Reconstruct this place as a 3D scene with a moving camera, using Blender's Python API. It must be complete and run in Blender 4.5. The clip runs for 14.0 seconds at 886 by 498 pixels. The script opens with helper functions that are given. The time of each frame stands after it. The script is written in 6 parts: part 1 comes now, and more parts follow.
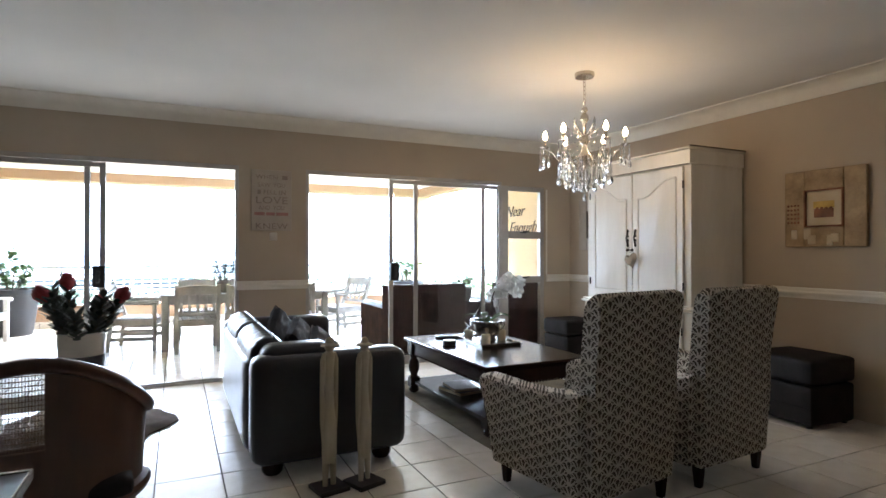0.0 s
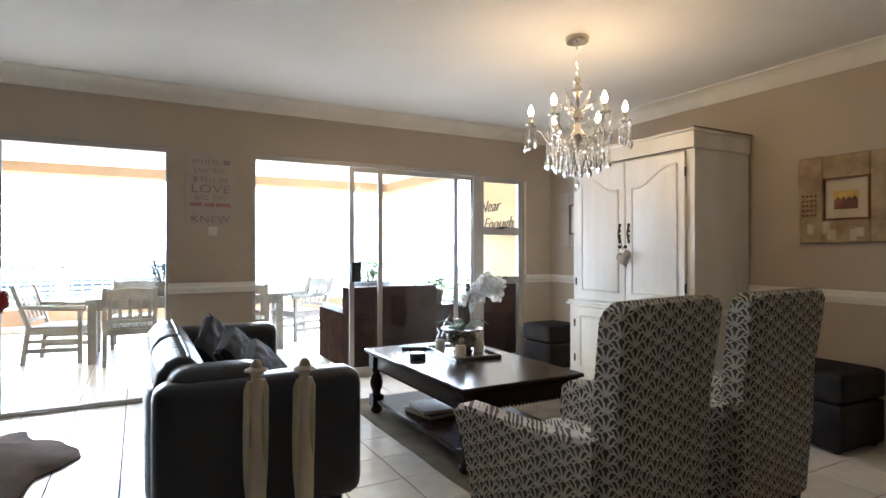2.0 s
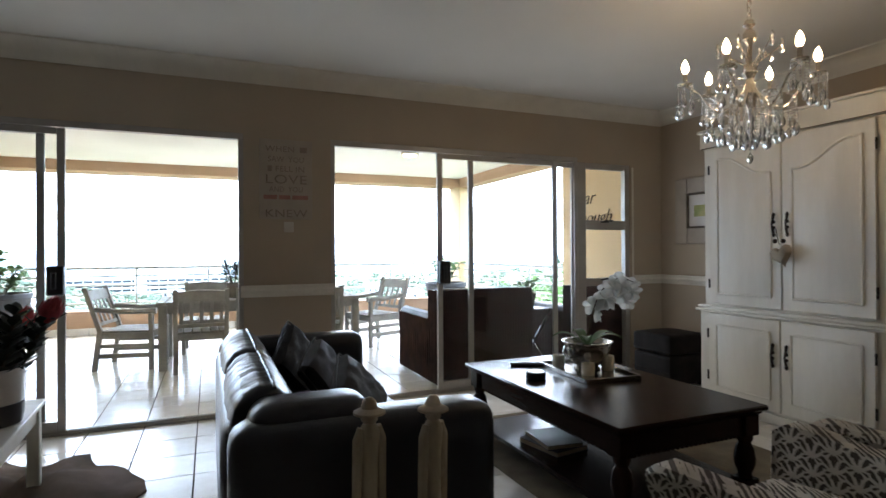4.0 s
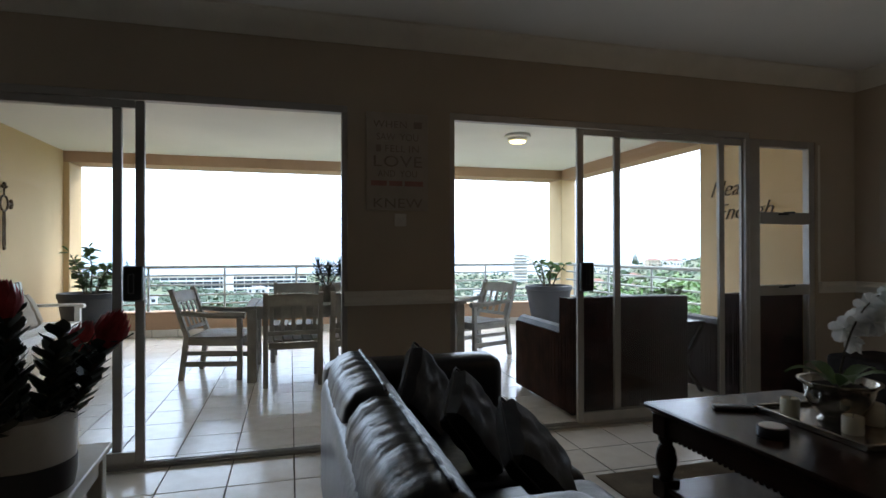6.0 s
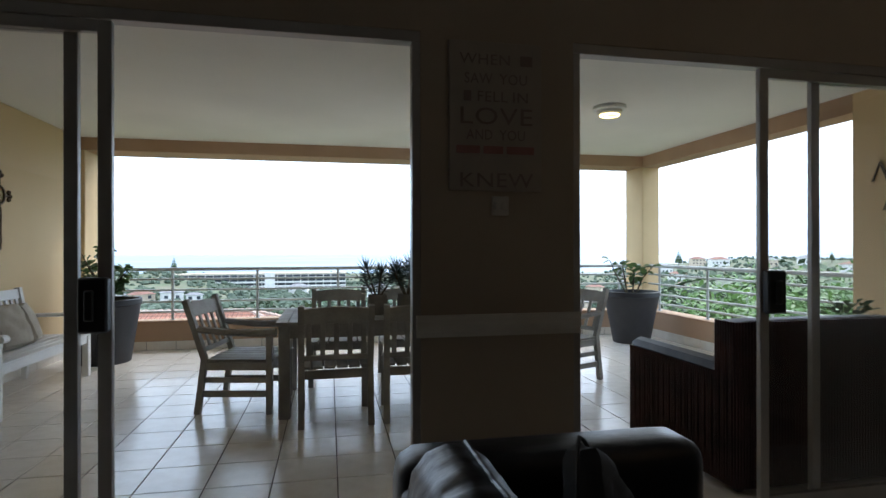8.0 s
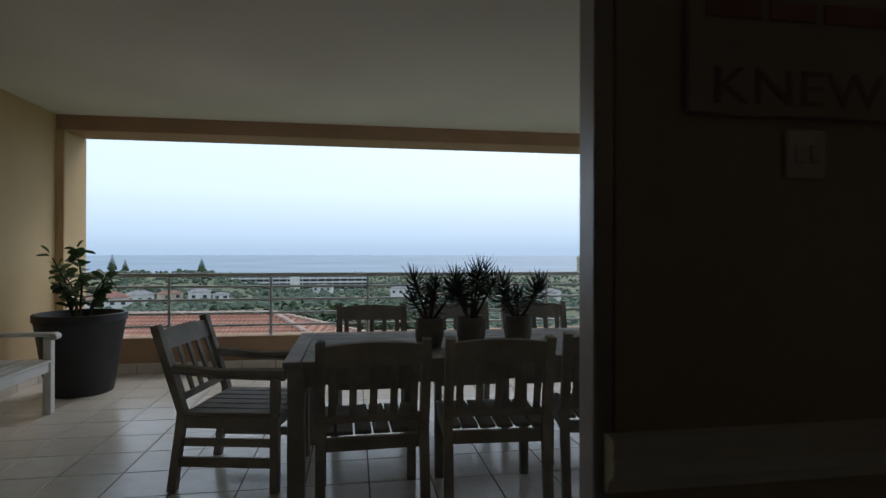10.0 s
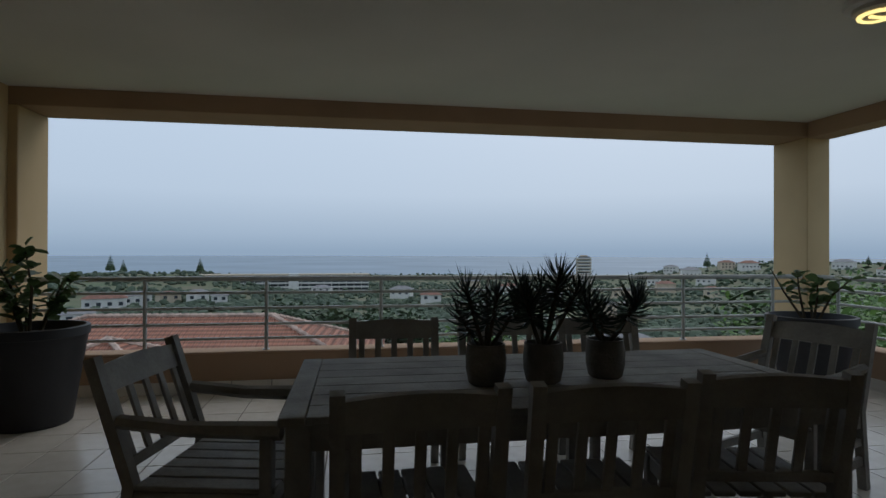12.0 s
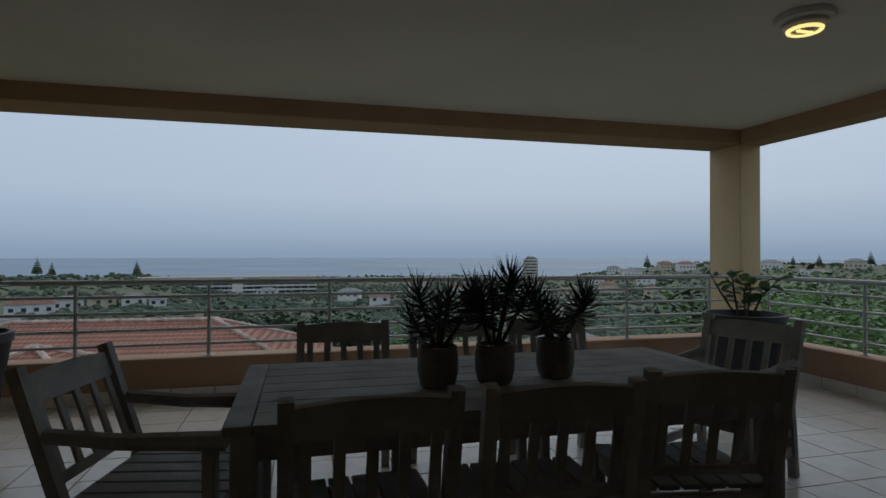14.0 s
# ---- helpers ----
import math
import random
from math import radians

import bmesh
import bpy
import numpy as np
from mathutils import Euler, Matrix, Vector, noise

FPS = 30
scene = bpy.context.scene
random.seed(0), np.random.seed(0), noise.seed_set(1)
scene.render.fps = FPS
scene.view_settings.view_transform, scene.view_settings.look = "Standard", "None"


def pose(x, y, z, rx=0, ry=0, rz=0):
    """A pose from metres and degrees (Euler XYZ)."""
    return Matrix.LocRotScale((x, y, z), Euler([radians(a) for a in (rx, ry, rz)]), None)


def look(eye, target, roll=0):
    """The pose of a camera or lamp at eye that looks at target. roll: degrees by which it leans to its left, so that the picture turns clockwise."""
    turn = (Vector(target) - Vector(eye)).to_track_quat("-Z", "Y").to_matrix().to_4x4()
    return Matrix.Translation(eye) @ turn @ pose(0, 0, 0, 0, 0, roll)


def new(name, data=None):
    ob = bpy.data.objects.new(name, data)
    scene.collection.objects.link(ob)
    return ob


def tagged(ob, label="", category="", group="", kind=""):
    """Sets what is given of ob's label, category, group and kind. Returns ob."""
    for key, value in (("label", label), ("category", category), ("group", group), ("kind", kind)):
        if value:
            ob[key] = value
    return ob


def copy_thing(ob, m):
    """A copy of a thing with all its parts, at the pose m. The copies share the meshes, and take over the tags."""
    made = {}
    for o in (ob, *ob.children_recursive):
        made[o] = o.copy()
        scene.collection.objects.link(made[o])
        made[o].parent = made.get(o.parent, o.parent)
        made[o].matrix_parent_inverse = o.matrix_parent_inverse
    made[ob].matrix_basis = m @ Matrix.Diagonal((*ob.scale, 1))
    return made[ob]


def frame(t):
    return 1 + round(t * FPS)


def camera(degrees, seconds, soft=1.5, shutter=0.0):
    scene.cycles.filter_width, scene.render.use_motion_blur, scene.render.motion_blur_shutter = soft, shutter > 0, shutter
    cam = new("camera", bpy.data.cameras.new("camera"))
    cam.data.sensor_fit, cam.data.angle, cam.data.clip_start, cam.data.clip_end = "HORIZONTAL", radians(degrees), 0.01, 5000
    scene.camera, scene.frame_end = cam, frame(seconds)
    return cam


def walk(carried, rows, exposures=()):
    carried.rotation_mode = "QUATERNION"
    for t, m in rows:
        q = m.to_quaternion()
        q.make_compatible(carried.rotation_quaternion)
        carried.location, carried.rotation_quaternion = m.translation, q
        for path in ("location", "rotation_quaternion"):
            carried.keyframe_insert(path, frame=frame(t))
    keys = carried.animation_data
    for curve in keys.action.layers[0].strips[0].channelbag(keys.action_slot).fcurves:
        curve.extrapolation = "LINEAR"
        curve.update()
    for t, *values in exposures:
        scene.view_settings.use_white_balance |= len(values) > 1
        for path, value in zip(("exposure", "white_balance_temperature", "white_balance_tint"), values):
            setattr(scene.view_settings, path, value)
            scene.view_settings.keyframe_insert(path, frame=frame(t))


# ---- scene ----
cam = camera(77.0, 14.0, shutter=0.3)
PATH = [
    (0, (-0.034, 0.034, 1.282), (0.83, 1.838, 1.291), 0.0),
    (0.5, (0.11, 0.186, 1.289), (1.022, 1.966, 1.297), -0.0),
    (1, (0.201, 0.34, 1.274), (1.147, 2.102, 1.282), -0.1),
    (1.5, (0.303, 0.499, 1.269), (1.248, 2.262, 1.277), 0.0),
    (2, (0.293, 0.667, 1.257), (1.252, 2.422, 1.266), 0.0),
    (4.5, (0.29, 1.676, 1.237), (0.981, 3.552, 1.245), -0.3),
    (5, (0.298, 1.922, 1.246), (0.909, 3.826, 1.253), -0.2),
    (5.5, (0.221, 2.194, 1.231), (0.781, 4.113, 1.24), -0.2),
    (6, (0.184, 2.433, 1.233), (0.714, 4.362, 1.242), -0.1),
    (6.5, (0.191, 2.739, 1.237), (0.676, 4.679, 1.246), -0.1),
    (7, (0.2, 3.031, 1.229), (0.639, 4.982, 1.238), -0.1),
    (7.5, (0.175, 3.36, 1.242), (0.592, 5.316, 1.248), 0.1),
    (8, (0.165, 3.702, 1.252), (0.565, 5.662, 1.255), -0.1),
    (10.5, (0.076, 5.399, 1.273), (0.387, 7.375, 1.28), 0.2),
    (11, (0.015, 5.665, 1.262), (0.345, 7.638, 1.266), 0.1),
    (11.5, (0.019, 5.967, 1.266), (0.341, 7.94, 1.271), 0.2),
    (12, (0.012, 6.079, 1.261), (0.333, 8.053, 1.271), 0.2),
    (12.5, (0.011, 6.118, 1.256), (0.341, 8.09, 1.269), 0.2),
    (13, (0.002, 6.121, 1.261), (0.358, 8.089, 1.274), 0.2),
    (13.5, (0.001, 6.124, 1.257), (0.418, 8.08, 1.273), 0.2),
    (14, (0.006, 6.102, 1.261), (0.506, 8.039, 1.277), 0.1),
]
EXPOSURE = [(0, 4.1, 5950, 12), (0.5, 4.6, 5950, 12), (1, 4.65, 6000, 12), (2, 4.35, 6000, 12), (4.3, 2.7, 6100, 10), (5, 2.0, 6150, 10),
            (6, 1.6, 6150, 10), (7, 1.25, 6150, 10), (8, 0.95, 6200, 10), (9.4, 0.1, 6350, 10), (10.3, -0.6, 6550, 10),
            (11, -0.8, 6600, 10), (12, -1.15, 6480, 10), (14, -1.35, 6450, 10)]
walk(cam, [(t, look(eye, target, roll)) for t, eye, target, roll in PATH], EXPOSURE)

# ---- light ----
SUN_UP, SUN_TURN = 48, 35
world = bpy.data.worlds.new("overcast_sky")
world.use_nodes = True
scene.world = world
wn, wl = world.node_tree.nodes, world.node_tree.links
sky = wn.new("ShaderNodeTexSky")
sky.sky_type, sky.sun_disc = "NISHITA", False
sky.sun_elevation, sky.sun_rotation = radians(SUN_UP), radians(SUN_TURN)
sky.air_density, sky.dust_density, sky.ozone_density = 1.0, 6.0, 1.0
cloud = wn.new("ShaderNodeMix")
cloud.data_type = "RGBA"
cloud.inputs[0].default_value = 0.85
cloud.inputs[7].default_value = (7.5, 9.35, 11.7, 1)
wl.new(sky.outputs[0], cloud.inputs[6])
# sea haze: the overcast dims and turns bluer towards the horizon
coord, axes, haze, dim = wn.new("ShaderNodeTexCoord"), wn.new("ShaderNodeSeparateXYZ"), wn.new("ShaderNodeValToRGB"), wn.new("ShaderNodeMix")
wl.new(coord.outputs["Generated"], axes.inputs[0])
wl.new(axes.outputs[2], haze.inputs[0])
for place, shade in ((0.0, (0.64, 0.70, 0.75)), (0.03, (0.80, 0.84, 0.87)), (0.10, (1.03, 1.03, 1.03))):
    stop = haze.color_ramp.elements[0] if place == 0 else haze.color_ramp.elements.new(place)
    stop.position, stop.color = place, (*shade, 1)
haze.color_ramp.elements[-1].position, haze.color_ramp.elements[-1].color = 0.25, (1.12, 1.10, 1.08, 1)
dim.data_type, dim.blend_type = "RGBA", "MULTIPLY"
dim.inputs[0].default_value = 1.0
wl.new(cloud.outputs[2], dim.inputs[6])
wl.new(haze.outputs[0], dim.inputs[7])
wl.new(dim.outputs[2], wn["Background"].inputs[0])
wn["Background"].inputs[1].default_value = 0.15
sun = new("sun", bpy.data.lights.new("sun", "SUN"))
sun.data.energy, sun.data.angle, sun.data.color = 1.0, radians(30), (1.0, 0.97, 0.92)
sun.matrix_world = look((0, 0, 50), (-50 * math.sin(radians(SUN_TURN)) / math.tan(radians(SUN_UP)), -50 * math.cos(radians(SUN_TURN)) / math.tan(radians(SUN_UP)), 0))
BULB, TERRACE_LAMP = 9.5, 2.8
for lamp_x, lamp_w in ((-0.69, 2.3), (2.7, 2.9)):   # added fill lamps in the two openings, standing in for more skylight
    lamp = new("opening_skylight", bpy.data.lights.new("opening_skylight", "AREA"))
    lamp.data.shape, lamp.data.size, lamp.data.size_y = "RECTANGLE", lamp_w, 2.0
    lamp.data.energy, lamp.data.color = 0.4 * lamp_w, (0.93, 0.97, 1.0)
    lamp.matrix_world = pose(lamp_x, 5.91, 1.07, -90, 0, 0)


# ---- helpers of this scene ----
class Geo:
    """Collects faces; every method adds one closed or open piece."""

    def __init__(self):
        self.v, self.f = [], []

    def add(self, verts, faces, m=None):
        n = len(self.v)
        self.v += [tuple(m @ Vector(p)) for p in verts] if m else [tuple(p) for p in verts]
        self.f += [tuple(i + n for i in f) for f in faces]
        return self

    def box(self, x0, x1, y0, y1, z0, z1, c=0.004, m=None):
        lo, hi = (min(x0, x1), min(y0, y1), min(z0, z1)), (max(x0, x1), max(y0, y1), max(z0, z1))
        c = min(c, *(0.45 * (hi[i] - lo[i]) for i in range(3)))
        if c <= 0:
            vs = [(hi[0] if i & 1 else lo[0], hi[1] if i & 2 else lo[1], hi[2] if i & 4 else lo[2]) for i in range(8)]
            return self.add(vs, [(0, 2, 3, 1), (4, 5, 7, 6), (0, 1, 5, 4), (2, 6, 7, 3), (0, 4, 6, 2), (1, 3, 7, 5)], m)
        vs = []
        for i in range(8):
            for a in range(3):
                p = []
                for k in range(3):
                    top = i >> k & 1
                    d = 0 if k == a else c
                    p.append(hi[k] - d if top else lo[k] + d)
                vs.append(p)
        fs = []
        for a in range(3):
            b, d = (a + 1) % 3, (a + 2) % 3
            for s in (0, 1):
                ring = [(s << a) | (q << b) | (r << d) for q, r in ((0, 0), (1, 0), (1, 1), (0, 1))]
                face = [i * 3 + a for i in ring]
                fs.append(face if s else face[::-1])
            for q in (0, 1):
                for r in (0, 1):
                    i, j = (q << b) | (r << d), (1 << a) | (q << b) | (r << d)
                    face = [i * 3 + b, j * 3 + b, j * 3 + d, i * 3 + d]
                    fs.append(face if q != r else face[::-1])
        for i in range(8):
            face = [i * 3, i * 3 + 1, i * 3 + 2]
            fs.append(face if bin(i).count("1") % 2 else face[::-1])
        return self.add(vs, fs, m)

    def tube(self, pts, radii, n=8, m=None):
        pts = [Vector(p) for p in pts]
        if not isinstance(radii, (list, tuple)):
            radii = [radii] * len(pts)
        vs, fs = [], []
        side = None
        for k, p in enumerate(pts):
            d = (pts[min(k + 1, len(pts) - 1)] - pts[max(k - 1, 0)]).normalized()
            if side is None:
                side = d.orthogonal().normalized()
            side = (side - d * side.dot(d)).normalized()
            up = d.cross(side)
            for i in range(n):
                a = 2 * math.pi * i / n
                vs.append(p + (side * math.cos(a) + up * math.sin(a)) * radii[k])
        for k in range(len(pts) - 1):
            for i in range(n):
                j = (i + 1) % n
                fs.append((k * n + i, k * n + j, k * n + n + j, k * n + n + i))
        fs += [tuple(range(n))[::-1], tuple((len(pts) - 1) * n + i for i in range(n))]
        return self.add(vs, fs, m)

    def lathe(self, prof, n=20, m=None):
        vs, fs = [], []
        for r, z in prof:
            for i in range(n):
                a = 2 * math.pi * i / n
                vs.append((r * math.cos(a), r * math.sin(a), z))
        for k in range(len(prof) - 1):
            for i in range(n):
                j = (i + 1) % n
                fs.append((k * n + i, k * n + j, k * n + n + j, k * n + n + i))
        fs += [tuple(range(n))[::-1], tuple((len(prof) - 1) * n + i for i in range(n))]
        return self.add(vs, fs, m)

    def prism(self, outline, depth, m=None):
        """An outline in x and z, made thick along y."""
        n = len(outline)
        vs = [(x, 0, z) for x, z in outline] + [(x, depth, z) for x, z in outline]
        fs = [tuple(range(n)), tuple(range(n, 2 * n))[::-1]]
        fs += [(i, i + n, (i + 1) % n + n, (i + 1) % n) for i in range(n)]
        return self.add(vs, fs, m)

    def pillow(self, w, d, h, m=None, n=10, p=3.5, rough=0.0, seed=0):
        """A soft block of w x d x h about its middle, rounder for a low p."""
        vs, fs = [], []
        for s in (1, -1):
            k0 = len(vs)
            for i in range(n + 1):
                for j in range(n + 1):
                    u, v = 2 * i / n - 1, 2 * j / n - 1
                    e = max(0.0, (1 - abs(u) ** p) * (1 - abs(v) ** p)) ** 0.42
                    z = s * h / 2 * e
                    bulge = 1 - 0.06 * (u * u + v * v) * (1 - e)
                    q = Vector((u * w / 2 * bulge, v * d / 2 * bulge, z))
                    if rough:
                        q.z += rough * noise.noise(Vector((u * 3 + seed, v * 3, s * 2.0))) * e
                    vs.append(q)
            for i in range(n):
                for j in range(n):
                    a = k0 + i * (n + 1) + j
                    f = (a, a + n + 1, a + n + 2, a + 1)
                    fs.append(f if s > 0 else f[::-1])
        return self.add(vs, fs, m)

    def ball(self, r, m=None, n=8, sq=1.0):
        prof = [(max(0.0008, r * math.sin(math.pi * k / n)), -r * sq * math.cos(math.pi * k / n)) for k in range(n + 1)]
        return self.lathe(prof, max(6, n), m)

    def mesh(self, name, fix=True):
        me = bpy.data.meshes.new(name)
        me.from_pydata(self.v, [], self.f)
        if fix:
            bm = bmesh.new()
            bm.from_mesh(me)
            bmesh.ops.remove_doubles(bm, verts=bm.verts, dist=1e-5)
            bmesh.ops.recalc_face_normals(bm, faces=bm.faces)
            bm.to_mesh(me)
            bm.free()
        me.shade_smooth()
        me.set_sharp_from_angle(angle=radians(38))
        return me


def part(name, geo, material, parent=None, label="", m=None, fix=True):
    ob = new(name, geo if isinstance(geo, bpy.types.Mesh) else geo.mesh(name, fix))
    if material and not ob.data.materials:
        ob.data.materials.append(material)
    ob.parent = parent
    if m is not None:
        ob.matrix_local = m
    if label:
        tagged(ob, label)
    return ob


def thing(name, label, category, m=None, group=""):
    ob = tagged(new(name), label, category, group)
    ob.empty_display_size = 0.1
    if m is not None:
        ob.matrix_local = m
    return ob


def solid(name, geo, material, label, category, m=None, group="", kind="", fix=True):
    return tagged(part(name, geo, material, None, "", m, fix), label, category, group, kind)


def setting(name, geo, material, label="", category="", fix=True):
    return tagged(part(name, geo, material, None, "", None, fix), label, category, "", "structure")


def letters(body, size, depth=0.004, spacing=1.0, shear=0.0, fit=None, thin=0.0):
    cu = bpy.data.curves.new("letters", "FONT")
    cu.body, cu.size, cu.extrude, cu.space_character, cu.shear = body, size, depth / 2, spacing, shear
    cu.align_x, cu.resolution_u, cu.offset = "CENTER", 3, thin
    ob = bpy.data.objects.new("letters", cu)
    scene.collection.objects.link(ob)
    dg = bpy.context.evaluated_depsgraph_get()
    me = bpy.data.meshes.new_from_object(ob.evaluated_get(dg))
    bpy.data.objects.remove(ob)
    if fit:
        xs = [v.co.x for v in me.vertices]
        k = fit / (max(xs) - min(xs))
        for v in me.vertices:
            v.co.x *= k
    return me


# ---- materials ----
def material(name, color, rough=0.5, metal=0.0, vary=0.12, scale=6.0, bump=0.15, fine=90.0, second=None, stretch=(1, 1, 1),
             piece=0.0, coat=0.0, island=False, spec=0.5, rough_vary=0.08):
    """A plain surface with broad stains, fine grain and relief. second: a colour that the broad noise mixes in. piece: how far single pieces differ."""
    mt = bpy.data.materials.new(name)
    mt.use_nodes = True
    n, l = mt.node_tree.nodes, mt.node_tree.links
    b = n["Principled BSDF"]
    b.inputs["Roughness"].default_value, b.inputs["Metallic"].default_value = rough, metal
    b.inputs["Specular IOR Level"].default_value = spec
    b.inputs["Coat Weight"].default_value, b.inputs["Coat Roughness"].default_value = coat, 0.12
    co = n.new("ShaderNodeTexCoord")
    mp = n.new("ShaderNodeMapping")
    mp.inputs["Scale"].default_value = stretch
    l.new(co.outputs["Object"], mp.inputs[0])
    broad, grain = n.new("ShaderNodeTexNoise"), n.new("ShaderNodeTexNoise")
    broad.inputs["Scale"].default_value, broad.inputs["Detail"].default_value = scale, 5
    grain.inputs["Scale"].default_value, grain.inputs["Detail"].default_value = fine, 3
    for t in (broad, grain):
        l.new(mp.outputs[0], t.inputs["Vector"])
    mix = n.new("ShaderNodeMix")
    mix.data_type = "RGBA"
    two = second or tuple(c * (1 - 2.2 * vary) for c in color)
    mix.inputs[6].default_value, mix.inputs[7].default_value = (*color, 1), (*two, 1)
    ramp = n.new("ShaderNodeMapRange")
    ramp.inputs[1].default_value, ramp.inputs[2].default_value = 0.35, 0.7
    l.new(broad.outputs[0], ramp.inputs[0])
    l.new(ramp.outputs[0], mix.inputs[0])
    hsv = n.new("ShaderNodeHueSaturation")
    l.new(mix.outputs[2], hsv.inputs["Color"])
    val = n.new("ShaderNodeMath")
    val.operation = "MULTIPLY_ADD"
    l.new(grain.outputs[0], val.inputs[0])
    val.inputs[1].default_value, val.inputs[2].default_value = vary * 1.6, 1 - vary * 0.8
    last = val
    if piece:
        if island:
            rnd = n.new("ShaderNodeNewGeometry").outputs["Random Per Island"]
        else:
            rnd = n.new("ShaderNodeObjectInfo").outputs["Random"]
        last = n.new("ShaderNodeMath")
        last.operation = "MULTIPLY_ADD"
        l.new(rnd, last.inputs[0])
        last.inputs[1].default_value = piece
        l.new(val.outputs[0], last.inputs[2])
    l.new(last.outputs[0], hsv.inputs["Value"])
    l.new(hsv.outputs[0], b.inputs["Base Color"])
    rr = n.new("ShaderNodeMath")
    rr.operation = "MULTIPLY_ADD"
    l.new(broad.outputs[0], rr.inputs[0])
    rr.inputs[1].default_value, rr.inputs[2].default_value = rough_vary * 2, rough - rough_vary
    l.new(rr.outputs[0], b.inputs["Roughness"])
    if bump:
        bp = n.new("ShaderNodeBump")
        bp.inputs["Strength"].default_value, bp.inputs["Distance"].default_value = bump, 0.004
        l.new(grain.outputs[0], bp.inputs["Height"])
        l.new(bp.outputs[0], b.inputs["Normal"])
    return mt


def extra_bump(mt, kind, scale, strength, distance=0.01, stretch=(1, 1, 1)):
    """Lays a second, larger relief over the grain."""
    n, l = mt.node_tree.nodes, mt.node_tree.links
    b = n["Principled BSDF"]
    co, mp, tx = n.new("ShaderNodeTexCoord"), n.new("ShaderNodeMapping"), n.new(kind)
    mp.inputs["Scale"].default_value = stretch
    l.new(co.outputs["Object"], mp.inputs[0])
    l.new(mp.outputs[0], tx.inputs["Vector"])
    tx.inputs["Scale"].default_value = scale
    bp = n.new("ShaderNodeBump")
    bp.inputs["Strength"].default_value, bp.inputs["Distance"].default_value = strength, distance
    l.new(tx.outputs[0], bp.inputs["Height"])
    old = b.inputs["Normal"].links
    if old:
        l.new(old[0].from_socket, bp.inputs["Normal"])
    l.new(bp.outputs[0], b.inputs["Normal"])
    return mt


def glass(name, tint=(1, 1, 1)):
    mt = bpy.data.materials.new(name)
    mt.use_nodes = True
    n, l = mt.node_tree.nodes, mt.node_tree.links
    clear, gloss, mix, fr = n.new("ShaderNodeBsdfTransparent"), n.new("ShaderNodeBsdfGlossy"), n.new("ShaderNodeMixShader"), n.new("ShaderNodeLayerWeight")
    clear.inputs[0].default_value, gloss.inputs["Roughness"].default_value = (*tint, 1), 0.02
    fr.inputs[0].default_value = 0.5
    steep, share = n.new("ShaderNodeMath"), n.new("ShaderNodeMath")
    steep.operation, share.operation = "POWER", "MULTIPLY_ADD"
    l.new(fr.outputs["Facing"], steep.inputs[0])
    steep.inputs[1].default_value = 5.0
    l.new(steep.outputs[0], share.inputs[0])
    share.inputs[1].default_value, share.inputs[2].default_value = 0.9, 0.03
    l.new(share.outputs[0], mix.inputs[0])
    l.new(clear.outputs[0], mix.inputs[1])
    l.new(gloss.outputs[0], mix.inputs[2])
    l.new(mix.outputs[0], n["Material Output"].inputs[0])
    return mt


def glow(name, color, strength):
    mt = bpy.data.materials.new(name)
    mt.use_nodes = True
    b = mt.node_tree.nodes["Principled BSDF"]
    b.inputs["Base Color"].default_value = (*color, 1)
    b.inputs["Emission Color"].default_value, b.inputs["Emission Strength"].default_value = (*color, 1), strength
    return mt


WALL = material("taupe_wall_paint", (0.47, 0.39, 0.30), 0.75, vary=0.04, scale=1.5, bump=0.25, fine=140)
CEILING = material("white_ceiling_paint", (0.78, 0.76, 0.72), 0.85, vary=0.03, scale=1.0, bump=0.15, fine=120)
TRIM = material("cream_trim_paint", (0.76, 0.72, 0.64), 0.5, vary=0.04, bump=0.08)
OCHRE = material("ochre_render", (0.70, 0.52, 0.29), 0.85, vary=0.06, scale=1.2, bump=0.5, fine=160, second=(0.62, 0.45, 0.25))
BEAM = material("red_brown_render", (0.47, 0.31, 0.20), 0.85, vary=0.07, scale=1.2, bump=0.5, fine=160, second=(0.40, 0.26, 0.165))
TERRACE_CEILING = material("off_white_soffit_paint", (0.80, 0.77, 0.71), 0.85, vary=0.04, scale=0.8, bump=0.2)
TILE = material("cream_ceramic_tile", (0.78, 0.735, 0.665), 0.2, vary=0.05, scale=9, bump=0.05, fine=60, second=(0.70, 0.65, 0.575), piece=0.08, rough_vary=0.05)
GROUT = material("brown_grout", (0.16, 0.13, 0.105), 0.9, vary=0.15, bump=0.3)
ALUMINIUM = material("bronze_aluminium", (0.46, 0.435, 0.41), 0.4, 0.4, vary=0.05, bump=0.04)
PANE = glass("window_glass")
LOCK = material("black_plastic", (0.02, 0.02, 0.022), 0.4, vary=0.1, bump=0.05)
LEATHER = extra_bump(material("black_leather", (0.009, 0.009, 0.014), 0.32, vary=0.1, scale=8, bump=0.22, fine=260, rough_vary=0.04), "ShaderNodeTexNoise", 20, 0.17, 0.012, (0.7, 1.6, 0.7))
CUSHION = material("charcoal_cushion_cloth", (0.03, 0.028, 0.03), 0.7, vary=0.2, scale=12, bump=0.5, fine=300)
DARK_WOOD = material("dark_stained_wood", (0.026, 0.012, 0.009), 0.2, vary=0.3, scale=7, bump=0.12, fine=70, second=(0.019, 0.010, 0.008), stretch=(1, 0.12, 1), coat=0.0, spec=0.12)
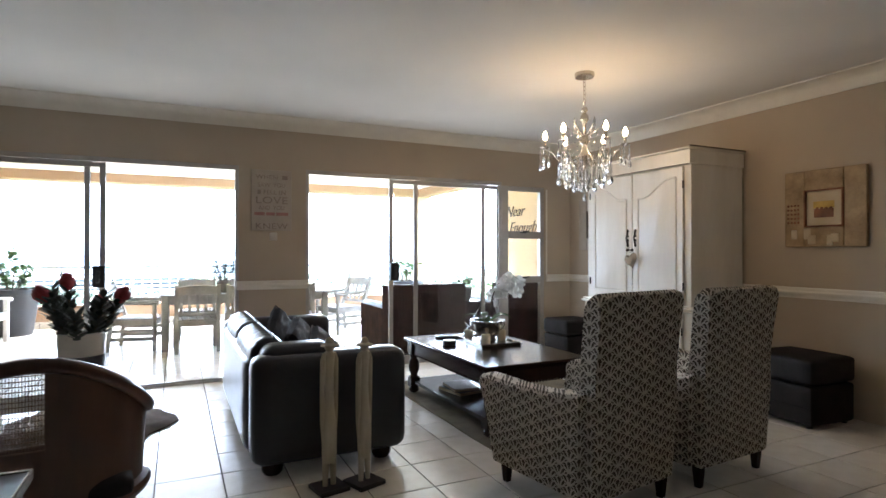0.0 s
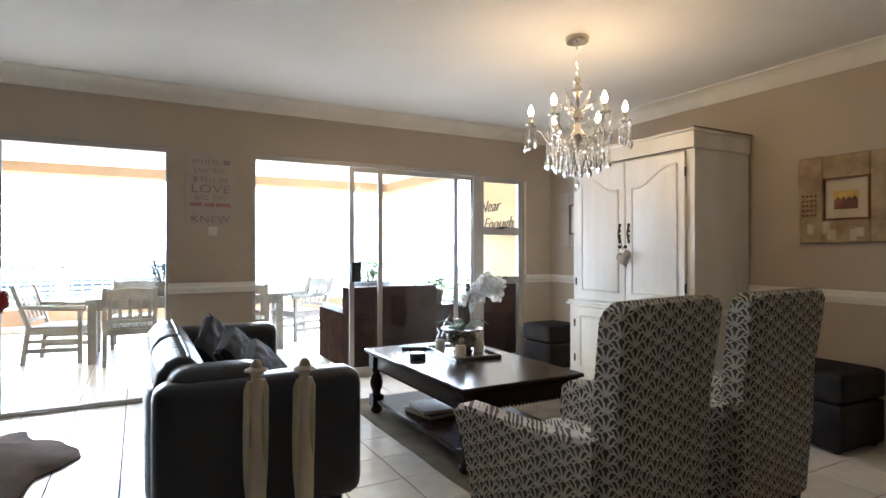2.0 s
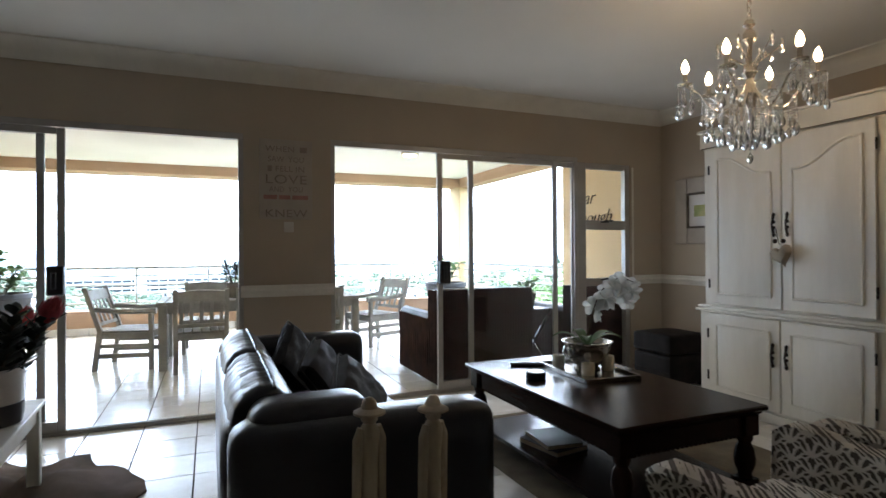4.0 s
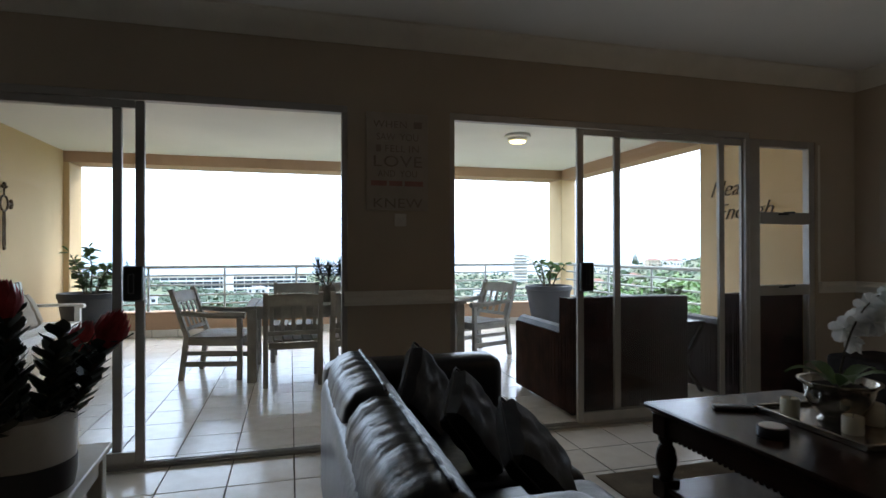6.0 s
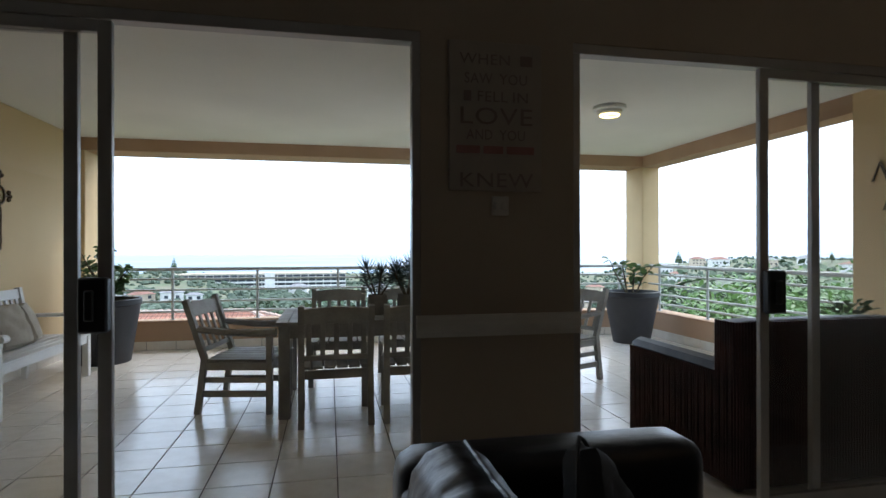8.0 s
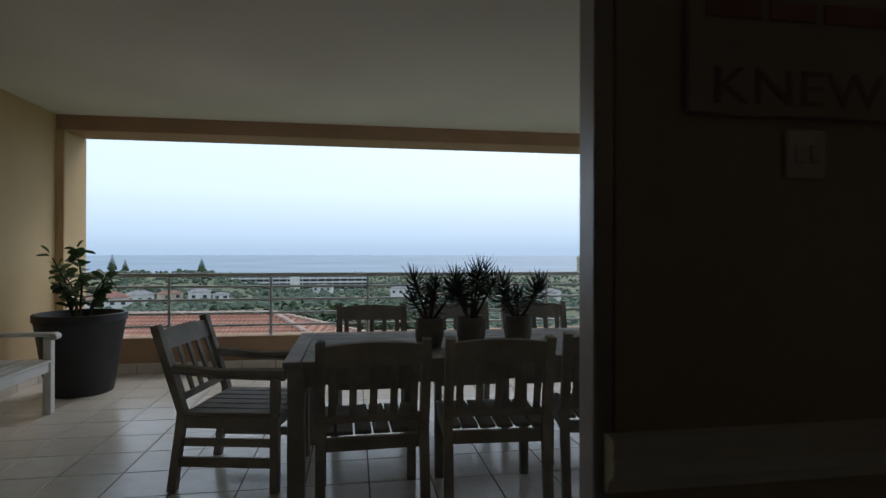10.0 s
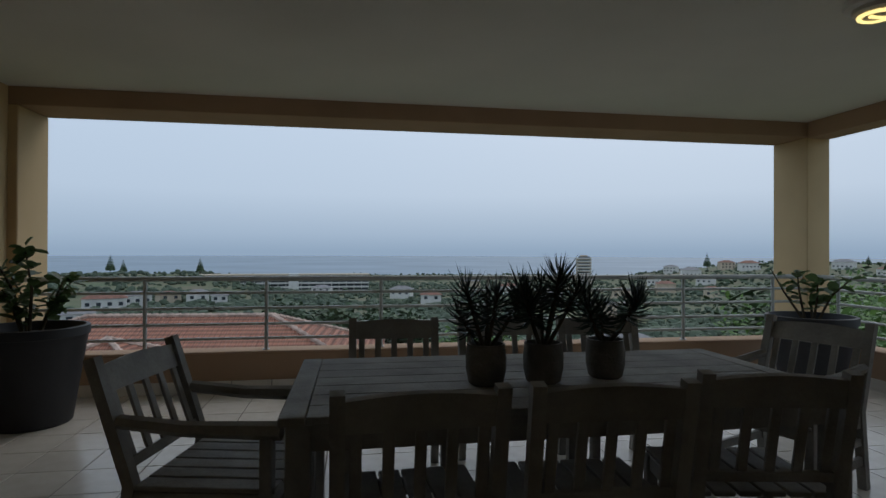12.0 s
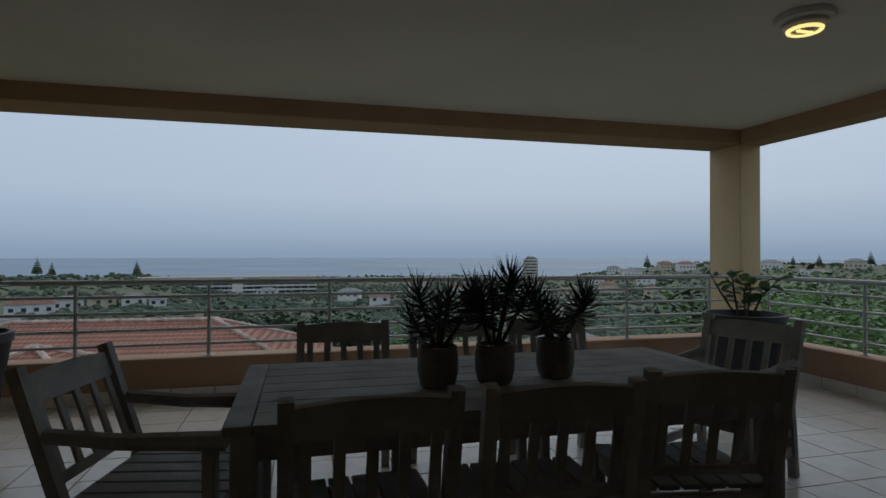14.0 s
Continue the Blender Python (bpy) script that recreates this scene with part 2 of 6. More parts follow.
RED_WOOD = material("red_brown_polished_wood", (0.115, 0.050, 0.028), 0.34, vary=0.25, scale=7, bump=0.1, fine=80, stretch=(1, 1, 0.15), coat=0.15)
CANE = material("woven_cane", (0.20, 0.11, 0.06), 0.6, vary=0.2, bump=0.3)
WHITE_WOOD = material("worn_white_painted_wood", (0.80, 0.77, 0.70), 0.5, vary=0.05, scale=5, bump=0.15, fine=50, second=(0.70, 0.66, 0.58), stretch=(1, 1, 0.2))
GROOVE = material("dark_wood_and_gap_shade", (0.18, 0.15, 0.12), 0.8, vary=0.2)
IRON = material("dark_wrought_iron", (0.055, 0.045, 0.038), 0.45, 0.7, vary=0.2, bump=0.2)
NICKEL = material("brushed_nickel", (0.62, 0.57, 0.50), 0.22, 0.95, vary=0.06, bump=0.03)
CRYSTAL = bpy.data.materials.new("cut_crystal")
CRYSTAL.use_nodes = True
_b = CRYSTAL.node_tree.nodes["Principled BSDF"]
_b.inputs["Base Color"].default_value, _b.inputs["Roughness"].default_value = (0.96, 0.95, 0.93, 1), 0.02
_b.inputs["Transmission Weight"].default_value, _b.inputs["IOR"].default_value = 0.85, 1.55
FLAME = glow("warm_bulb_glow", (1.0, 0.68, 0.36), BULB)
LAMP_GLOW = glow("yellow_lamp_glow", (1.0, 0.78, 0.30), TERRACE_LAMP)
RUG = extra_bump(material("olive_sisal_rug", (0.20, 0.155, 0.095), 0.95, vary=0.2, scale=5, bump=0.6, fine=220), "ShaderNodeTexNoise", 60, 0.5, 0.01)
HIDE = material("brown_cowhide", (0.15, 0.10, 0.07), 0.92, vary=0.2, scale=3.5, bump=0.4, fine=220, second=(0.06, 0.04, 0.028), spec=0.15)
HESSIAN = material("dark_brown_leatherette", (0.013, 0.009, 0.008), 0.65, vary=0.25, scale=8, bump=0.3, spec=0.25)
CERAMIC = material("white_glazed_ceramic", (0.66, 0.62, 0.56), 0.3, vary=0.05, bump=0.05)
CERAMIC_DARK = material("charcoal_glaze", (0.06, 0.055, 0.055), 0.35, vary=0.15, bump=0.1)
SILVER = material("tarnished_silver", (0.42, 0.40, 0.37), 0.2, 0.95, vary=0.15, scale=14, bump=0.06)
WAX = material("ivory_candle_wax", (0.80, 0.74, 0.60), 0.5, vary=0.04, bump=0.05)
PETAL = material("white_orchid_petal", (0.80, 0.79, 0.76), 0.55, vary=0.06, scale=20, bump=0.15)
LEAF = material("deep_green_leaf", (0.055, 0.10, 0.038), 0.4, vary=0.25, scale=9, bump=0.2, second=(0.09, 0.14, 0.05), piece=0.35, island=True)
LEAF_DARK = material("blue_green_leaf", (0.035, 0.062, 0.045), 0.5, vary=0.25, scale=9, bump=0.2, piece=0.4, island=True)
STEM = material("brown_stem", (0.10, 0.075, 0.045), 0.8, vary=0.25, bump=0.4)
PROTEA = material("red_protea_bract", (0.42, 0.045, 0.05), 0.6, vary=0.25, scale=15, bump=0.3, piece=0.3, island=True)
PROTEA_LEAF = material("dark_protea_leaf", (0.045, 0.055, 0.04), 0.6, vary=0.3, bump=0.2, piece=0.3, island=True)
SOIL = material("dark_potting_soil", (0.035, 0.026, 0.02), 0.95, vary=0.4, bump=0.8, fine=60)
TEAK = material("weathered_grey_teak", (0.33, 0.315, 0.285), 0.7, vary=0.2, scale=5, bump=0.5, fine=60, second=(0.21, 0.20, 0.18), stretch=(1, 1, 1), piece=0.2)
BENCH_WHITE = material("white_bench_paint", (0.74, 0.73, 0.70), 0.45, vary=0.05, bump=0.12, piece=0.06)
LINEN = material("oatmeal_linen", (0.42, 0.36, 0.28), 0.9, vary=0.12, scale=10, bump=0.6, fine=320)
POT_GREY = material("charcoal_plastic_pot", (0.022, 0.022, 0.026), 0.55, vary=0.12, scale=5, bump=0.1)
POT_STONE = extra_bump(material("grey_cement_pot", (0.23, 0.215, 0.19), 0.85, vary=0.2, scale=8, bump=0.5, fine=90), "ShaderNodeTexVoronoi", 30, 0.2)
WICKER = material("maroon_wicker", (0.06, 0.024, 0.021), 0.5, vary=0.3, bump=0.2, piece=0.35, island=True)
WICKER_DARK = material("dark_wicker", (0.028, 0.017, 0.015), 0.55, vary=0.3, bump=0.3, fine=60)
STEEL_RAIL = material("pale_painted_rail", (0.48, 0.50, 0.49), 0.45, 0.1, vary=0.1, bump=0.05)
STATUE_WOOD = material("whitewashed_carved_wood", (0.50, 0.43, 0.32), 0.7, vary=0.2, scale=9, bump=0.4, fine=70, second=(0.30, 0.23, 0.155), stretch=(1, 1, 0.25))
STATUE_BASE = material("black_wood_base", (0.025, 0.02, 0.018), 0.5, vary=0.2)
STONE_FRAME = extra_bump(material("mottled_stone_frame", (0.40, 0.29, 0.165), 0.8, vary=0.2, scale=9, bump=0.6, fine=60, second=(0.23, 0.155, 0.085)), "ShaderNodeTexVoronoi", 14, 0.6, 0.012)
CANVAS = material("cream_canvas", (0.55, 0.47, 0.34), 0.8, vary=0.1, bump=0.3, second=(0.48, 0.38, 0.24))
YELLOW_PAINT = material("ochre_picture_paint", (0.62, 0.42, 0.10), 0.7, vary=0.2)
RUST_PAINT = material("rust_picture_paint", (0.26, 0.10, 0.05), 0.7, vary=0.3)
GREEN_PAINT = material("green_picture_paint", (0.30, 0.34, 0.12), 0.7, vary=0.3, second=(0.5, 0.45, 0.2))
SIGN_BOARD = material("grey_beige_sign_board", (0.46, 0.40, 0.34), 0.75, vary=0.06, bump=0.2)
SIGN_INK = material("brown_grey_lettering", (0.30, 0.245, 0.215), 0.8, vary=0.15)
SIGN_RED = material("faded_red_lettering", (0.42, 0.22, 0.20), 0.8, vary=0.15)
BRONZE = material("bronze_wall_letters", (0.13, 0.085, 0.045), 0.5, 0.6, vary=0.2)
ROOF = extra_bump(material("terracotta_roof_tile", (0.40, 0.17, 0.105), 0.85, vary=0.18, scale=0.8, bump=0.4, fine=12, second=(0.31, 0.13, 0.085)), "ShaderNodeTexWave", 1.1, 0.9, 0.12)
def roof_lap_shade(mt, pitch):
    """Puts the shade at the laps between rows of roof tiles into the colour; the rows lie level up the slope."""
    n, l = mt.node_tree.nodes, mt.node_tree.links
    b = n["Principled BSDF"]
    co, wave, fade, mix = n.new("ShaderNodeTexCoord"), n.new("ShaderNodeTexWave"), n.new("ShaderNodeMapRange"), n.new("ShaderNodeMix")
    wave.bands_direction = "Z"
    wave.inputs["Scale"].default_value, wave.inputs["Distortion"].default_value = 0.314 / pitch, 0.6
    l.new(co.outputs["Object"], wave.inputs["Vector"])
    l.new(wave.outputs["Fac"], fade.inputs[0])
    fade.inputs[3].default_value, fade.inputs[4].default_value = 0.55, 1.12
    mix.data_type, mix.blend_type = "RGBA", "MULTIPLY"
    mix.inputs[0].default_value = 1.0
    l.new(b.inputs["Base Color"].links[0].from_socket, mix.inputs[6])
    l.new(fade.outputs[0], mix.inputs[7])
    l.new(mix.outputs[2], b.inputs["Base Color"])


roof_lap_shade(ROOF, 0.16)
ROOF_CAP = material("pale_ridge_mortar", (0.58, 0.42, 0.34), 0.85, vary=0.2, scale=2, bump=0.3, fine=12)
ROOF_BROWN = material("brown_roof", (0.24, 0.11, 0.075), 0.85, vary=0.2, scale=0.7, bump=0.3, fine=10)
ROOF_GREY = material("grey_roof", (0.24, 0.235, 0.24), 0.85, vary=0.2, scale=0.7, bump=0.3, fine=10)
HOUSE_WHITE = material("white_house_plaster", (0.70, 0.68, 0.64), 0.85, vary=0.08, scale=0.4, bump=0.2)
HOUSE_CREAM = material("cream_house_plaster", (0.58, 0.48, 0.36), 0.85, vary=0.1, scale=0.4, bump=0.2)
HOUSE_GLASS = material("dark_house_window", (0.05, 0.06, 0.07), 0.2, vary=0.1)
GROUND = material("bushy_ground", (0.075, 0.105, 0.045), 0.95, vary=0.25, scale=0.05, bump=0.6, fine=1.2, second=(0.15, 0.13, 0.08))
# distance haze is mixed into this base colour, so the green is greyer
WOODS = material("hazy_woodland", (0.072, 0.095, 0.060), 0.9, vary=0.3, scale=0.08, bump=0.8, fine=1.6, second=(0.045, 0.064, 0.045), piece=0.45, island=True)
SEA = material("grey_blue_sea", (0.05, 0.125, 0.20), 0.33, vary=0.08, scale=0.004, bump=0.0, fine=0.05)
TREE_LEAF = material("fresh_green_foliage", (0.11, 0.19, 0.05), 0.5, vary=0.25, scale=2, bump=0.2, second=(0.06, 0.115, 0.035), piece=0.6, island=True)
TREE_DARK = material("dark_green_foliage", (0.05, 0.085, 0.035), 0.6, vary=0.25, scale=2, bump=0.2, piece=0.5, island=True)
BARK = material("grey_brown_bark", (0.12, 0.095, 0.07), 0.9, vary=0.3, bump=0.8, fine=30)


def leaf_cloth():
    """Beige cloth woven with fans of dark leaves in half-drop rows; the pattern runs over x - y and z, so it turns the corners."""
    mt = material("beige_leaf_pattern_cloth", (0.56, 0.50, 0.42), 0.85, vary=0.1, scale=14, bump=0.45, fine=350)
    n, l = mt.node_tree.nodes, mt.node_tree.links
    b = n["Principled BSDF"]
    base = b.inputs["Base Color"].links[0].from_socket

    def m(op, p, q=0.0, r=0.0):
        node = n.new("ShaderNodeMath")
        node.operation = op
        for k, v in enumerate((p, q, r)):
            if isinstance(v, (int, float)):
                node.inputs[k].default_value = v
            else:
                l.new(v, node.inputs[k])
        return node.outputs[0]

    co, wob, sep = n.new("ShaderNodeTexCoord"), n.new("ShaderNodeTexNoise"), n.new("ShaderNodeSeparateXYZ")
    wob.inputs["Scale"].default_value = 22
    l.new(co.outputs["Object"], wob.inputs["Vector"])
    l.new(co.outputs["Object"], sep.inputs[0])
    sway = m("MULTIPLY_ADD", wob.outputs[0], 0.010, -0.005)
    u = m("DIVIDE", m("ADD", m("SUBTRACT", sep.outputs[0], sep.outputs[1]), sway), 0.064)
    v = m("DIVIDE", m("ADD", sep.outputs[2], sway), 0.059)
    col = m("FLOOR", u)
    a = m("SUBTRACT", m("FRACT", u), 0.5)
    drop = m("MULTIPLY", m("MODULO", m("ABSOLUTE", col), 2.0), 0.5)
    h = m("FRACT", m("ADD", v, drop))

    def fan(rise, count, r0, r1, cut):
        """Leaf-shaped slits that spread from one point of the cell."""
        y = m("ADD", h, rise)
        r = m("SQRT", m("ADD", m("MULTIPLY", a, a), m("MULTIPLY", y, y)))
        ang = m("ARCTAN2", a, y)
        slit = m("COSINE", m("MULTIPLY", ang, count))
        mid = m("ABSOLUTE", m("DIVIDE", m("SUBTRACT", r, (r0 + r1) / 2), (r1 - r0) / 2))
        return m("GREATER_THAN", m("SUBTRACT", slit, m("MULTIPLY", m("POWER", mid, 2.0), 1.2)), cut)

    big = fan(0.08, 11.0, 0.34, 0.98, -0.12)
    low = fan(-1.10, 9.0, 0.14, 0.52, -0.05)
    dark = m("MAXIMUM", big, low)
    mix = n.new("ShaderNodeMix")
    mix.data_type = "RGBA"
    l.new(dark, mix.inputs[0])
    l.new(base, mix.inputs[6])
    mix.inputs[7].default_value = (0.060, 0.046, 0.034, 1)
    l.new(mix.outputs[2], b.inputs["Base Color"])
    return mt


def translucent(mt, share):
    """Lets part of the light through, as thin petals and leaves do."""
    n, l = mt.node_tree.nodes, mt.node_tree.links
    b, out = n["Principled BSDF"], n["Material Output"]
    tr, mix = n.new("ShaderNodeBsdfTranslucent"), n.new("ShaderNodeMixShader")
    l.new(b.inputs["Base Color"].links[0].from_socket, tr.inputs[0])
    mix.inputs[0].default_value = share
    l.new(b.outputs[0], mix.inputs[1])
    l.new(tr.outputs[0], mix.inputs[2])
    l.new(mix.outputs[0], out.inputs[0])


translucent(PETAL, 0.45)
translucent(LEAF, 0.3)
translucent(TREE_LEAF, 0.3)
LEAF_CLOTH = leaf_cloth()


# ---- the shell: room and terrace ----
XW, XE, YS, YF, YO, ZC = -4.6, 4.65, -3.4, 5.94, 6.10, 2.66   # room: west, east, south, front wall in and out, ceiling
TW, TE, TY, ZT = -2.85, 4.765, 11.28, 2.645                    # terrace: west, east, parapet, ceiling
HEAD = 2.145
TP, TB, TEND = -2.775, 0.485, 7.86                           # terrace: west pillar's face, depth of beam and pillars, end of the east wall
DOORS = ((-1.88, 0.53), (1.195, 4.24))


def walls():
    g = Geo()
    for a, b in ((XW - 0.2, DOORS[0][0]), (DOORS[0][1], DOORS[1][0]), (DOORS[1][1], XE + 0.2)):
        g.box(a, b, YF, 6.005, -0.1, HEAD, 0)
    g.box(XW - 0.2, XE + 0.2, YF, 6.005, HEAD, 2.8, 0)
    g.box(3.602, DOORS[1][1], YF, 6.005, HEAD - 0.044, HEAD, 0)
    setting("wall_north", g, WALL)
    g = Geo()
    for a, b in ((XW - 0.2, DOORS[0][0] - 0.1), (DOORS[0][1] + 0.1, DOORS[1][0] - 0.1), (DOORS[1][1] + 0.08, XE + 0.2)):
        g.box(a, b, 6.006, YO + 0.03, -0.1, HEAD + 0.06, 0)
    g.box(XW - 0.2, XE + 0.2, 6.006, YO + 0.03, HEAD + 0.06, 2.8, 0)
    setting("wall_north_render", g, OCHRE)
    setting("wall_east", Geo().box(XE, XE + 0.2, YS, YF, -0.1, 2.8, 0), WALL)
    setting("wall_west", Geo().box(XW - 0.2, XW, YS, YF, -0.1, 2.8, 0), WALL)
    setting("wall_south", Geo().box(XW - 0.2, XE + 0.2, YS - 0.2, YS, -0.1, 2.8, 0), WALL)
    setting("ceiling", Geo().box(XW - 0.2, XE + 0.2, YS - 0.2, YO, ZC, 2.9, 0), CEILING)
    setting("floor", Geo().box(XW - 0.2, XE + 0.2, YS - 0.2, 5.985, -0.3, -0.006, 0), GROUT)
    setting("terrace_floor", Geo().box(TW - 0.4, TE + 0.4, 5.987, TY + 0.4, -0.3, -0.006, 0), GROUT)
    # terrace: side walls, beams, pillars, parapet
    setting("wall_terrace_west", Geo().box(TW - 0.25, TW, YO + 0.03, TY, -0.1, 2.8, 0), OCHRE)
    setting("wall_terrace_east", Geo().box(TE, TE + 0.275, YO + 0.03, TEND, -0.1, 2.8, 0), OCHRE)
    setting("terrace_ceiling", Geo().box(TW - 0.4, TE + 0.4, YO + 0.03, TY + 0.45, ZT, 2.95, 0), TERRACE_CEILING)
    setting("beam_north", Geo().box(TW - 0.25, TE + 0.275, TY, TY + TB, 2.49, ZT + 0.1, 0.006), BEAM)
    setting("beam_east", Geo().box(TE, TE + 0.275, TEND, TY - 0.002, 2.475, ZT + 0.1, 0.006), BEAM)
    setting("pillar_west", Geo().box(TW - 0.25, TP, TY, TY + TB, -0.1, 2.49, 0.008), OCHRE)
    setting("pillar_east", Geo().box(TE, TE + 0.275, TY, TY + TB, -0.1, 2.49, 0.008), OCHRE)
    g = Geo().box(TP, TE, TY, TY + 0.22, -0.3, 0.34, 0)
    setting("parapet_north", g, BEAM)
    setting("parapet_east", Geo().box(TE, TE + 0.22, TEND, TY, -0.3, 0.34, 0), BEAM)
    setting("parapet_coping_north", Geo().box(TP, TE, TY - 0.015, TY + 0.24, 0.34, 0.365, 0.006), BEAM)
    setting("parapet_coping_east", Geo().box(TE - 0.015, TE + 0.24, TEND, TY - 0.016, 0.34, 0.365, 0.006), BEAM)
    # the building below the terrace
    setting("building_base", Geo().box(XW - 0.2, TE + 0.4, YS - 0.2, TY + 0.3, -9.0, -0.31, 0), OCHRE)


def profile_run(prof, a, b, inward):
    """A moulding: prof is a list of (out, z); it runs from a to b, and 'inward' points into the room."""
    a, b, o = Vector((*a, 0)), Vector((*b, 0)), Vector((*inward, 0))
    n = len(prof)
    vs = [p + o * r + Vector((0, 0, z)) for p in (a, b) for r, z in prof]
    fs = [(i, (i + 1) % n, (i + 1) % n + n, i + n) for i in range(n)] + [tuple(range(n)), tuple(range(n, 2 * n))[::-1]]
    return Geo().add(vs, fs)


def trims():
    cornice = [(0, 2.53), (0.010, 2.53), (0.014, 2.548), (0.022, 2.555), (0.032, 2.585), (0.052, 2.612), (0.082, 2.634), (0.115, 2.647), (0.125, 2.648), (0.13, 2.661), (0, 2.661)]
    dado = [(0, 0.895), (0.012, 0.895), (0.016, 0.915), (0.03, 0.925), (0.036, 0.945), (0.03, 0.96), (0.034, 0.972), (0.03, 0.985), (0, 0.985)]
    e = 0.001
    setting("cornice_north", profile_run(cornice, (XW, YF - e), (XE, YF - e), (0, -1)), TRIM)
    setting("cornice_east", profile_run(cornice, (XE - e, YS), (XE - e, YF), (-1, 0)), TRIM)
    setting("cornice_west", profile_run(cornice, (XW + e, YS), (XW + e, YF), (1, 0)), TRIM)
    setting("dado_rail_east", profile_run(dado, (XE - e, YS), (XE - e, YF), (-1, 0)), TRIM)
    setting("dado_rail_pier", profile_run(dado, (DOORS[0][1] - 0.02, YF - e), (DOORS[1][0] + 0.02, YF - e), (0, -1)), TRIM)
    setting("dado_rail_corner", profile_run(dado, (DOORS[1][1] + 0.03, YF - e), (XE, YF - e), (0, -1)), TRIM)


def sliding_door(name, x0, x1, fixed, slid, lock_x):
    """Outer frame, a fixed panel and a slid-open panel; each panel is (left, right)."""
    d = tagged(new(name), "bronze aluminium sliding glass door, standing open", "door", "", "structure")
    for nm, b in (("head", (x0, x1, 5.944, 6.004, HEAD - 0.045, HEAD)), ("jamb", (x0, x0 + 0.035, 5.944, 6.004, 0.0, HEAD - 0.045)),
                  ("jamb", (x1 - 0.035, x1, 5.944, 6.004, 0.0, HEAD - 0.045))):
        part(nm, Geo().box(*b, 0.003), ALUMINIUM, d)
    g = Geo().box(x0, x1, 5.942, 6.03, 0.0, 0.016, 0.003)
    for y in (5.955, 5.97, 5.988):
        g.box(x0, x1, y - 0.002, y + 0.002, 0.016, 0.03, 0)
    part("track", g, ALUMINIUM, d)
    for nm, (a, b), y in (("fixed_panel", fixed, 5.987), ("sliding_panel", slid, 5.955)):
        g = Geo()
        for q in ((a, a + 0.048), (b - 0.048, b)):
            g.box(*q, y - 0.0145, y + 0.0145, 0.032, HEAD - 0.05, 0.003)
        for q in ((0.032, 0.10), (HEAD - 0.095, HEAD - 0.05)):
            g.box(a + 0.048, b - 0.048, y - 0.0135, y + 0.0135, *q, 0.003)
        p = part(nm, g, ALUMINIUM, d)
        gl = part("pane", Geo().box(a + 0.046, b - 0.046, y - 0.003, y + 0.003, 0.098, HEAD - 0.093, 0), PANE, p)
        gl.visible_shadow = False
    part("lock", Geo().box(lock_x, lock_x + 0.10, 5.895, 5.939, 0.955, 1.155, 0.008).box(lock_x + 0.03, lock_x + 0.06, 5.875, 5.895, 1.0, 1.11, 0.005), LOCK, d, "black plastic lock box")
    return d


def casement():
    w = tagged(new("window_1"), "bronze aluminium window of three stacked panes", "window", "", "structure")
    x0, x1, y0, y1 = 3.615, 4.225, 5.944, 6.004
    part("window_frame", Geo().box(3.60, 3.70, y0, y1, 0, HEAD - 0.045, 0.003).box(x1 - 0.045, x1 + 0.012, y0, y1, 0, HEAD - 0.045, 0.003)
         .box(3.70, x1 - 0.045, y0, y1, 0, 0.05, 0.003).box(3.70, x1 - 0.045, y0, y1, HEAD - 0.10, HEAD - 0.045, 0.003), ALUMINIUM, w)
    part("transom", Geo().box(3.70, x1 - 0.045, y0, y1, 0.885, 0.965, 0.003), ALUMINIUM, w)
    part("transom", Geo().box(3.70, x1 - 0.045, y0, y1, 1.445, 1.535, 0.003), ALUMINIUM, w)
    for z0, z1 in ((0.05, 0.885), (0.965, 1.445), (1.535, HEAD - 0.10)):
        p = part("pane", Geo().box(3.70, x1 - 0.045, 5.97, 5.976, z0, z1, 0), PANE, w)
        p.visible_shadow = False
    for z in (0.955, 1.525):
        part("handle", Geo().box(3.87, 3.96, 5.924, 5.944, z - 0.012, z + 0.002, 0.003).tube([(3.90, 5.919, z + 0.004), (3.99, 5.904, z + 0.008)], 0.008, 8), LOCK, w, "dark stay handle")
    part("reveal_strip", Geo().box(4.262, 4.285, YF - 0.006, YF - 0.0005, 0.98, 2.08, 0.002), TRIM, w)


walls()
trims()
sliding_door("door_1", *DOORS[0], (-1.845, -0.74), (-1.83, -0.615), -0.715)
sliding_door("door_2", DOORS[1][0], 3.60, (2.44, 3.60), (2.125, 3.365), 2.13)
casement()


# ---- land, sea, neighbours ----
def land(x, y):
    """Height of the ground."""
    d = math.hypot(x, y - 6)
    az = math.degrees(math.atan2(x, y - 6))
    z = -8.5 - 24.0 * min(1, d / 620) ** 0.62 + 1.6 * noise.noise(Vector((x, y, 0)) / 90) * min(1, d / 100)
    if d > 40:
        ridge = max(0, min(1, (az - 27.5) / 11)) ** 0.8
        rise = math.exp(-((d - 720) / 260) ** 2) * 22.5 * ridge
        z += rise + ridge * 1.5 * noise.noise(Vector((x, y, 7)) / 60)
        west = max(0, min(1, (-az - 6) / 8))
        z += west * math.exp(-((d - 480) / 150) ** 2) * 12.5
    coast = 840 + 60 * noise.noise(Vector((az / 9, 3, 1))) + max(0, az - 26) * 22
    if d > coast:
        z -= (d - coast) * 0.12
    return max(z, -60.0)


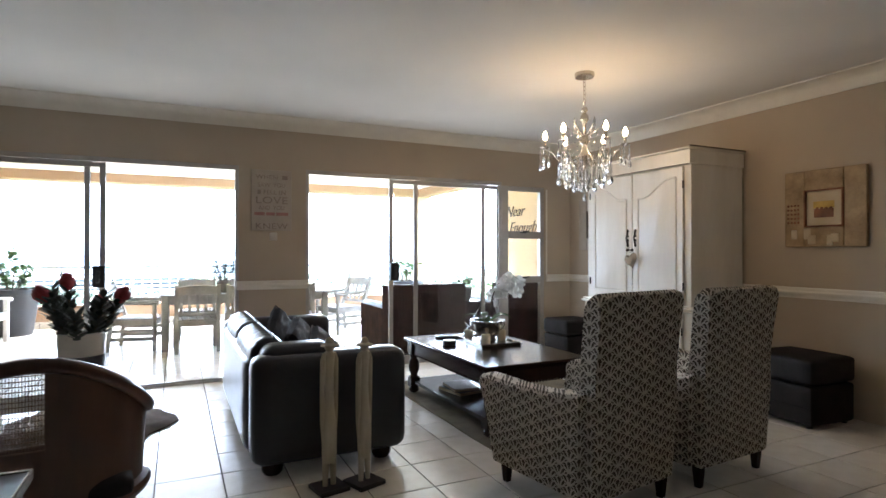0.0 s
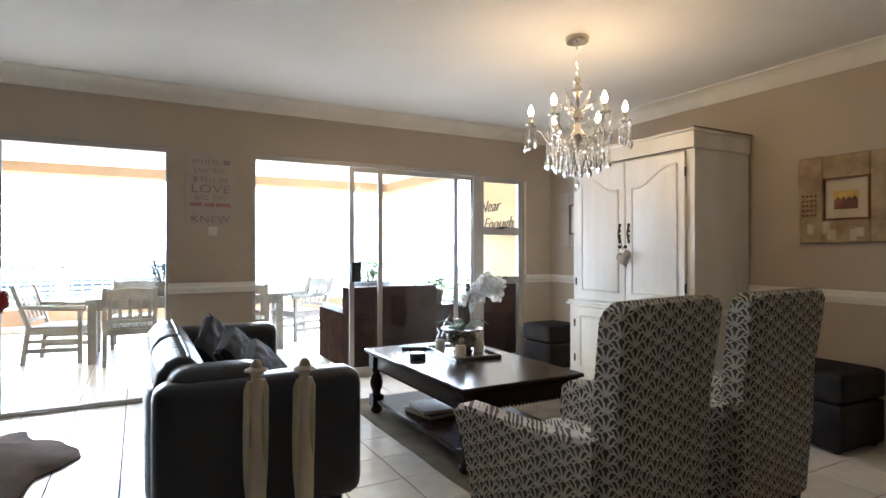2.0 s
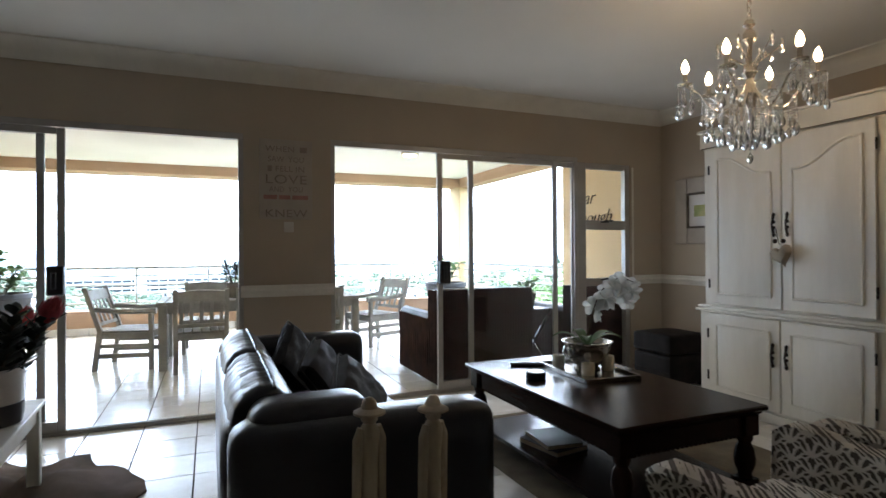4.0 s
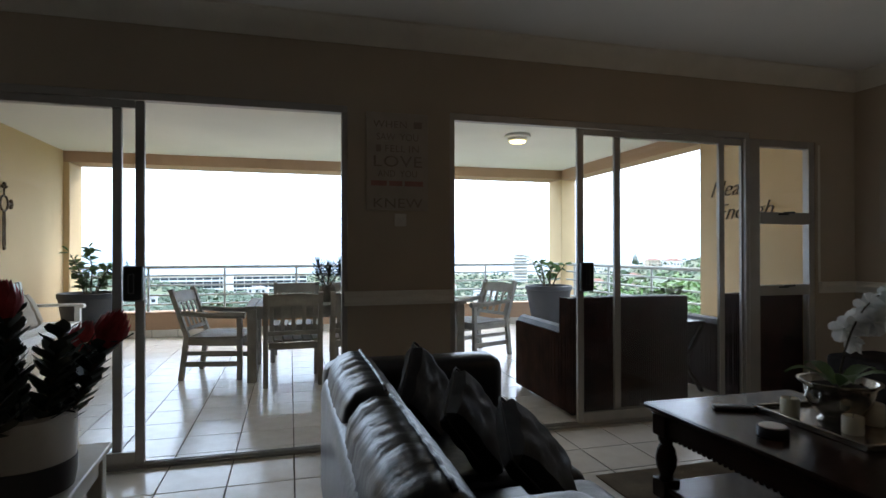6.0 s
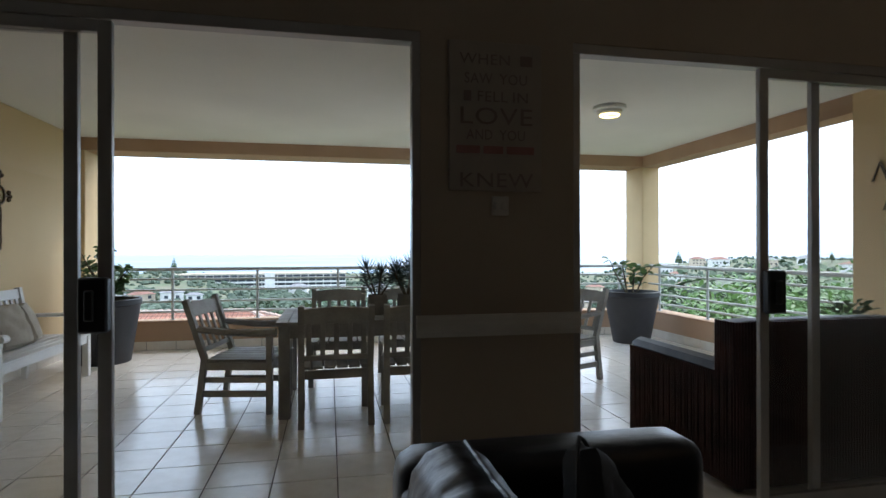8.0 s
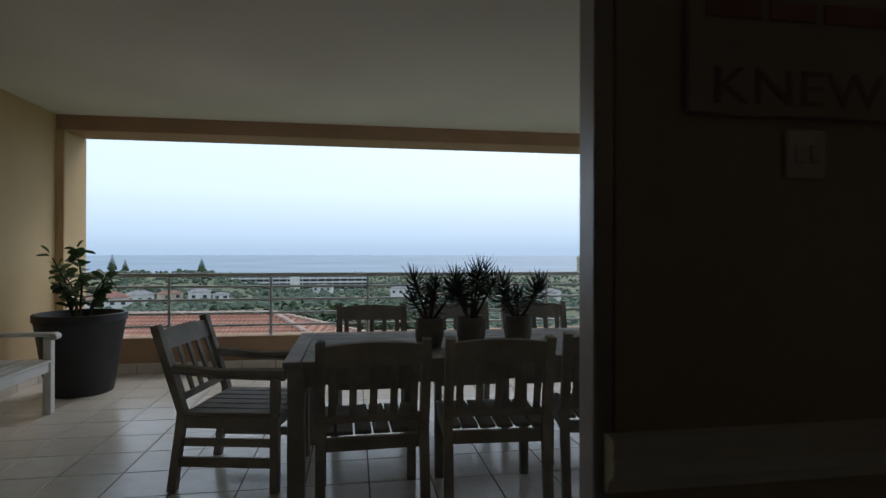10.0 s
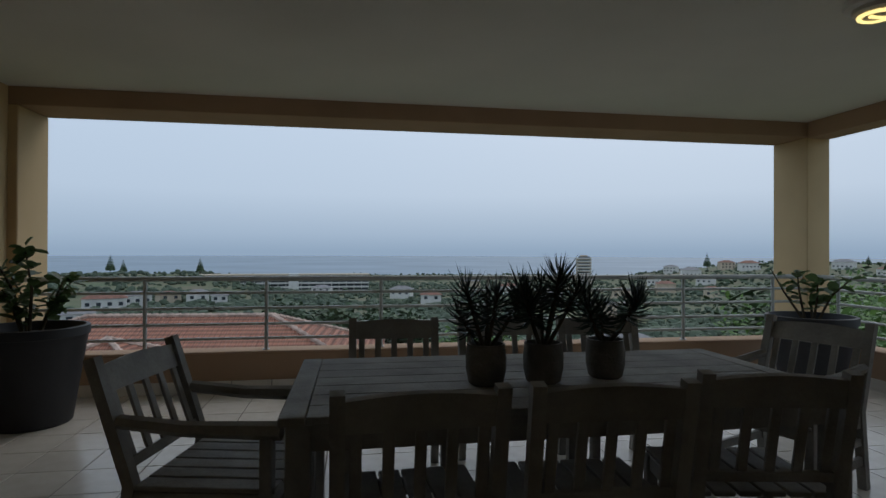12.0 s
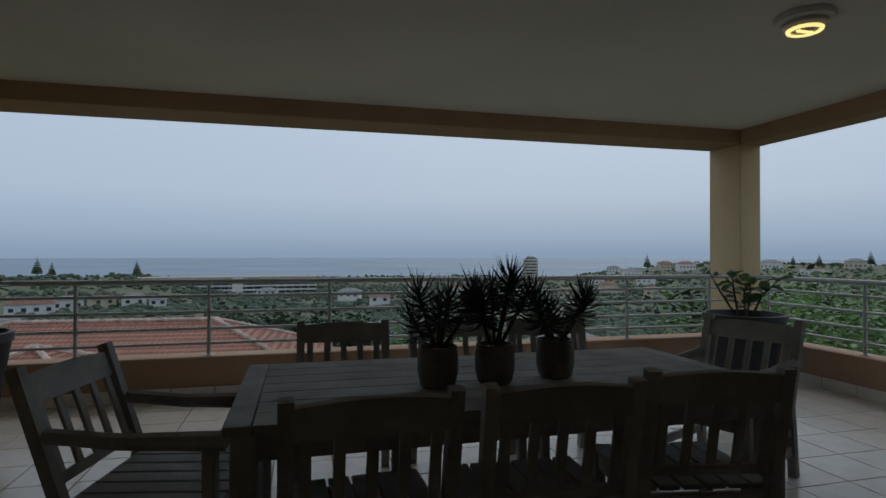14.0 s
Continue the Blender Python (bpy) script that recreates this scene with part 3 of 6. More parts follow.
def terrain():
    g = Geo()
    rings = [0, 8, 16, 25, 35, 48, 65, 85, 110, 140, 180, 225, 280, 340, 400, 460, 520, 580, 640, 700, 760, 820, 880, 940, 1010, 1100, 1250, 1500, 1900]
    n = 144
    vs = []
    for r in rings:
        for i in range(n):
            a = 2 * math.pi * i / n
            x, y = r * math.sin(a), 6 + r * math.cos(a)
            vs.append((x, y, land(x, y) if r > 5 else -9.2))
    fs = [(k * n + i, k * n + (i + 1) % n, (k + 1) * n + (i + 1) % n, (k + 1) * n + i) for k in range(1, len(rings) - 1) for i in range(n)]
    fs.append(tuple(n + i for i in range(n)))
    setting("ground", g.add(vs, fs), GROUND, "bushy green hillside falling to the sea", "ground")
    n = 96
    vs = [(r * math.sin(2 * math.pi * i / n), 6 + r * math.cos(2 * math.pi * i / n), -36.0) for r in (600, 1200, 2400, 4700) for i in range(n)]
    fs = [(k * n + i, k * n + (i + 1) % n, (k + 1) * n + (i + 1) % n, (k + 1) * n + i) for k in range(3) for i in range(n)]
    setting("water", Geo().add(vs, fs), SEA, "calm grey-blue sea under haze", "sea")


def clump(g, p, r, rng, squash=0.75):
    """A crumpled ball of leaves, low in faces."""
    rows, n = 4, 7
    vs = [(p[0], p[1], p[2] + r * squash)]
    for k in range(1, rows):
        for i in range(n):
            a, b = 2 * math.pi * (i + 0.5 * (k % 2)) / n, math.pi * k / rows
            q = r * rng.uniform(0.6, 1.3)
            vs.append((p[0] + q * math.sin(b) * math.cos(a), p[1] + q * math.sin(b) * math.sin(a), p[2] + q * squash * math.cos(b)))
    vs.append((p[0], p[1], p[2] - r * squash))
    fs = [(0, 1 + i, 1 + (i + 1) % n) for i in range(n)]
    for k in range(rows - 2):
        fs += [(1 + k * n + i, 1 + k * n + n + i, 1 + k * n + n + (i + 1) % n, 1 + k * n + (i + 1) % n) for i in range(n)]
    e = len(vs) - 1
    fs += [(e, 1 + (rows - 2) * n + (i + 1) % n, 1 + (rows - 2) * n + i) for i in range(n)]
    g.add(vs, fs)


def woods():
    rng = random.Random(4)
    g = Geo()
    for _ in range(17000):
        az = radians(rng.uniform(-38, 66))
        d = 46 * (860 / 46) ** (rng.random() ** 0.75)
        x, y = d * math.sin(az), 6 + d * math.cos(az)
        if noise.noise(Vector((x, y, 5)) / 45) < -0.22 or (d < 62 and az < radians(4)):
            continue
        r = rng.choice((rng.uniform(0.8, 1.6), rng.uniform(1.2, 2.6))) * (0.62 + min(d, 300) / 900)
        clump(g, (x, y, land(x, y) + r * 0.45), r, rng, rng.uniform(0.6, 0.95))
    tagged(part("far_woods", g, WOODS, None, "", None, False), "hazy grey-green treetops covering the hillside", "woods", "", "stuff")


def norfolk_pine(x, y, h, name="norfolk_pine"):
    rng = random.Random(int(x))
    z = land(x, y)
    t = thing(name, "tall dark conifer on the skyline", "tree", pose(x, y, z), "skyline conifers")
    part("trunk", Geo().tube([(0, 0, 0), (0, 0, h)], [0.5, 0.08], 6), BARK, t)
    g = Geo()
    for k in range(9):
        f = k / 9
        r = h * 0.2 * (1 - f) + 0.4
        for i in range(7):
            a = i * 0.9 + k
            clump(g, (r * 0.6 * math.cos(a), r * 0.6 * math.sin(a), h * (0.3 + 0.7 * f)), r * 0.45, rng, 0.5)
    part("crown", g, TREE_DARK, t, "", None, False)


def hip_roof(g, x0, x1, y0, y1, ze, zr, m=None):
    w, d = x1 - x0, y1 - y0
    k = min(w, d) / 2
    a, b = ((x0 + k, (y0 + y1) / 2, zr), (x1 - k, (y0 + y1) / 2, zr)) if w > d else (((x0 + x1) / 2, y0 + k, zr), ((x0 + x1) / 2, y1 - k, zr))
    vs = [(x0, y0, ze), (x1, y0, ze), (x1, y1, ze), (x0, y1, ze), a, b]
    fs = [(0, 1, 5, 4), (1, 2, 5), (2, 3, 4, 5), (3, 0, 4)] if w > d else [(0, 1, 4), (1, 2, 5, 4), (2, 3, 5), (3, 0, 4, 5)]
    g.add(vs, fs + [(3, 2, 1, 0)], m)
    hips = ((0, 4), (1, 5), (2, 5), (3, 4), (4, 5)) if w > d else ((0, 4), (1, 4), (2, 5), (3, 5), (4, 5))
    return [(vs[i], vs[j]) for i, j in hips]


def red_house():
    h = thing("house", "large house with a terracotta tiled hip roof below the terrace", "house", pose(-10.2, 42, 0.8, 0, 0, -4))
    zg = -9.0
    part("wall", Geo().box(-11.4, 11.4, -6.0, 6.0, zg, -6.1, 0).box(-5.6, 3.0, -10.6, -6.0, zg, -6.3, 0), HOUSE_CREAM, h)
    caps = []
    for nm, b in (("roof", (-12.2, 12.2, -6.8, 6.8, -6.1, -3.5)), ("wing_roof", (-6.4, 3.8, -11.2, -1.0, -6.2, -3.95)), ("porch_roof", (6.2, 12.8, -9.4, -3.0, -6.3, -4.65))):
        g = Geo()
        lines = hip_roof(g, *b)
        p = part(nm, g, ROOF, h)
        for a, c in lines:
            cg = Geo()
            a, c = Vector(a), Vector(c)
            steps = max(4, int((c - a).length / 0.45))
            cg.tube([a.lerp(c, (i + k) / steps) + Vector((0, 0, 0.04)) for i in range(steps) for k in (0.05, 0.9)], [r for i in range(steps) for r in (0.12, 0.17)], 6)
            part("ridge_cap", cg, ROOF_CAP, p, "", None, False)
    part("gutter", Geo().tube([(-6.4, -11.25, -6.25), (3.8, -11.25, -6.25)], 0.07, 6).tube([(6.2, -9.45, -6.35), (12.8, -9.45, -6.35)], 0.07, 6), HOUSE_WHITE, h)
    for x in (-4.5, -1.5, 1.5):
        part("window", Geo().box(x - 0.6, x + 0.6, -10.63, -10.6, -7.4, -6.2, 0.01), HOUSE_GLASS, h)


def small_house(x, y, w, d, h, turn, wall, roof, zoff=0.0, label=""):
    z = land(x, y) + zoff
    t = thing("house", label or "distant hillside house among trees", "house", pose(x, y, z, 0, 0, turn), "hillside houses")
    part("wall", Geo().box(-w / 2, w / 2, -d / 2, d / 2, -3, h, 0), wall, t)
    g = Geo()
    hip_roof(g, -w / 2 - 0.5, w / 2 + 0.5, -d / 2 - 0.5, d / 2 + 0.5, h, h + min(w, d) * 0.26)
    part("roof", g, roof, t)
    n = max(2, int(w / 3.2))
    floors = max(1, int(h / 3))
    for i in range(n):
        for k in range(floors):
            xx, zz = -w / 2 + (i + 0.5) * w / n, 1.0 + 3 * k
            part("window", Geo().box(xx - 0.7, xx + 0.7, -d / 2 - 0.06, -d / 2 + 0.02, zz, zz + 1.3, 0), HOUSE_GLASS, t)


def apartments():
    d = 415
    az = radians(-6.5)
    x, y = d * math.sin(az), 6 + d * math.cos(az)
    t = thing("apartment_block", "long white four-storey apartment block with balconies", "building", pose(x, y, -28.0, 0, 0, 3))
    L = 118
    part("wall", Geo().box(-L / 2, L / 2, 0, 12, -4, 12.0, 0).box(2, 9, -2.5, 3, -4, 13.2, 0).box(-L / 2 - 1, -L / 2 + 4, -2.2, 3, -4, 12.6, 0), HOUSE_WHITE, t)
    part("roof", Geo().box(-L / 2 - 1, L / 2 + 1, -0.8, 13, 12.0, 12.8, 0), HOUSE_CREAM, t)
    for k in range(4):
        z = 0.4 + 2.9 * k
        part("balcony", Geo().box(-L / 2, L / 2, -2.0, 0, z - 0.3, z + 0.75, 0), HOUSE_WHITE, t)
        for i in range(22):
            xx = -L / 2 + (i + 0.5) * L / 22
            part("window", Geo().box(xx - 2.45, xx + 2.45, -0.08, 0.02, z + 0.75, z + 2.45, 0), HOUSE_GLASS, t)
    az = radians(23.4)
    d = 560
    t = thing("tower_block", "pale high-rise apartment tower near the shore", "building", pose(d * math.sin(az), 6 + d * math.cos(az), -31, 0, 0, -20))
    part("wall", Geo().box(-7, 7, -6, 6, -4, 27, 0).box(-3.5, 3.5, -4, 4, 27, 29.5, 0), HOUSE_CREAM, t)
    for k in range(9):
        part("balcony", Geo().box(-7.2, 7.2, -7.2, -6, 2 + 3 * k, 3.2 + 3 * k, 0), HOUSE_WHITE, t)
        part("window", Geo().box(-5.5, 5.5, -6.06, -6, 3.2 + 3 * k, 4.2 + 3 * k, 0), HOUSE_GLASS, t)


def neighbours():
    rng = random.Random(11)
    for az, d, w, h, wall, roof in ((-22, 235, 22, 5, HOUSE_WHITE, ROOF_BROWN), (-19.5, 250, 16, 5, HOUSE_WHITE, ROOF_GREY), (-17, 262, 14, 4, HOUSE_CREAM, ROOF_BROWN),
                                    (-14.5, 258, 14, 5, HOUSE_WHITE, ROOF_GREY), (-12.6, 250, 10, 4, HOUSE_WHITE, ROOF_GREY), (-24, 170, 12, 4, HOUSE_WHITE, ROOF_GREY),
                                    (5, 300, 18, 5, HOUSE_WHITE, ROOF_GREY), (8, 240, 14, 4, HOUSE_WHITE, ROOF_BROWN), (12, 420, 24, 7, HOUSE_CREAM, ROOF_GREY),
                                    (16, 330, 16, 6, HOUSE_WHITE, ROOF_BROWN), (20, 250, 15, 5, HOUSE_WHITE, ROOF_GREY), (25.5, 190, 11, 4, HOUSE_CREAM, ROOF_GREY),
                                    (27, 320, 16, 6, HOUSE_CREAM, ROOF_BROWN), (31, 380, 20, 7, HOUSE_CREAM, ROOF_BROWN), (33.2, 560, 30, 8, HOUSE_WHITE, ROOF_GREY),
                                    (34.5, 470, 22, 6, HOUSE_WHITE, ROOF_BROWN), (36.2, 640, 26, 9, HOUSE_CREAM, ROOF_BROWN), (38, 600, 30, 7, HOUSE_WHITE, ROOF_BROWN),
                                    (35, 330, 14, 6, HOUSE_CREAM, ROOF_BROWN), (42, 560, 26, 7, HOUSE_CREAM, ROOF_GREY), (45, 620, 30, 8, HOUSE_WHITE, ROOF_GREY),
                                    (48, 540, 26, 7, HOUSE_WHITE, ROOF_BROWN), (51, 620, 30, 8, HOUSE_CREAM, ROOF_GREY), (31.5, 690, 26, 9, HOUSE_WHITE, ROOF_GREY),
                                    (30, 500, 18, 6, HOUSE_WHITE, ROOF_GREY), (-3, 340, 18, 4, HOUSE_WHITE, ROOF_GREY)):
        a = radians(az)
        w, h = (w * 0.55, h * 0.7) if az > 26 else (w * 0.62, h * 0.72)
        small_house(d * math.sin(a), 6 + d * math.cos(a), w, w * 0.6, h, -az + rng.uniform(-25, 25), wall, roof, 1.5)
    a = radians(27.2)
    small_house(78 * math.sin(a), 6 + 78 * math.cos(a), 11, 7, 4, -20, HOUSE_WHITE, ROOF_GREY, -0.5, "small white house with a grey roof")
    a = radians(21.5)
    small_house(52 * math.sin(a), 6 + 52 * math.cos(a), 20, 9, 2.4, -8, HOUSE_CREAM, ROOF_BROWN, 2.1, "low house with a brown roof below the terrace")
    for az, d, h in ((-21.6, 520, 23), (-20.6, 530, 18), (-14.3, 430, 17), (34.6, 650, 26), (48.5, 640, 18), (52, 620, 22), (46.6, 660, 15)):
        a = radians(az)
        norfolk_pine(d * math.sin(a), 6 + d * math.cos(a), h * 0.75)


def leafy_tree(x, y, zb, r, h, leaves, leaf, seed, label, size=0.3):
    """A tapered trunk, limbs and a crown of single leaves set in uneven clusters."""
    rng = random.Random(seed)
    t = thing("tree", label, "tree", pose(x, y, zb))
    g = Geo().tube([(0, 0, 0), (0.1, 0.05, h * 0.3), (0, 0.2, h * 0.55)], [0.28, 0.2, 0.12], 8)
    tips = []
    for k in range(9):
        a, f = k * 2.4, rng.uniform(0.35, 0.95)
        tip = Vector((r * f * math.cos(a), r * f * math.sin(a), h * rng.uniform(0.55, 0.92)))
        mid = Vector((tip.x * 0.4, tip.y * 0.4, h * 0.5))
        g.tube([(0, 0.1, h * 0.32), mid, tip], [0.13, 0.08, 0.03], 6)
        tips.append(tip)
    part("trunk", g, BARK, t)
    centres = tips + [Vector((r * rng.uniform(-0.8, 0.8), r * rng.uniform(-0.8, 0.8), h * rng.uniform(0.45, 1.0))) for _ in range(34)]
    g = Geo()
    for _ in range(leaves):
        c = rng.choice(centres)
        d = Vector((rng.gauss(0, 1), rng.gauss(0, 1), rng.gauss(0, 0.7)))
        p = c + d.normalized() * r * 0.26 * rng.uniform(0.45, 1.1)
        u = Vector((rng.gauss(0, 1), rng.gauss(0, 1), rng.gauss(0, 0.5))).normalized()
        v = u.cross(Vector((rng.gauss(0, 0.5), rng.gauss(0, 0.5), 1))).normalized()
        s = size * rng.uniform(0.6, 1.3)
        g.add([p, p + u * s * 0.5 + v * s * 0.28, p + u * s, p + u * s * 0.5 - v * s * 0.28], [(0, 1, 2, 3)])
    part("crown", g, leaf, t, "", None, False)
    return t


def big_leaf_plant(x, y, zb, seed):
    """A tall wild banana: paddle leaves on long stalks."""
    rng = random.Random(seed)
    t = thing("wild_banana_plant", "tall plant with broad paddle leaves on stalks", "plant", pose(x, y, zb))
    for k in range(9):
        a = k * 2.4 + rng.random()
        lean = rng.uniform(0.3, 0.9)
        h = rng.uniform(5.6, 7.4)
        base, top = Vector((0, 0, 0)), Vector((lean * math.cos(a) * 1.4, lean * math.sin(a) * 1.4, h))
        s = part("stalk", Geo().tube([base, base.lerp(top, 0.5) + Vector((0, 0, 0.3)), top], [0.09, 0.06, 0.035], 6), STEM, t)
        out = Vector((math.cos(a), math.sin(a), 0.35 - 0.5 * lean)).normalized()
        side = out.cross(Vector((0, 0, 1))).normalized()
        g = Geo()
        n, vs = 8, []
        for i in range(n + 1):
            f = i / n
            w = 0.34 * math.sin(math.pi * min(1, 0.12 + 0.9 * f)) ** 0.6
            q = top + out * 2.0 * f + Vector((0, 0, -0.7 * f * f))
            for e in (-1, 0, 1):
                vs.append(q + side * e * w + Vector((0, 0, 0.12 * abs(e))))
        g.add(vs, [(i * 3 + j, i * 3 + j + 1, i * 3 + j + 4, i * 3 + j + 3) for i in range(n) for j in (0, 1)])
        part("leaf", g, TREE_DARK, s, "", None, False)


terrain()
woods()
red_house()
apartments()
neighbours()
leafy_tree(13.4, 19.0, -9.2, 4.8, 8.9, 15000, TREE_LEAF, 3, "dense leafy green tree beside the terrace", 0.21)
leafy_tree(18.5, 17.5, -9.2, 4.8, 9.2, 12000, TREE_LEAF, 5, "dense leafy green tree beside the terrace", 0.23)
leafy_tree(20.5, 27.0, -9.0, 5.0, 8.6, 5000, TREE_DARK, 6, "dark green tree on the slope", 0.45)
leafy_tree(2.2, 52.0, -10.5, 4.6, 6.6, 4200, TREE_DARK, 8, "dark green tree beside the tiled roof", 0.6)
leafy_tree(-3.6, 60.0, -11.0, 5.0, 7.0, 3600, TREE_DARK, 9, "dark green tree behind the tiled roof", 0.7)
leafy_tree(8.5, 44.0, -10.0, 4.0, 5.4, 3600, TREE_LEAF, 10, "green tree on the slope below the terrace", 0.5)
big_leaf_plant(17.2, 24.5, -7.0, 2)


# ---- living room ----
def soft_box(g, x0, x1, y0, y1, z0, z1, r=0.06, n=4, m=None, puff=0.0):
    """A block with well rounded edges, and faces that swell by puff."""
    cx, cy, cz = (x0 + x1) / 2, (y0 + y1) / 2, (z0 + z1) / 2
    hx, hy, hz = abs(x1 - x0) / 2, abs(y1 - y0) / 2, abs(z1 - z0) / 2
    r = min(r, hx, hy, hz)
    bm = bmesh.new()
    bmesh.ops.create_cube(bm, size=2)
    bmesh.ops.subdivide_edges(bm, edges=bm.edges, cuts=2 * n - 1, use_grid_fill=True)
    vs, fs = [], []
    bm.verts.ensure_lookup_table()
    for v in bm.verts:
        p = []
        for c, h in zip(v.co, (hx, hy, hz)):
            # spread the grid so that the outer steps lie in the rounding
            p.append(math.copysign(min(abs(c), 1) ** 0.6, c) * h if abs(c) > 1e-6 else 0.0)
        q = Vector(p)
        core = Vector((max(-hx + r, min(hx - r, q.x)), max(-hy + r, min(hy - r, q.y)), max(-hz + r, min(hz - r, q.z))))
        d = q - core
        if d.length > 1e-6:
            q = core + d.normalized() * r
        if puff:
            q.z += puff * math.copysign(1, q.z) * (1 - (q.x / hx) ** 2) * (1 - (q.y / hy) ** 2) * (abs(q.z) / hz)
        vs.append((cx + q.x, cy + q.y, cz + q.z))
    for f in bm.faces:
        fs.append([v.index for v in f.verts])
    bm.free()
    return g.add(vs, fs, m)


def sofa():
    """Faces +x; back along its -x side. Local origin: middle of the footprint."""
    s = thing("sofa", "black leather sofa with high rounded arms and loose back cushions", "sofa", pose(0.80, 4.29, 0))
    W, L = 0.92, 2.12      # depth in x, length in y
    part("base", soft_box(Geo(), -W / 2 + 0.05, W / 2 - 0.03, -L / 2 + 0.16, L / 2 - 0.16, 0.10, 0.28, 0.03), LEATHER, s)
    for y in (-1, 1):
        part("arm", soft_box(Geo(), -W / 2, W / 2, y * L / 2, y * (L / 2 - 0.22), 0.075, 0.695, 0.075, 5), LEATHER, s)
    part("backrest", soft_box(Geo(), -W / 2 - 0.02, -W / 2 + 0.2, -L / 2 + 0.2, L / 2 - 0.2, 0.09, 0.66, 0.07, 5), LEATHER, s)
    for k, (a, b) in enumerate(((-0.84, 0.0), (0.0, 0.84))):
        part("seat_cushion", soft_box(Geo(), -W / 2 + 0.2, W / 2 + 0.01, a + 0.005, b - 0.005, 0.28, 0.41, 0.06, 6, puff=0.03), LEATHER, s)
        # a pleated back cushion: a section swept along the sofa, drawn in at its ends
        prof = [(-0.39, 0.47), (-0.435, 0.55), (-0.45, 0.63), (-0.435, 0.70), (-0.40, 0.745), (-0.35, 0.765), (-0.30, 0.762), (-0.25, 0.725), (-0.205, 0.66),
                (-0.165, 0.58), (-0.135, 0.50), (-0.125, 0.44), (-0.16, 0.41), (-0.25, 0.41), (-0.34, 0.42)]
        rows, n = 64, len(prof)
        vs = []
        for i in range(rows + 1):
            f = i / rows
            end = abs(2 * f - 1)
            grow = 1 - 0.5 * (1 - math.sqrt(max(0.0, 1 - max(0, (end - 0.84) / 0.16) ** 2)))
            for j, (px, pz) in enumerate(prof):
                w = noise.noise(Vector((f * 15 + k * 7, j * 0.4, k))) + 0.9 * noise.noise(Vector((f * 40 + j * 1.3, j * 0.3, 3 + k)))
                q = grow * (1 + 0.028 * w * (1 if j < 11 else 0.2)) * (1 + 0.05 * (1 - end ** 2))
                vs.append((-0.285 + (px + 0.285) * q, a + 0.004 + (b - a - 0.008) * f, 0.58 + (pz - 0.58) * q))
        fs = [(i * n + j, i * n + (j + 1) % n, (i + 1) * n + (j + 1) % n, (i + 1) * n + j) for i in range(rows) for j in range(n)]
        fs += [tuple(range(n)), tuple(rows * n + j for j in range(n))[::-1]]
        c = part("back_cushion", Geo().add(vs, fs), LEATHER, s)
        seam = [Vector(vs[i * n + 6]) + Vector((0, 0, 0.003)) for i in range(3, rows - 2)]
        part("piping", Geo().tube(seam, 0.006, 6), LEATHER, c)
    # a low roll of leather that ends the back beside the near arm
    part("head_roll", soft_box(Geo(), -W / 2 + 0.06, 0.02, -L / 2 + 0.05, -L / 2 + 0.30, 0.56, 0.745, 0.085, 6), LEATHER, s)
    for x in (-0.33, 0.33):
        for y in (-0.92, 0.92):
            part("foot", Geo().lathe([(0.045, 0), (0.06, 0.02), (0.062, 0.05), (0.05, 0.10)], 14, pose(x, y, 0)), DARK_WOOD, s)


def scatter_cushion(m, label):
    c = thing("scatter_cushion", label, "cushion", m, "cushions on the sofa")
    g = Geo().pillow(0.34, 0.34, 0.12, None, 14, 5.0, 0.02, m.translation.y)
    for i, v in enumerate(g.v):
        k = (abs(v[0]) / 0.17) ** 3 * (abs(v[1]) / 0.17) ** 3
        g.v[i] = (v[0] * (1 + 0.12 * k), v[1] * (1 + 0.12 * k), v[2])
    part("cover", g, CUSHION, c)
    ring = [(0.172 * math.copysign(min(1, abs(math.cos(a)) * 1.35), math.cos(a)), 0.172 * math.copysign(min(1, abs(math.sin(a)) * 1.35), math.sin(a)), 0) for a in [2 * math.pi * i / 40 for i in range(41)]]
    part("piping", Geo().tube(ring, 0.005, 6), CUSHION, c)


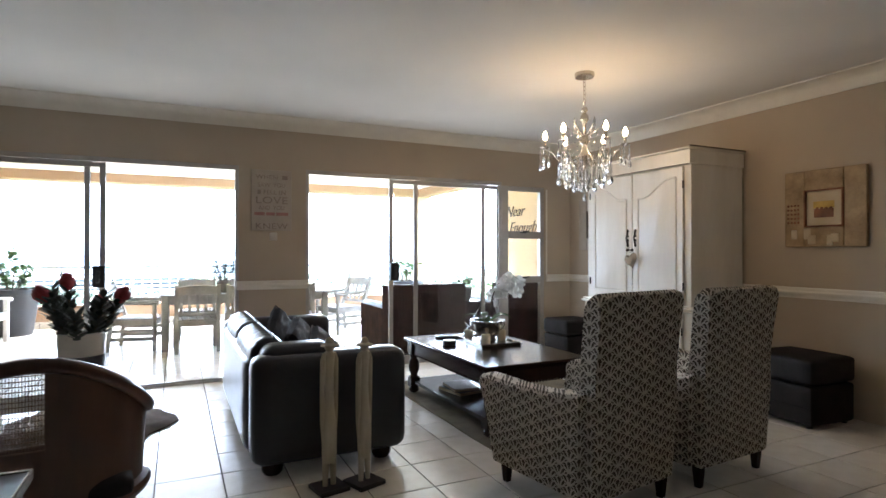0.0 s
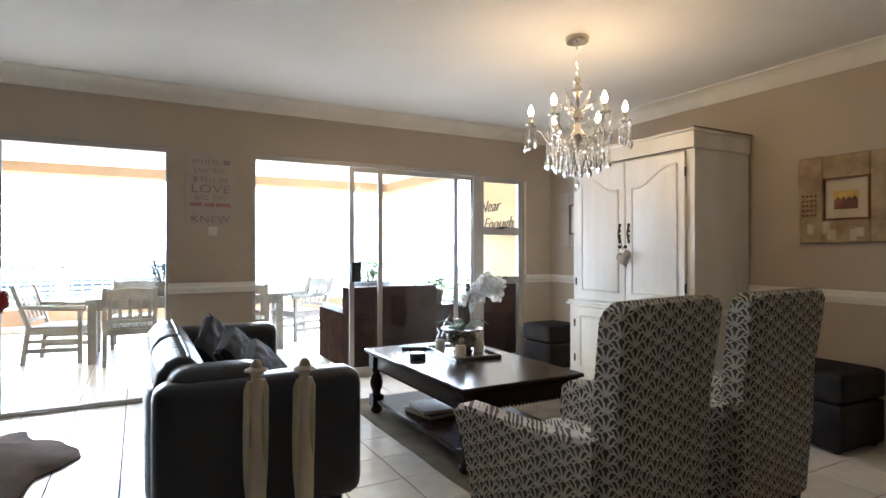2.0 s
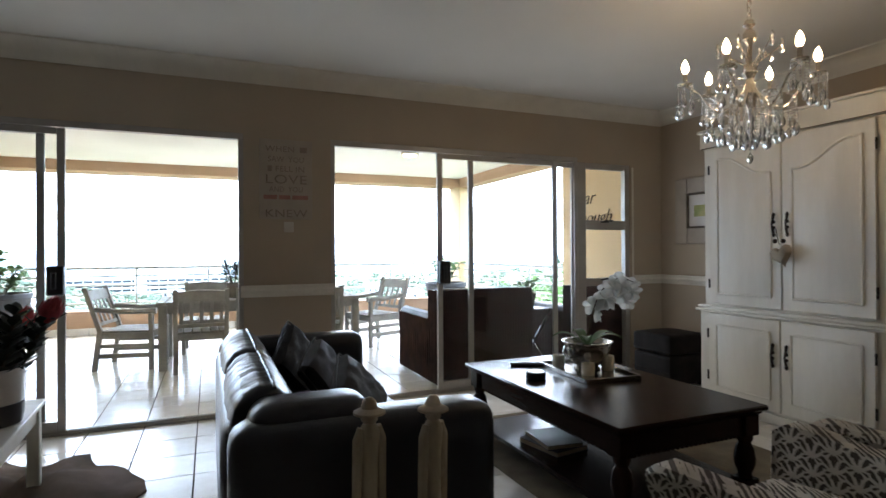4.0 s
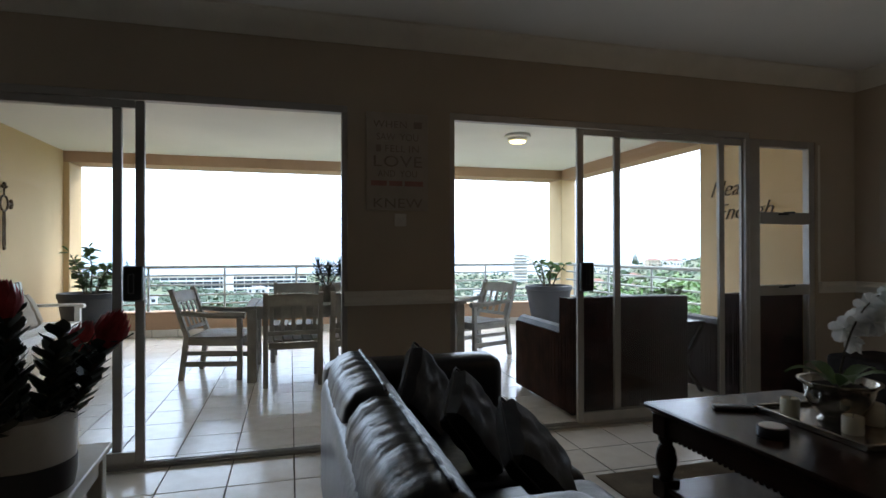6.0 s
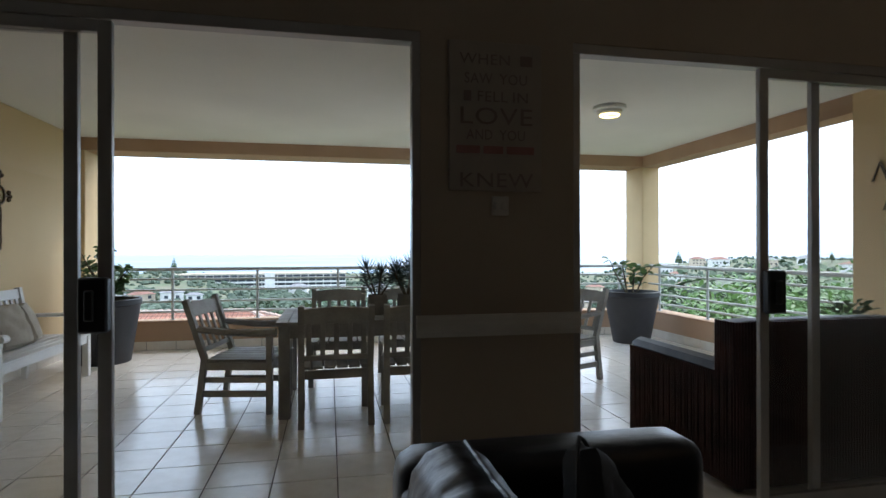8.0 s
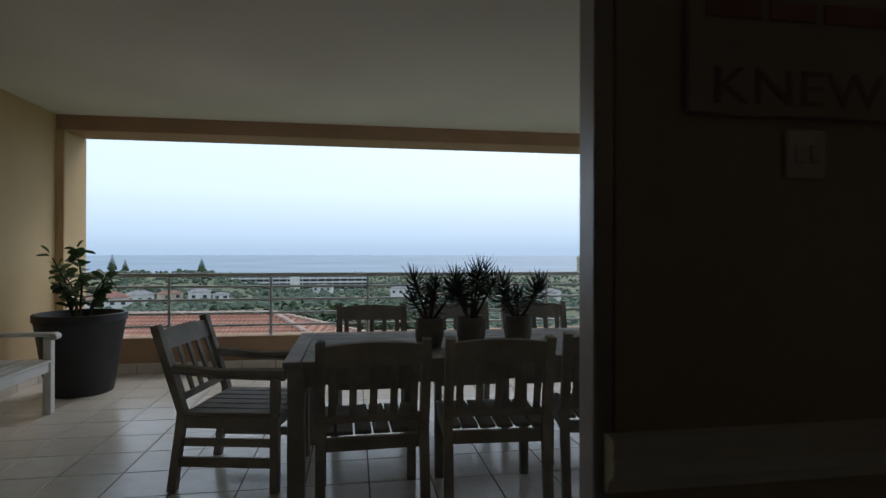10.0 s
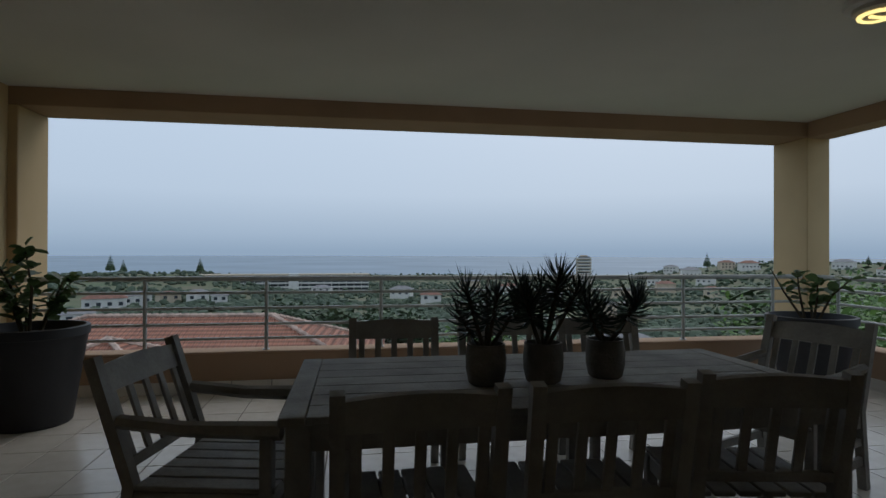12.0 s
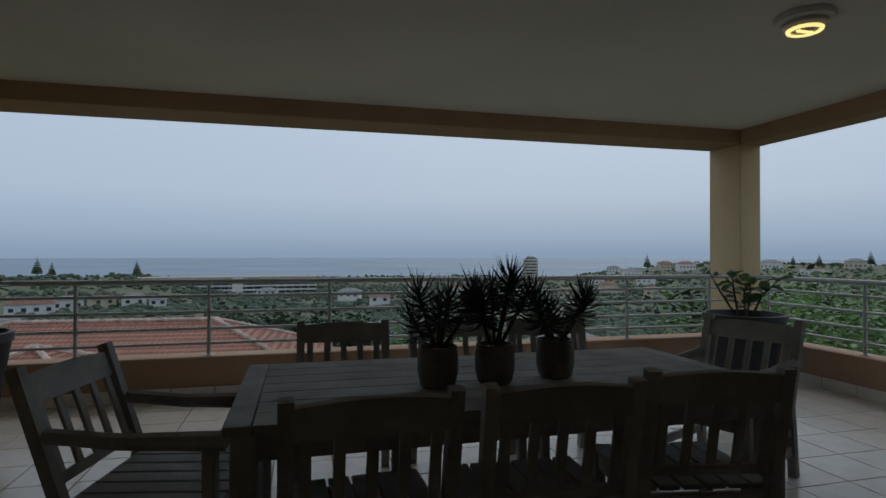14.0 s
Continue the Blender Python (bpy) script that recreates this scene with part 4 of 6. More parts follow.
def carved_figure(x, y, turn, h):
    """A thin carved figure with a brimmed hat on a square base, as one shape of two woods."""
    g = Geo().box(-0.085, 0.085, -0.085, 0.085, 0, 0.025, 0.004)
    nb = len(g.f)
    for s in (-1, 1):
        g.tube([(s * 0.024, 0, 0.024), (s * 0.022, 0, 0.10), (s * 0.022, 0, 0.22)], [0.013, 0.017, 0.02], 10)
        g.tube([(s * 0.026, 0, h - 0.085), (s * 0.037, 0, h - 0.12), (s * 0.040, 0.004, h - 0.30), (s * 0.038, 0.006, h - 0.46), (s * 0.030, 0.004, h - 0.58)], [0.012, 0.016, 0.014, 0.013, 0.010], 8)
    g.lathe([(0.034, 0.15), (0.038, 0.20), (0.040, 0.30), (0.038, 0.36), (0.026, 0.45), (0.022, 0.55), (0.024, h - 0.16), (0.030, h - 0.10), (0.024, h - 0.083), (0.016, h - 0.07)], 14)
    g.lathe([(0.016, h - 0.075), (0.024, h - 0.065), (0.024, h - 0.045), (0.018, h - 0.035)], 12)
    g.lathe([(0.047, h - 0.046), (0.046, h - 0.04), (0.024, h - 0.03), (0.019, h - 0.01), (0.008, h)], 16)
    me = g.mesh("carved_figure", False)
    me.materials.append(STATUE_BASE)
    me.materials.append(STATUE_WOOD)
    for i, p in enumerate(me.polygons):
        p.material_index = 0 if i < nb else 1
    bm = bmesh.new()
    bm.from_mesh(me)
    bmesh.ops.recalc_face_normals(bm, faces=bm.faces)
    bm.to_mesh(me)
    bm.free()
    solid("carved_figure", me, None, "tall thin whitewashed wooden figure with a hat on a black base", "statue", pose(x, y, 0, 0, 0, turn), "pair of carved figures")


def armchair():
    """Faces +y; back to -y. Upholstered, with a tall straight back and sloping arms."""
    a = thing("armchair", "high-backed armchair in beige cloth with a dark leaf pattern", "armchair", pose(1.945, 2.445, 0, 0, 0, 8), "pair of armchairs")
    outline = [(-0.36, 0.12), (-0.40, 0.45), (-0.405, 0.70), (-0.455, 1.04), (-0.44, 1.078), (-0.40, 1.09), (-0.335, 1.083), (-0.305, 1.045), (-0.26, 0.72), (-0.235, 0.45), (-0.20, 0.12)]
    g = Geo()
    hw, nx = 0.31, 12
    rows = []
    for i in range(nx + 1):
        u = 2 * i / nx - 1
        x = hw * u
        edge = max(0.0, (abs(u) - 0.8) / 0.2)
        ring = []
        cy, cz = -0.33, 0.60
        for y, z in outline:
            k = 1 - 0.10 * edge ** 2 * (1 if z > 0.9 else 0.4)
            ring.append((x, -0.33 + (y + 0.33) * (1 - 0.35 * edge ** 2), z if z < 0.9 else z - 0.03 * edge ** 2))
        rows.append(ring)
    n = len(outline)
    vs = [p for r in rows for p in r]
    fs = [(i * n + j, i * n + (j + 1) % n, (i + 1) * n + (j + 1) % n, (i + 1) * n + j) for i in range(nx) for j in range(n)]
    fs += [tuple(range(n)), tuple(nx * n + j for j in range(n))[::-1]]
    part("backrest", g.add(vs, fs), LEAF_CLOTH, a)
    for s in (-1, 1):
        # arm: low and rounded in front, rising to the back, leaning outwards
        g = Geo()
        side = [(-0.30, 0.12), (-0.33, 0.62), (-0.24, 0.605), (-0.10, 0.59), (0.10, 0.588), (0.27, 0.605), (0.345, 0.605), (0.385, 0.575), (0.37, 0.40), (0.33, 0.12)]
        n = len(side)
        vs = []
        for k, (off, cut) in enumerate(((0.225, 0.02), (0.235, 0.0), (0.325, 0.0), (0.34, 0.02))):
            for y, z in side:
                lean = 0.075 * (max(0, (z - 0.12)) / 0.5) ** 2 * (1 if y > 0.15 else 0.6 if y > 0 else 0.3)
                vs.append((s * (off + lean), y * (1 - cut), z - cut * 0.8 if z > 0.5 else z))
        fs = [(k * n + j, k * n + (j + 1) % n, (k + 1) * n + (j + 1) % n, (k + 1) * n + j) for k in range(3) for j in range(n)]
        fs += [tuple(range(n)), tuple(3 * n + j for j in range(n))[::-1]]
        part("arm", g.add(vs, fs), LEAF_CLOTH, a)
    part("seat_base", soft_box(Geo(), -0.24, 0.24, -0.22, 0.33, 0.12, 0.31, 0.03), LEAF_CLOTH, a)
    part("seat_cushion", soft_box(Geo(), -0.235, 0.235, -0.22, 0.35, 0.31, 0.45, 0.05, 6, puff=0.03), LEAF_CLOTH, a)
    for x in (-0.27, 0.27):
        for y in (-0.31, 0.29):
            part("leg", Geo().lathe([(0.022, 0), (0.03, 0.07), (0.034, 0.125)], 4, pose(x, y, 0, 0, 0, 45)), DARK_WOOD, a)
    copy_thing(a, pose(2.775, 2.505, 0, 0, 0, 5))


def coffee_table():
    x0, x1, y0, y1 = 1.845, 2.735, 3.29, 4.80
    t = thing("coffee_table", "low dark-stained wooden coffee table with turned legs and a lower shelf", "coffee table", pose((x0 + x1) / 2, (y0 + y1) / 2, 0.008))
    W, L = (x1 - x0) / 2, (y1 - y0) / 2
    part("tabletop", Geo().box(-W, W, -L, L, 0.465, 0.492, 0.008).box(-W + 0.02, W - 0.02, -L + 0.02, L - 0.02, 0.448, 0.465, 0.006), DARK_WOOD, t)
    for s in (-1, 1):
        part("long_apron", Geo().box(s * (W - 0.05), s * (W - 0.075), -L + 0.1, L - 0.1, 0.35, 0.448, 0.003), DARK_WOOD, t)
        part("short_apron", Geo().box(-W + 0.1, W - 0.1, s * (L - 0.05), s * (L - 0.075), 0.35, 0.448, 0.003), DARK_WOOD, t)
    for s in (-1, 1):
        g = Geo()
        for i in range(42):
            y = -L + 0.13 + i * (2 * L - 0.26) / 41
            g.ball(0.011, pose(s * (W - 0.062), y, 0.346), 5)
        part("beaded_edge", g, DARK_WOOD, t, "", None, False)
        g = Geo()
        for i in range(24):
            g.ball(0.011, pose(-W + 0.13 + i * (2 * W - 0.26) / 23, s * (L - 0.062), 0.346), 5)
        part("beaded_edge", g, DARK_WOOD, t, "", None, False)
    for x in (-1, 1):
        for y in (-1, 1):
            m = pose(x * (W - 0.075), y * (L - 0.075), 0)
            g = Geo().lathe([(0.03, 0), (0.045, 0.015), (0.045, 0.035), (0.032, 0.05)], 16, m).box(-0.045, 0.045, -0.045, 0.045, 0.05, 0.14, 0.004, m)
            g.lathe([(0.036, 0.14), (0.03, 0.16), (0.046, 0.20), (0.05, 0.235), (0.042, 0.28), (0.028, 0.305), (0.038, 0.325), (0.038, 0.345)], 18, m).box(-0.045, 0.045, -0.045, 0.045, 0.345, 0.448, 0.004, m)
            part("leg", g, DARK_WOOD, t)
    part("shelf", Geo().box(-W + 0.05, W - 0.05, -L + 0.05, L - 0.05, 0.085, 0.115, 0.005), DARK_WOOD, t)
    z = 0.50
    zs = 0.123
    for k, (x, y, w, d, h, rz) in enumerate(((2.1, 4.15, 0.24, 0.31, 0.03, 10), (2.1, 4.15, 0.22, 0.29, 0.025, -6))):
        b = thing("magazine", "magazine lying on the table shelf", "magazine", pose(x, y, zs + 0.03 * k, 0, 0, rz), "magazines on the shelf")
        part("page_block", Geo().box(-w / 2 + 0.004, w / 2 - 0.004, -d / 2 + 0.004, d / 2 - 0.004, 0.003, h - 0.003, 0.001), CANVAS, b)
        part("cover", Geo().box(-w / 2, w / 2, -d / 2, d / 2, 0, 0.003, 0).box(-w / 2, w / 2, -d / 2, d / 2, h - 0.003, h, 0), CERAMIC_DARK, b)
    t = thing("tray", "shallow dark silver serving tray on the coffee table", "tray", pose(2.40, 4.24, z, 0, 0, -4))
    part("plate", Geo().box(-0.17, 0.17, -0.27, 0.27, 0.0, 0.010, 0.004), SILVER, t)
    g = Geo()
    for s in (-1, 1):
        g.box(s * 0.17, s * 0.182, -0.282, 0.282, 0.0, 0.028, 0.003).box(-0.17, 0.17, s * 0.27, s * 0.282, 0.0, 0.028, 0.003)
    part("rim", g, SILVER, t)
    zt = z + 0.011
    for x, y, h in ((2.31, 4.40, 0.075), (2.33, 4.13, 0.07), (2.52, 4.19, 0.09)):
        c = thing("pillar_candle", "short ivory pillar candle on the tray", "candle", pose(x, y, zt), "candles on the tray")
        part("wax", Geo().lathe([(0.036, 0), (0.038, 0.004), (0.038, h - 0.006), (0.034, h), (0.02, h - 0.008)], 20), WAX, c)
        part("wick", Geo().tube([(0, 0, h - 0.009), (0.002, 0, h + 0.008)], 0.0016, 5), STATUE_BASE, c)
    r = thing("remote_control", "black remote control lying on the table", "remote control", pose(2.16, 4.56, z, 0, 0, 65))
    part("body", Geo().box(-0.025, 0.025, -0.09, 0.09, 0, 0.02, 0.006), LOCK, r)
    for i in range(4):
        part("button", Geo().box(-0.012, 0.012, -0.06 + 0.03 * i, -0.048 + 0.03 * i, 0.02, 0.0225, 0.001), CERAMIC_DARK, r)
    b = thing("round_tin", "small round black tin with a pale top", "tin", pose(2.03, 4.22, z))
    part("body", Geo().lathe([(0.055, 0), (0.058, 0.003), (0.058, 0.034), (0.056, 0.038)], 22), LOCK, b)
    part("lid", Geo().lathe([(0.050, 0.038), (0.049, 0.042), (0.03, 0.043)], 22), CERAMIC, b)


def orchid():
    o = thing("orchid", "white moth orchid in a silver footed bowl", "plant", pose(2.43, 4.27, 0.511))
    rng = random.Random(2)
    prof = [(0.075, 0), (0.08, 0.006), (0.06, 0.02), (0.085, 0.035), (0.115, 0.08), (0.128, 0.13), (0.128, 0.145), (0.15, 0.165), (0.155, 0.172), (0.14, 0.172), (0.122, 0.14), (0.11, 0.13)]
    bowl = part("bowl", Geo().lathe(prof, 28), SILVER, o)
    for s in (-1, 1):
        part("handle", Geo().tube([(s * 0.12, 0, 0.145), (s * 0.165, 0, 0.15), (s * 0.175, 0, 0.12), (s * 0.15, 0, 0.085), (s * 0.112, 0, 0.075)], 0.007, 8), SILVER, bowl)
    part("soil", Geo().lathe([(0.118, 0.12), (0.115, 0.145), (0.03, 0.15)], 18), SOIL, o)
    for k in range(5):
        a = k * 1.35
        g = Geo()
        vs = []
        for i in range(7):
            f = i / 6
            w = 0.035 * math.sin(math.pi * (0.1 + 0.88 * f))
            c = Vector((0.02 + 0.19 * f, 0, 0.15 + 0.07 * math.sin(2.4 * f)))
            vs += [c + Vector((0, w, 0.008)), c, c - Vector((0, w, -0.008))]
        g.add(vs, [(i * 3 + j, i * 3 + j + 1, i * 3 + j + 4, i * 3 + j + 3) for i in range(6) for j in (0, 1)])
        part("leaf", g, LEAF, o, "", pose(0, 0, 0, 0, 0, math.degrees(a)), False)
    for k, (a, h, reach, count) in enumerate(((-0.75, 0.56, 0.27, 9), (-0.15, 0.52, 0.32, 9))):
        d = Vector((math.cos(a), math.sin(a), 0))
        pts = [Vector((0, 0, 0.14)) + d * reach * (f ** 1.6) + Vector((0, 0, (h - 0.14) * math.sin(f * 1.9) / math.sin(1.57))) for f in [i / 10 for i in range(11)]]
        pts = [Vector((p.x, p.y, min(p.z, h))) for p in pts]
        st = part("stem", Geo().tube(pts, [0.005 - 0.0003 * i for i in range(11)], 6), STEM, o)
        for i in range(count):
            f = 0.45 + 0.55 * i / (count - 1)
            p = pts[min(10, int(f * 10))] + Vector((rng.uniform(-0.035, 0.035), rng.uniform(-0.045, 0.045), rng.uniform(-0.10, 0.015)))
            yaw, tilt = rng.uniform(-40, 40) - 60, rng.uniform(-25, 25)
            m = Matrix.Translation(p) @ pose(0, 0, 0, 90 + tilt, 0, yaw)
            g = Geo()
            for q in range(5):
                b = 2 * math.pi * q / 5 + 0.3
                wide = 0.031 if q % 2 else 0.024
                vs = [(0, 0, 0)]
                for e in range(8):
                    c = 2 * math.pi * e / 8
                    x, y = 0.032 + 0.03 * math.cos(c), wide * math.sin(c)
                    vs.append((x * math.cos(b) - y * math.sin(b), x * math.sin(b) + y * math.cos(b), 0.008 * math.sin(c * 2) + 0.012 * (x / 0.06) ** 2))
                g.add(vs, [(0, 1 + e, 1 + (e + 1) % 8) for e in range(8)], m)
            g.ball(0.008, m, 5)
            part("flower", g, PETAL, st, "", None, False)


def cupboard():
    """Stands against the east wall; front towards -x. y runs 3.43 to 4.76."""
    X, Y0, Y1 = 3.94, 3.43, 4.76
    c = thing("cupboard", "tall cream-painted wooden cupboard with four panelled doors", "cupboard", pose(X, (Y0 + Y1) / 2, 0))
    h = (Y1 - Y0) / 2
    D = XE - 0.03 - X
    part("body", Geo().box(0.02, D, -h, h, 0.80, 2.04, 0.004).box(-0.0, D, -h - 0.03, h + 0.03, 0.08, 0.77, 0.004), WHITE_WOOD, c)
    part("plinth", Geo().prism([(-h - 0.03, 0.0), (-h + 0.12, 0.0), (-h + 0.18, 0.05), (h - 0.18, 0.05), (h - 0.12, 0.0), (h + 0.03, 0.0), (h + 0.03, 0.08), (-h - 0.03, 0.08)], 0.02, pose(-0.0, 0, 0, 0, 0, 90)).box(0.02, D, -h - 0.02, h + 0.02, 0.0, 0.08, 0.004), WHITE_WOOD, c)
    part("waist_moulding", Geo().box(-0.03, D, -h - 0.06, h + 0.06, 0.755, 0.775, 0.006).box(-0.02, D, -h - 0.045, h + 0.045, 0.775, 0.80, 0.008), WHITE_WOOD, c)
    g = Geo().box(-0.012, D, -h - 0.015, h + 0.015, 2.04, 2.165, 0.004).box(-0.035, D, -h - 0.03, h + 0.03, 2.165, 2.185, 0.006)
    part("cornice", g, WHITE_WOOD, c)
    # solid dark strip that paints the shade of the joint under the cornice
    part("cornice_gap", Geo().box(-0.0145, -0.011, -h, h, 2.036, 2.043, 0), GROOVE, c)
    for s in (-1, 1):
        for nm, z0, z1 in (("upper_door", 0.815, 2.025), ("lower_door", 0.10, 0.745)):
            xb = 0.018 if z0 > 0.5 else -0.002
            a, b = (0.004, h - 0.07) if s > 0 else (-(h - 0.07), -0.004)
            d = part(nm, Geo().box(xb - 0.022, xb, a, b, z0, z1, 0.005), WHITE_WOOD, c)
            # raised field with an arched top, framed by a moulding
            m0, m1 = a + 0.075, b - 0.075
            zt = z1 - (0.24 if z0 > 0.5 else 0.09)
            w = m1 - m0
            arch = []
            for i in range(15):
                f = i / 14
                if z0 > 0.5:
                    k = f if s < 0 else 1 - f
                    lift = 0.15 * (0.5 - 0.5 * math.cos(math.pi * min(1, max(0, (k - 0.12) / 0.76))))
                else:
                    lift = 0
                arch.append((m1 - w * f, zt + lift))
            out = [(m0, z0 + 0.085), (m1, z0 + 0.085)] + arch
            mid = ((m0 + m1) / 2, (z0 + zt) / 2)
            ring = [Vector((xb - 0.024, y, z)) for y, z in out]
            g = Geo()
            pts = ring + [ring[0]]
            for i in range(len(ring)):
                g.tube([pts[i], pts[i + 1]], 0.010, 6)
            part("moulding", g, WHITE_WOOD, d, "", None, False)
            inner = [(mid[0] + (y - mid[0]) * 0.88, mid[1] + (z - mid[1]) * 0.95) for y, z in out]
            g = Geo()
            n = len(inner)
            g.add([(xb - 0.022, y, z) for y, z in out] + [(xb - 0.031, y, z) for y, z in inner], [(i, (i + 1) % n, (i + 1) % n + n, i + n) for i in range(n)] + [tuple(range(n, 2 * n))])
            part("field", g, WHITE_WOOD, d)
            yh = s * 0.05
            zh = 1.41 if z0 > 0.5 else 0.50
            hd = part("handle", Geo().tube([(xb - 0.03, yh, zh - 0.085), (xb - 0.036, yh, zh - 0.05), (xb - 0.05, yh, zh), (xb - 0.036, yh, zh + 0.05), (xb - 0.03, yh, zh + 0.085)], [0.006, 0.009, 0.007, 0.009, 0.006], 8), IRON, d, "dark wrought iron handle")
            for q in (-0.07, -0.02, 0.02, 0.07):
                part("knuckle", Geo().ball(0.012, pose(xb - 0.032, yh, zh + q), 6), IRON, hd)
            for zz in (z0 + 0.16, z1 - 0.16):
                part("hinge", Geo().tube([(xb - 0.024, s * (h - 0.064), zz - 0.035), (xb - 0.024, s * (h - 0.064), zz + 0.035)], 0.007, 8), IRON, d)
    part("corner_strip", Geo().tube([(-0.035, -h - 0.03, 2.19), (D, -h - 0.03, 2.19)], 0.006, 6), GROOVE, c)
    # ornament that hangs from the handles
    o = thing("heart_ornament", "padded cream cloth heart hanging from the cupboard handle", "ornament", pose(X - 0.045, (Y0 + Y1) / 2 - 0.02, 1.30))
    part("cord", Geo().tube([(0.0, 0.03, 0.08), (-0.005, 0.015, 0.02), (-0.005, 0.0, -0.03)], 0.003, 6), STEM, o)
    for s in (-1, 1):
        part("button", Geo().ball(0.016, pose(-0.01, s * 0.03, -0.005), 6), IRON, o)
    heart = []
    for i in range(28):
        a = 2 * math.pi * i / 28
        heart.append((0.0052 * 16 * math.sin(a) ** 3, 0.0052 * (13 * math.cos(a) - 5 * math.cos(2 * a) - 2 * math.cos(3 * a) - math.cos(4 * a))))
    n = len(heart)
    vs = [(0, y, z) for y, z in heart] + [(sx, y * 0.6, z * 0.6) for sx in (-0.028, 0.02) for y, z in heart] + [(-0.032, 0, 0), (0.022, 0, 0)]
    fs = [(i, (i + 1) % n, n + (i + 1) % n, n + i) for i in range(n)] + [(i, 2 * n + i, 2 * n + (i + 1) % n, (i + 1) % n) for i in range(n)]
    fs += [(n + i, n + (i + 1) % n, 3 * n) for i in range(n)] + [(2 * n + (i + 1) % n, 2 * n + i, 3 * n + 1) for i in range(n)]
    part("heart", Geo().add(vs, fs), LINEN, o, "", pose(-0.012, -0.02, -0.10, -18, 0, 0))


def ottoman(m, w, d, h, label, name="ottoman"):
    o = thing(name, label, "ottoman", m)
    part("body", soft_box(Geo(), -w / 2, w / 2, -d / 2, d / 2, 0.02, h * 0.62, 0.025), HESSIAN, o)
    part("lid", soft_box(Geo(), -w / 2 - 0.006, w / 2 + 0.006, -d / 2 - 0.006, d / 2 + 0.006, h * 0.63, h, 0.03, 5, puff=0.012), HESSIAN, o)
    for x in (-1, 1):
        for y in (-1, 1):
            part("foot", Geo().lathe([(0.02, 0), (0.024, 0.025)], 10, pose(x * (w / 2 - 0.05), y * (d / 2 - 0.05), 0)), STATUE_BASE, o)
    part("seam", Geo().tube([(-w / 2 - 0.003, -d / 2, h * 0.3), (-w / 2 - 0.003, d / 2, h * 0.3)], 0.004, 6), HESSIAN, o)


def pictures():
    p = thing("framed_picture", "square picture with a broad mottled stone frame on the wall", "picture", pose(XE - 0.002, 2.725, 1.63))
    w, i0 = 0.31, 0.15
    part("frame", Geo().box(-0.035, 0, -w, -i0, -w, w, 0.006).box(-0.035, 0, i0, w, -w, w, 0.006).box(-0.035, 0, -i0, i0, -w, -i0, 0.006).box(-0.035, 0, -i0, i0, i0, w, 0.006), STONE_FRAME, p)
    rng = random.Random(7)
    for k in range(16):
        y, z = -w + 0.05 + 0.035 * k, -w + rng.uniform(0.05, 0.11)
        if k in (5, 6, 10, 11, 14):
            part("shell_relief", Geo().pillow(rng.uniform(0.07, 0.12), rng.uniform(0.05, 0.08), 0.02, pose(-0.036, y, z, 0, 90, 0), 8, 2.5, 0.006, k), CANVAS, p)
    g = Geo()
    for i in range(5):
        for j in range(4):
            g.ball(0.009, pose(-0.036, 0.28 - 0.028 * j, -0.11 + 0.035 * i), 5)
    part("bead_relief", g, RUST_PAINT, p, "", None, False)
    part("inner_frame", Geo().box(-0.046, -0.0, -i0, -i0 + 0.012, -i0, i0, 0.003).box(-0.046, 0, i0 - 0.012, i0, -i0, i0, 0.003).box(-0.046, 0, -i0 + 0.012, i0 - 0.012, -i0, -i0 + 0.012, 0.003).box(-0.046, 0, -i0 + 0.012, i0 - 0.012, i0 - 0.012, i0, 0.003), RUST_PAINT, p)
    cv = part("canvas", Geo().box(-0.02, 0, -i0 + 0.012, i0 - 0.012, -i0 + 0.012, i0 - 0.012, 0), CANVAS, p)
    part("paint_patch", Geo().box(-0.0225, -0.0205, -0.075, 0.085, 0.0, 0.055, 0.001), YELLOW_PAINT, cv)
    part("paint_patch", Geo().box(-0.0225, -0.0205, -0.07, 0.08, -0.075, -0.005, 0.001), RUST_PAINT, cv)
    for k in range(4):
        part("paint_patch", Geo().lathe([(0.012, 0), (0.010, 0.002)], 10, pose(-0.0228, -0.05 + 0.035 * k, -0.002, 0, -90, 0)), RUST_PAINT, cv)
    q = thing("framed_picture", "picture with a wide grey-beige frame beside the cupboard", "picture", pose(XE - 0.002, 5.40, 1.62))
    w, hh, i0, ih = 0.32, 0.32, 0.17, 0.17
    part("frame", Geo().box(-0.03, 0, -w, -i0, -hh, hh, 0.006).box(-0.03, 0, i0, w, -hh, hh, 0.006).box(-0.03, 0, -i0, i0, -hh, -ih, 0.006).box(-0.03, 0, -i0, i0, ih, hh, 0.006), SIGN_BOARD, q)
    part("inner_frame", Geo().box(-0.04, 0, -i0, -i0 + 0.018, -ih, ih, 0.003).box(-0.04, 0, i0 - 0.018, i0, -ih, ih, 0.003).box(-0.04, 0, -i0 + 0.018, i0 - 0.018, -ih, -ih + 0.018, 0.003).box(-0.04, 0, -i0 + 0.018, i0 - 0.018, ih - 0.018, ih, 0.003), GROOVE, q)
    cv = part("canvas", Geo().box(-0.018, 0, -i0 + 0.018, i0 - 0.018, -ih + 0.018, ih - 0.018, 0), CERAMIC, q)
    part("paint_patch", Geo().box(-0.0205, -0.0185, -0.09, 0.09, -0.06, 0.05, 0.001), GREEN_PAINT, cv)


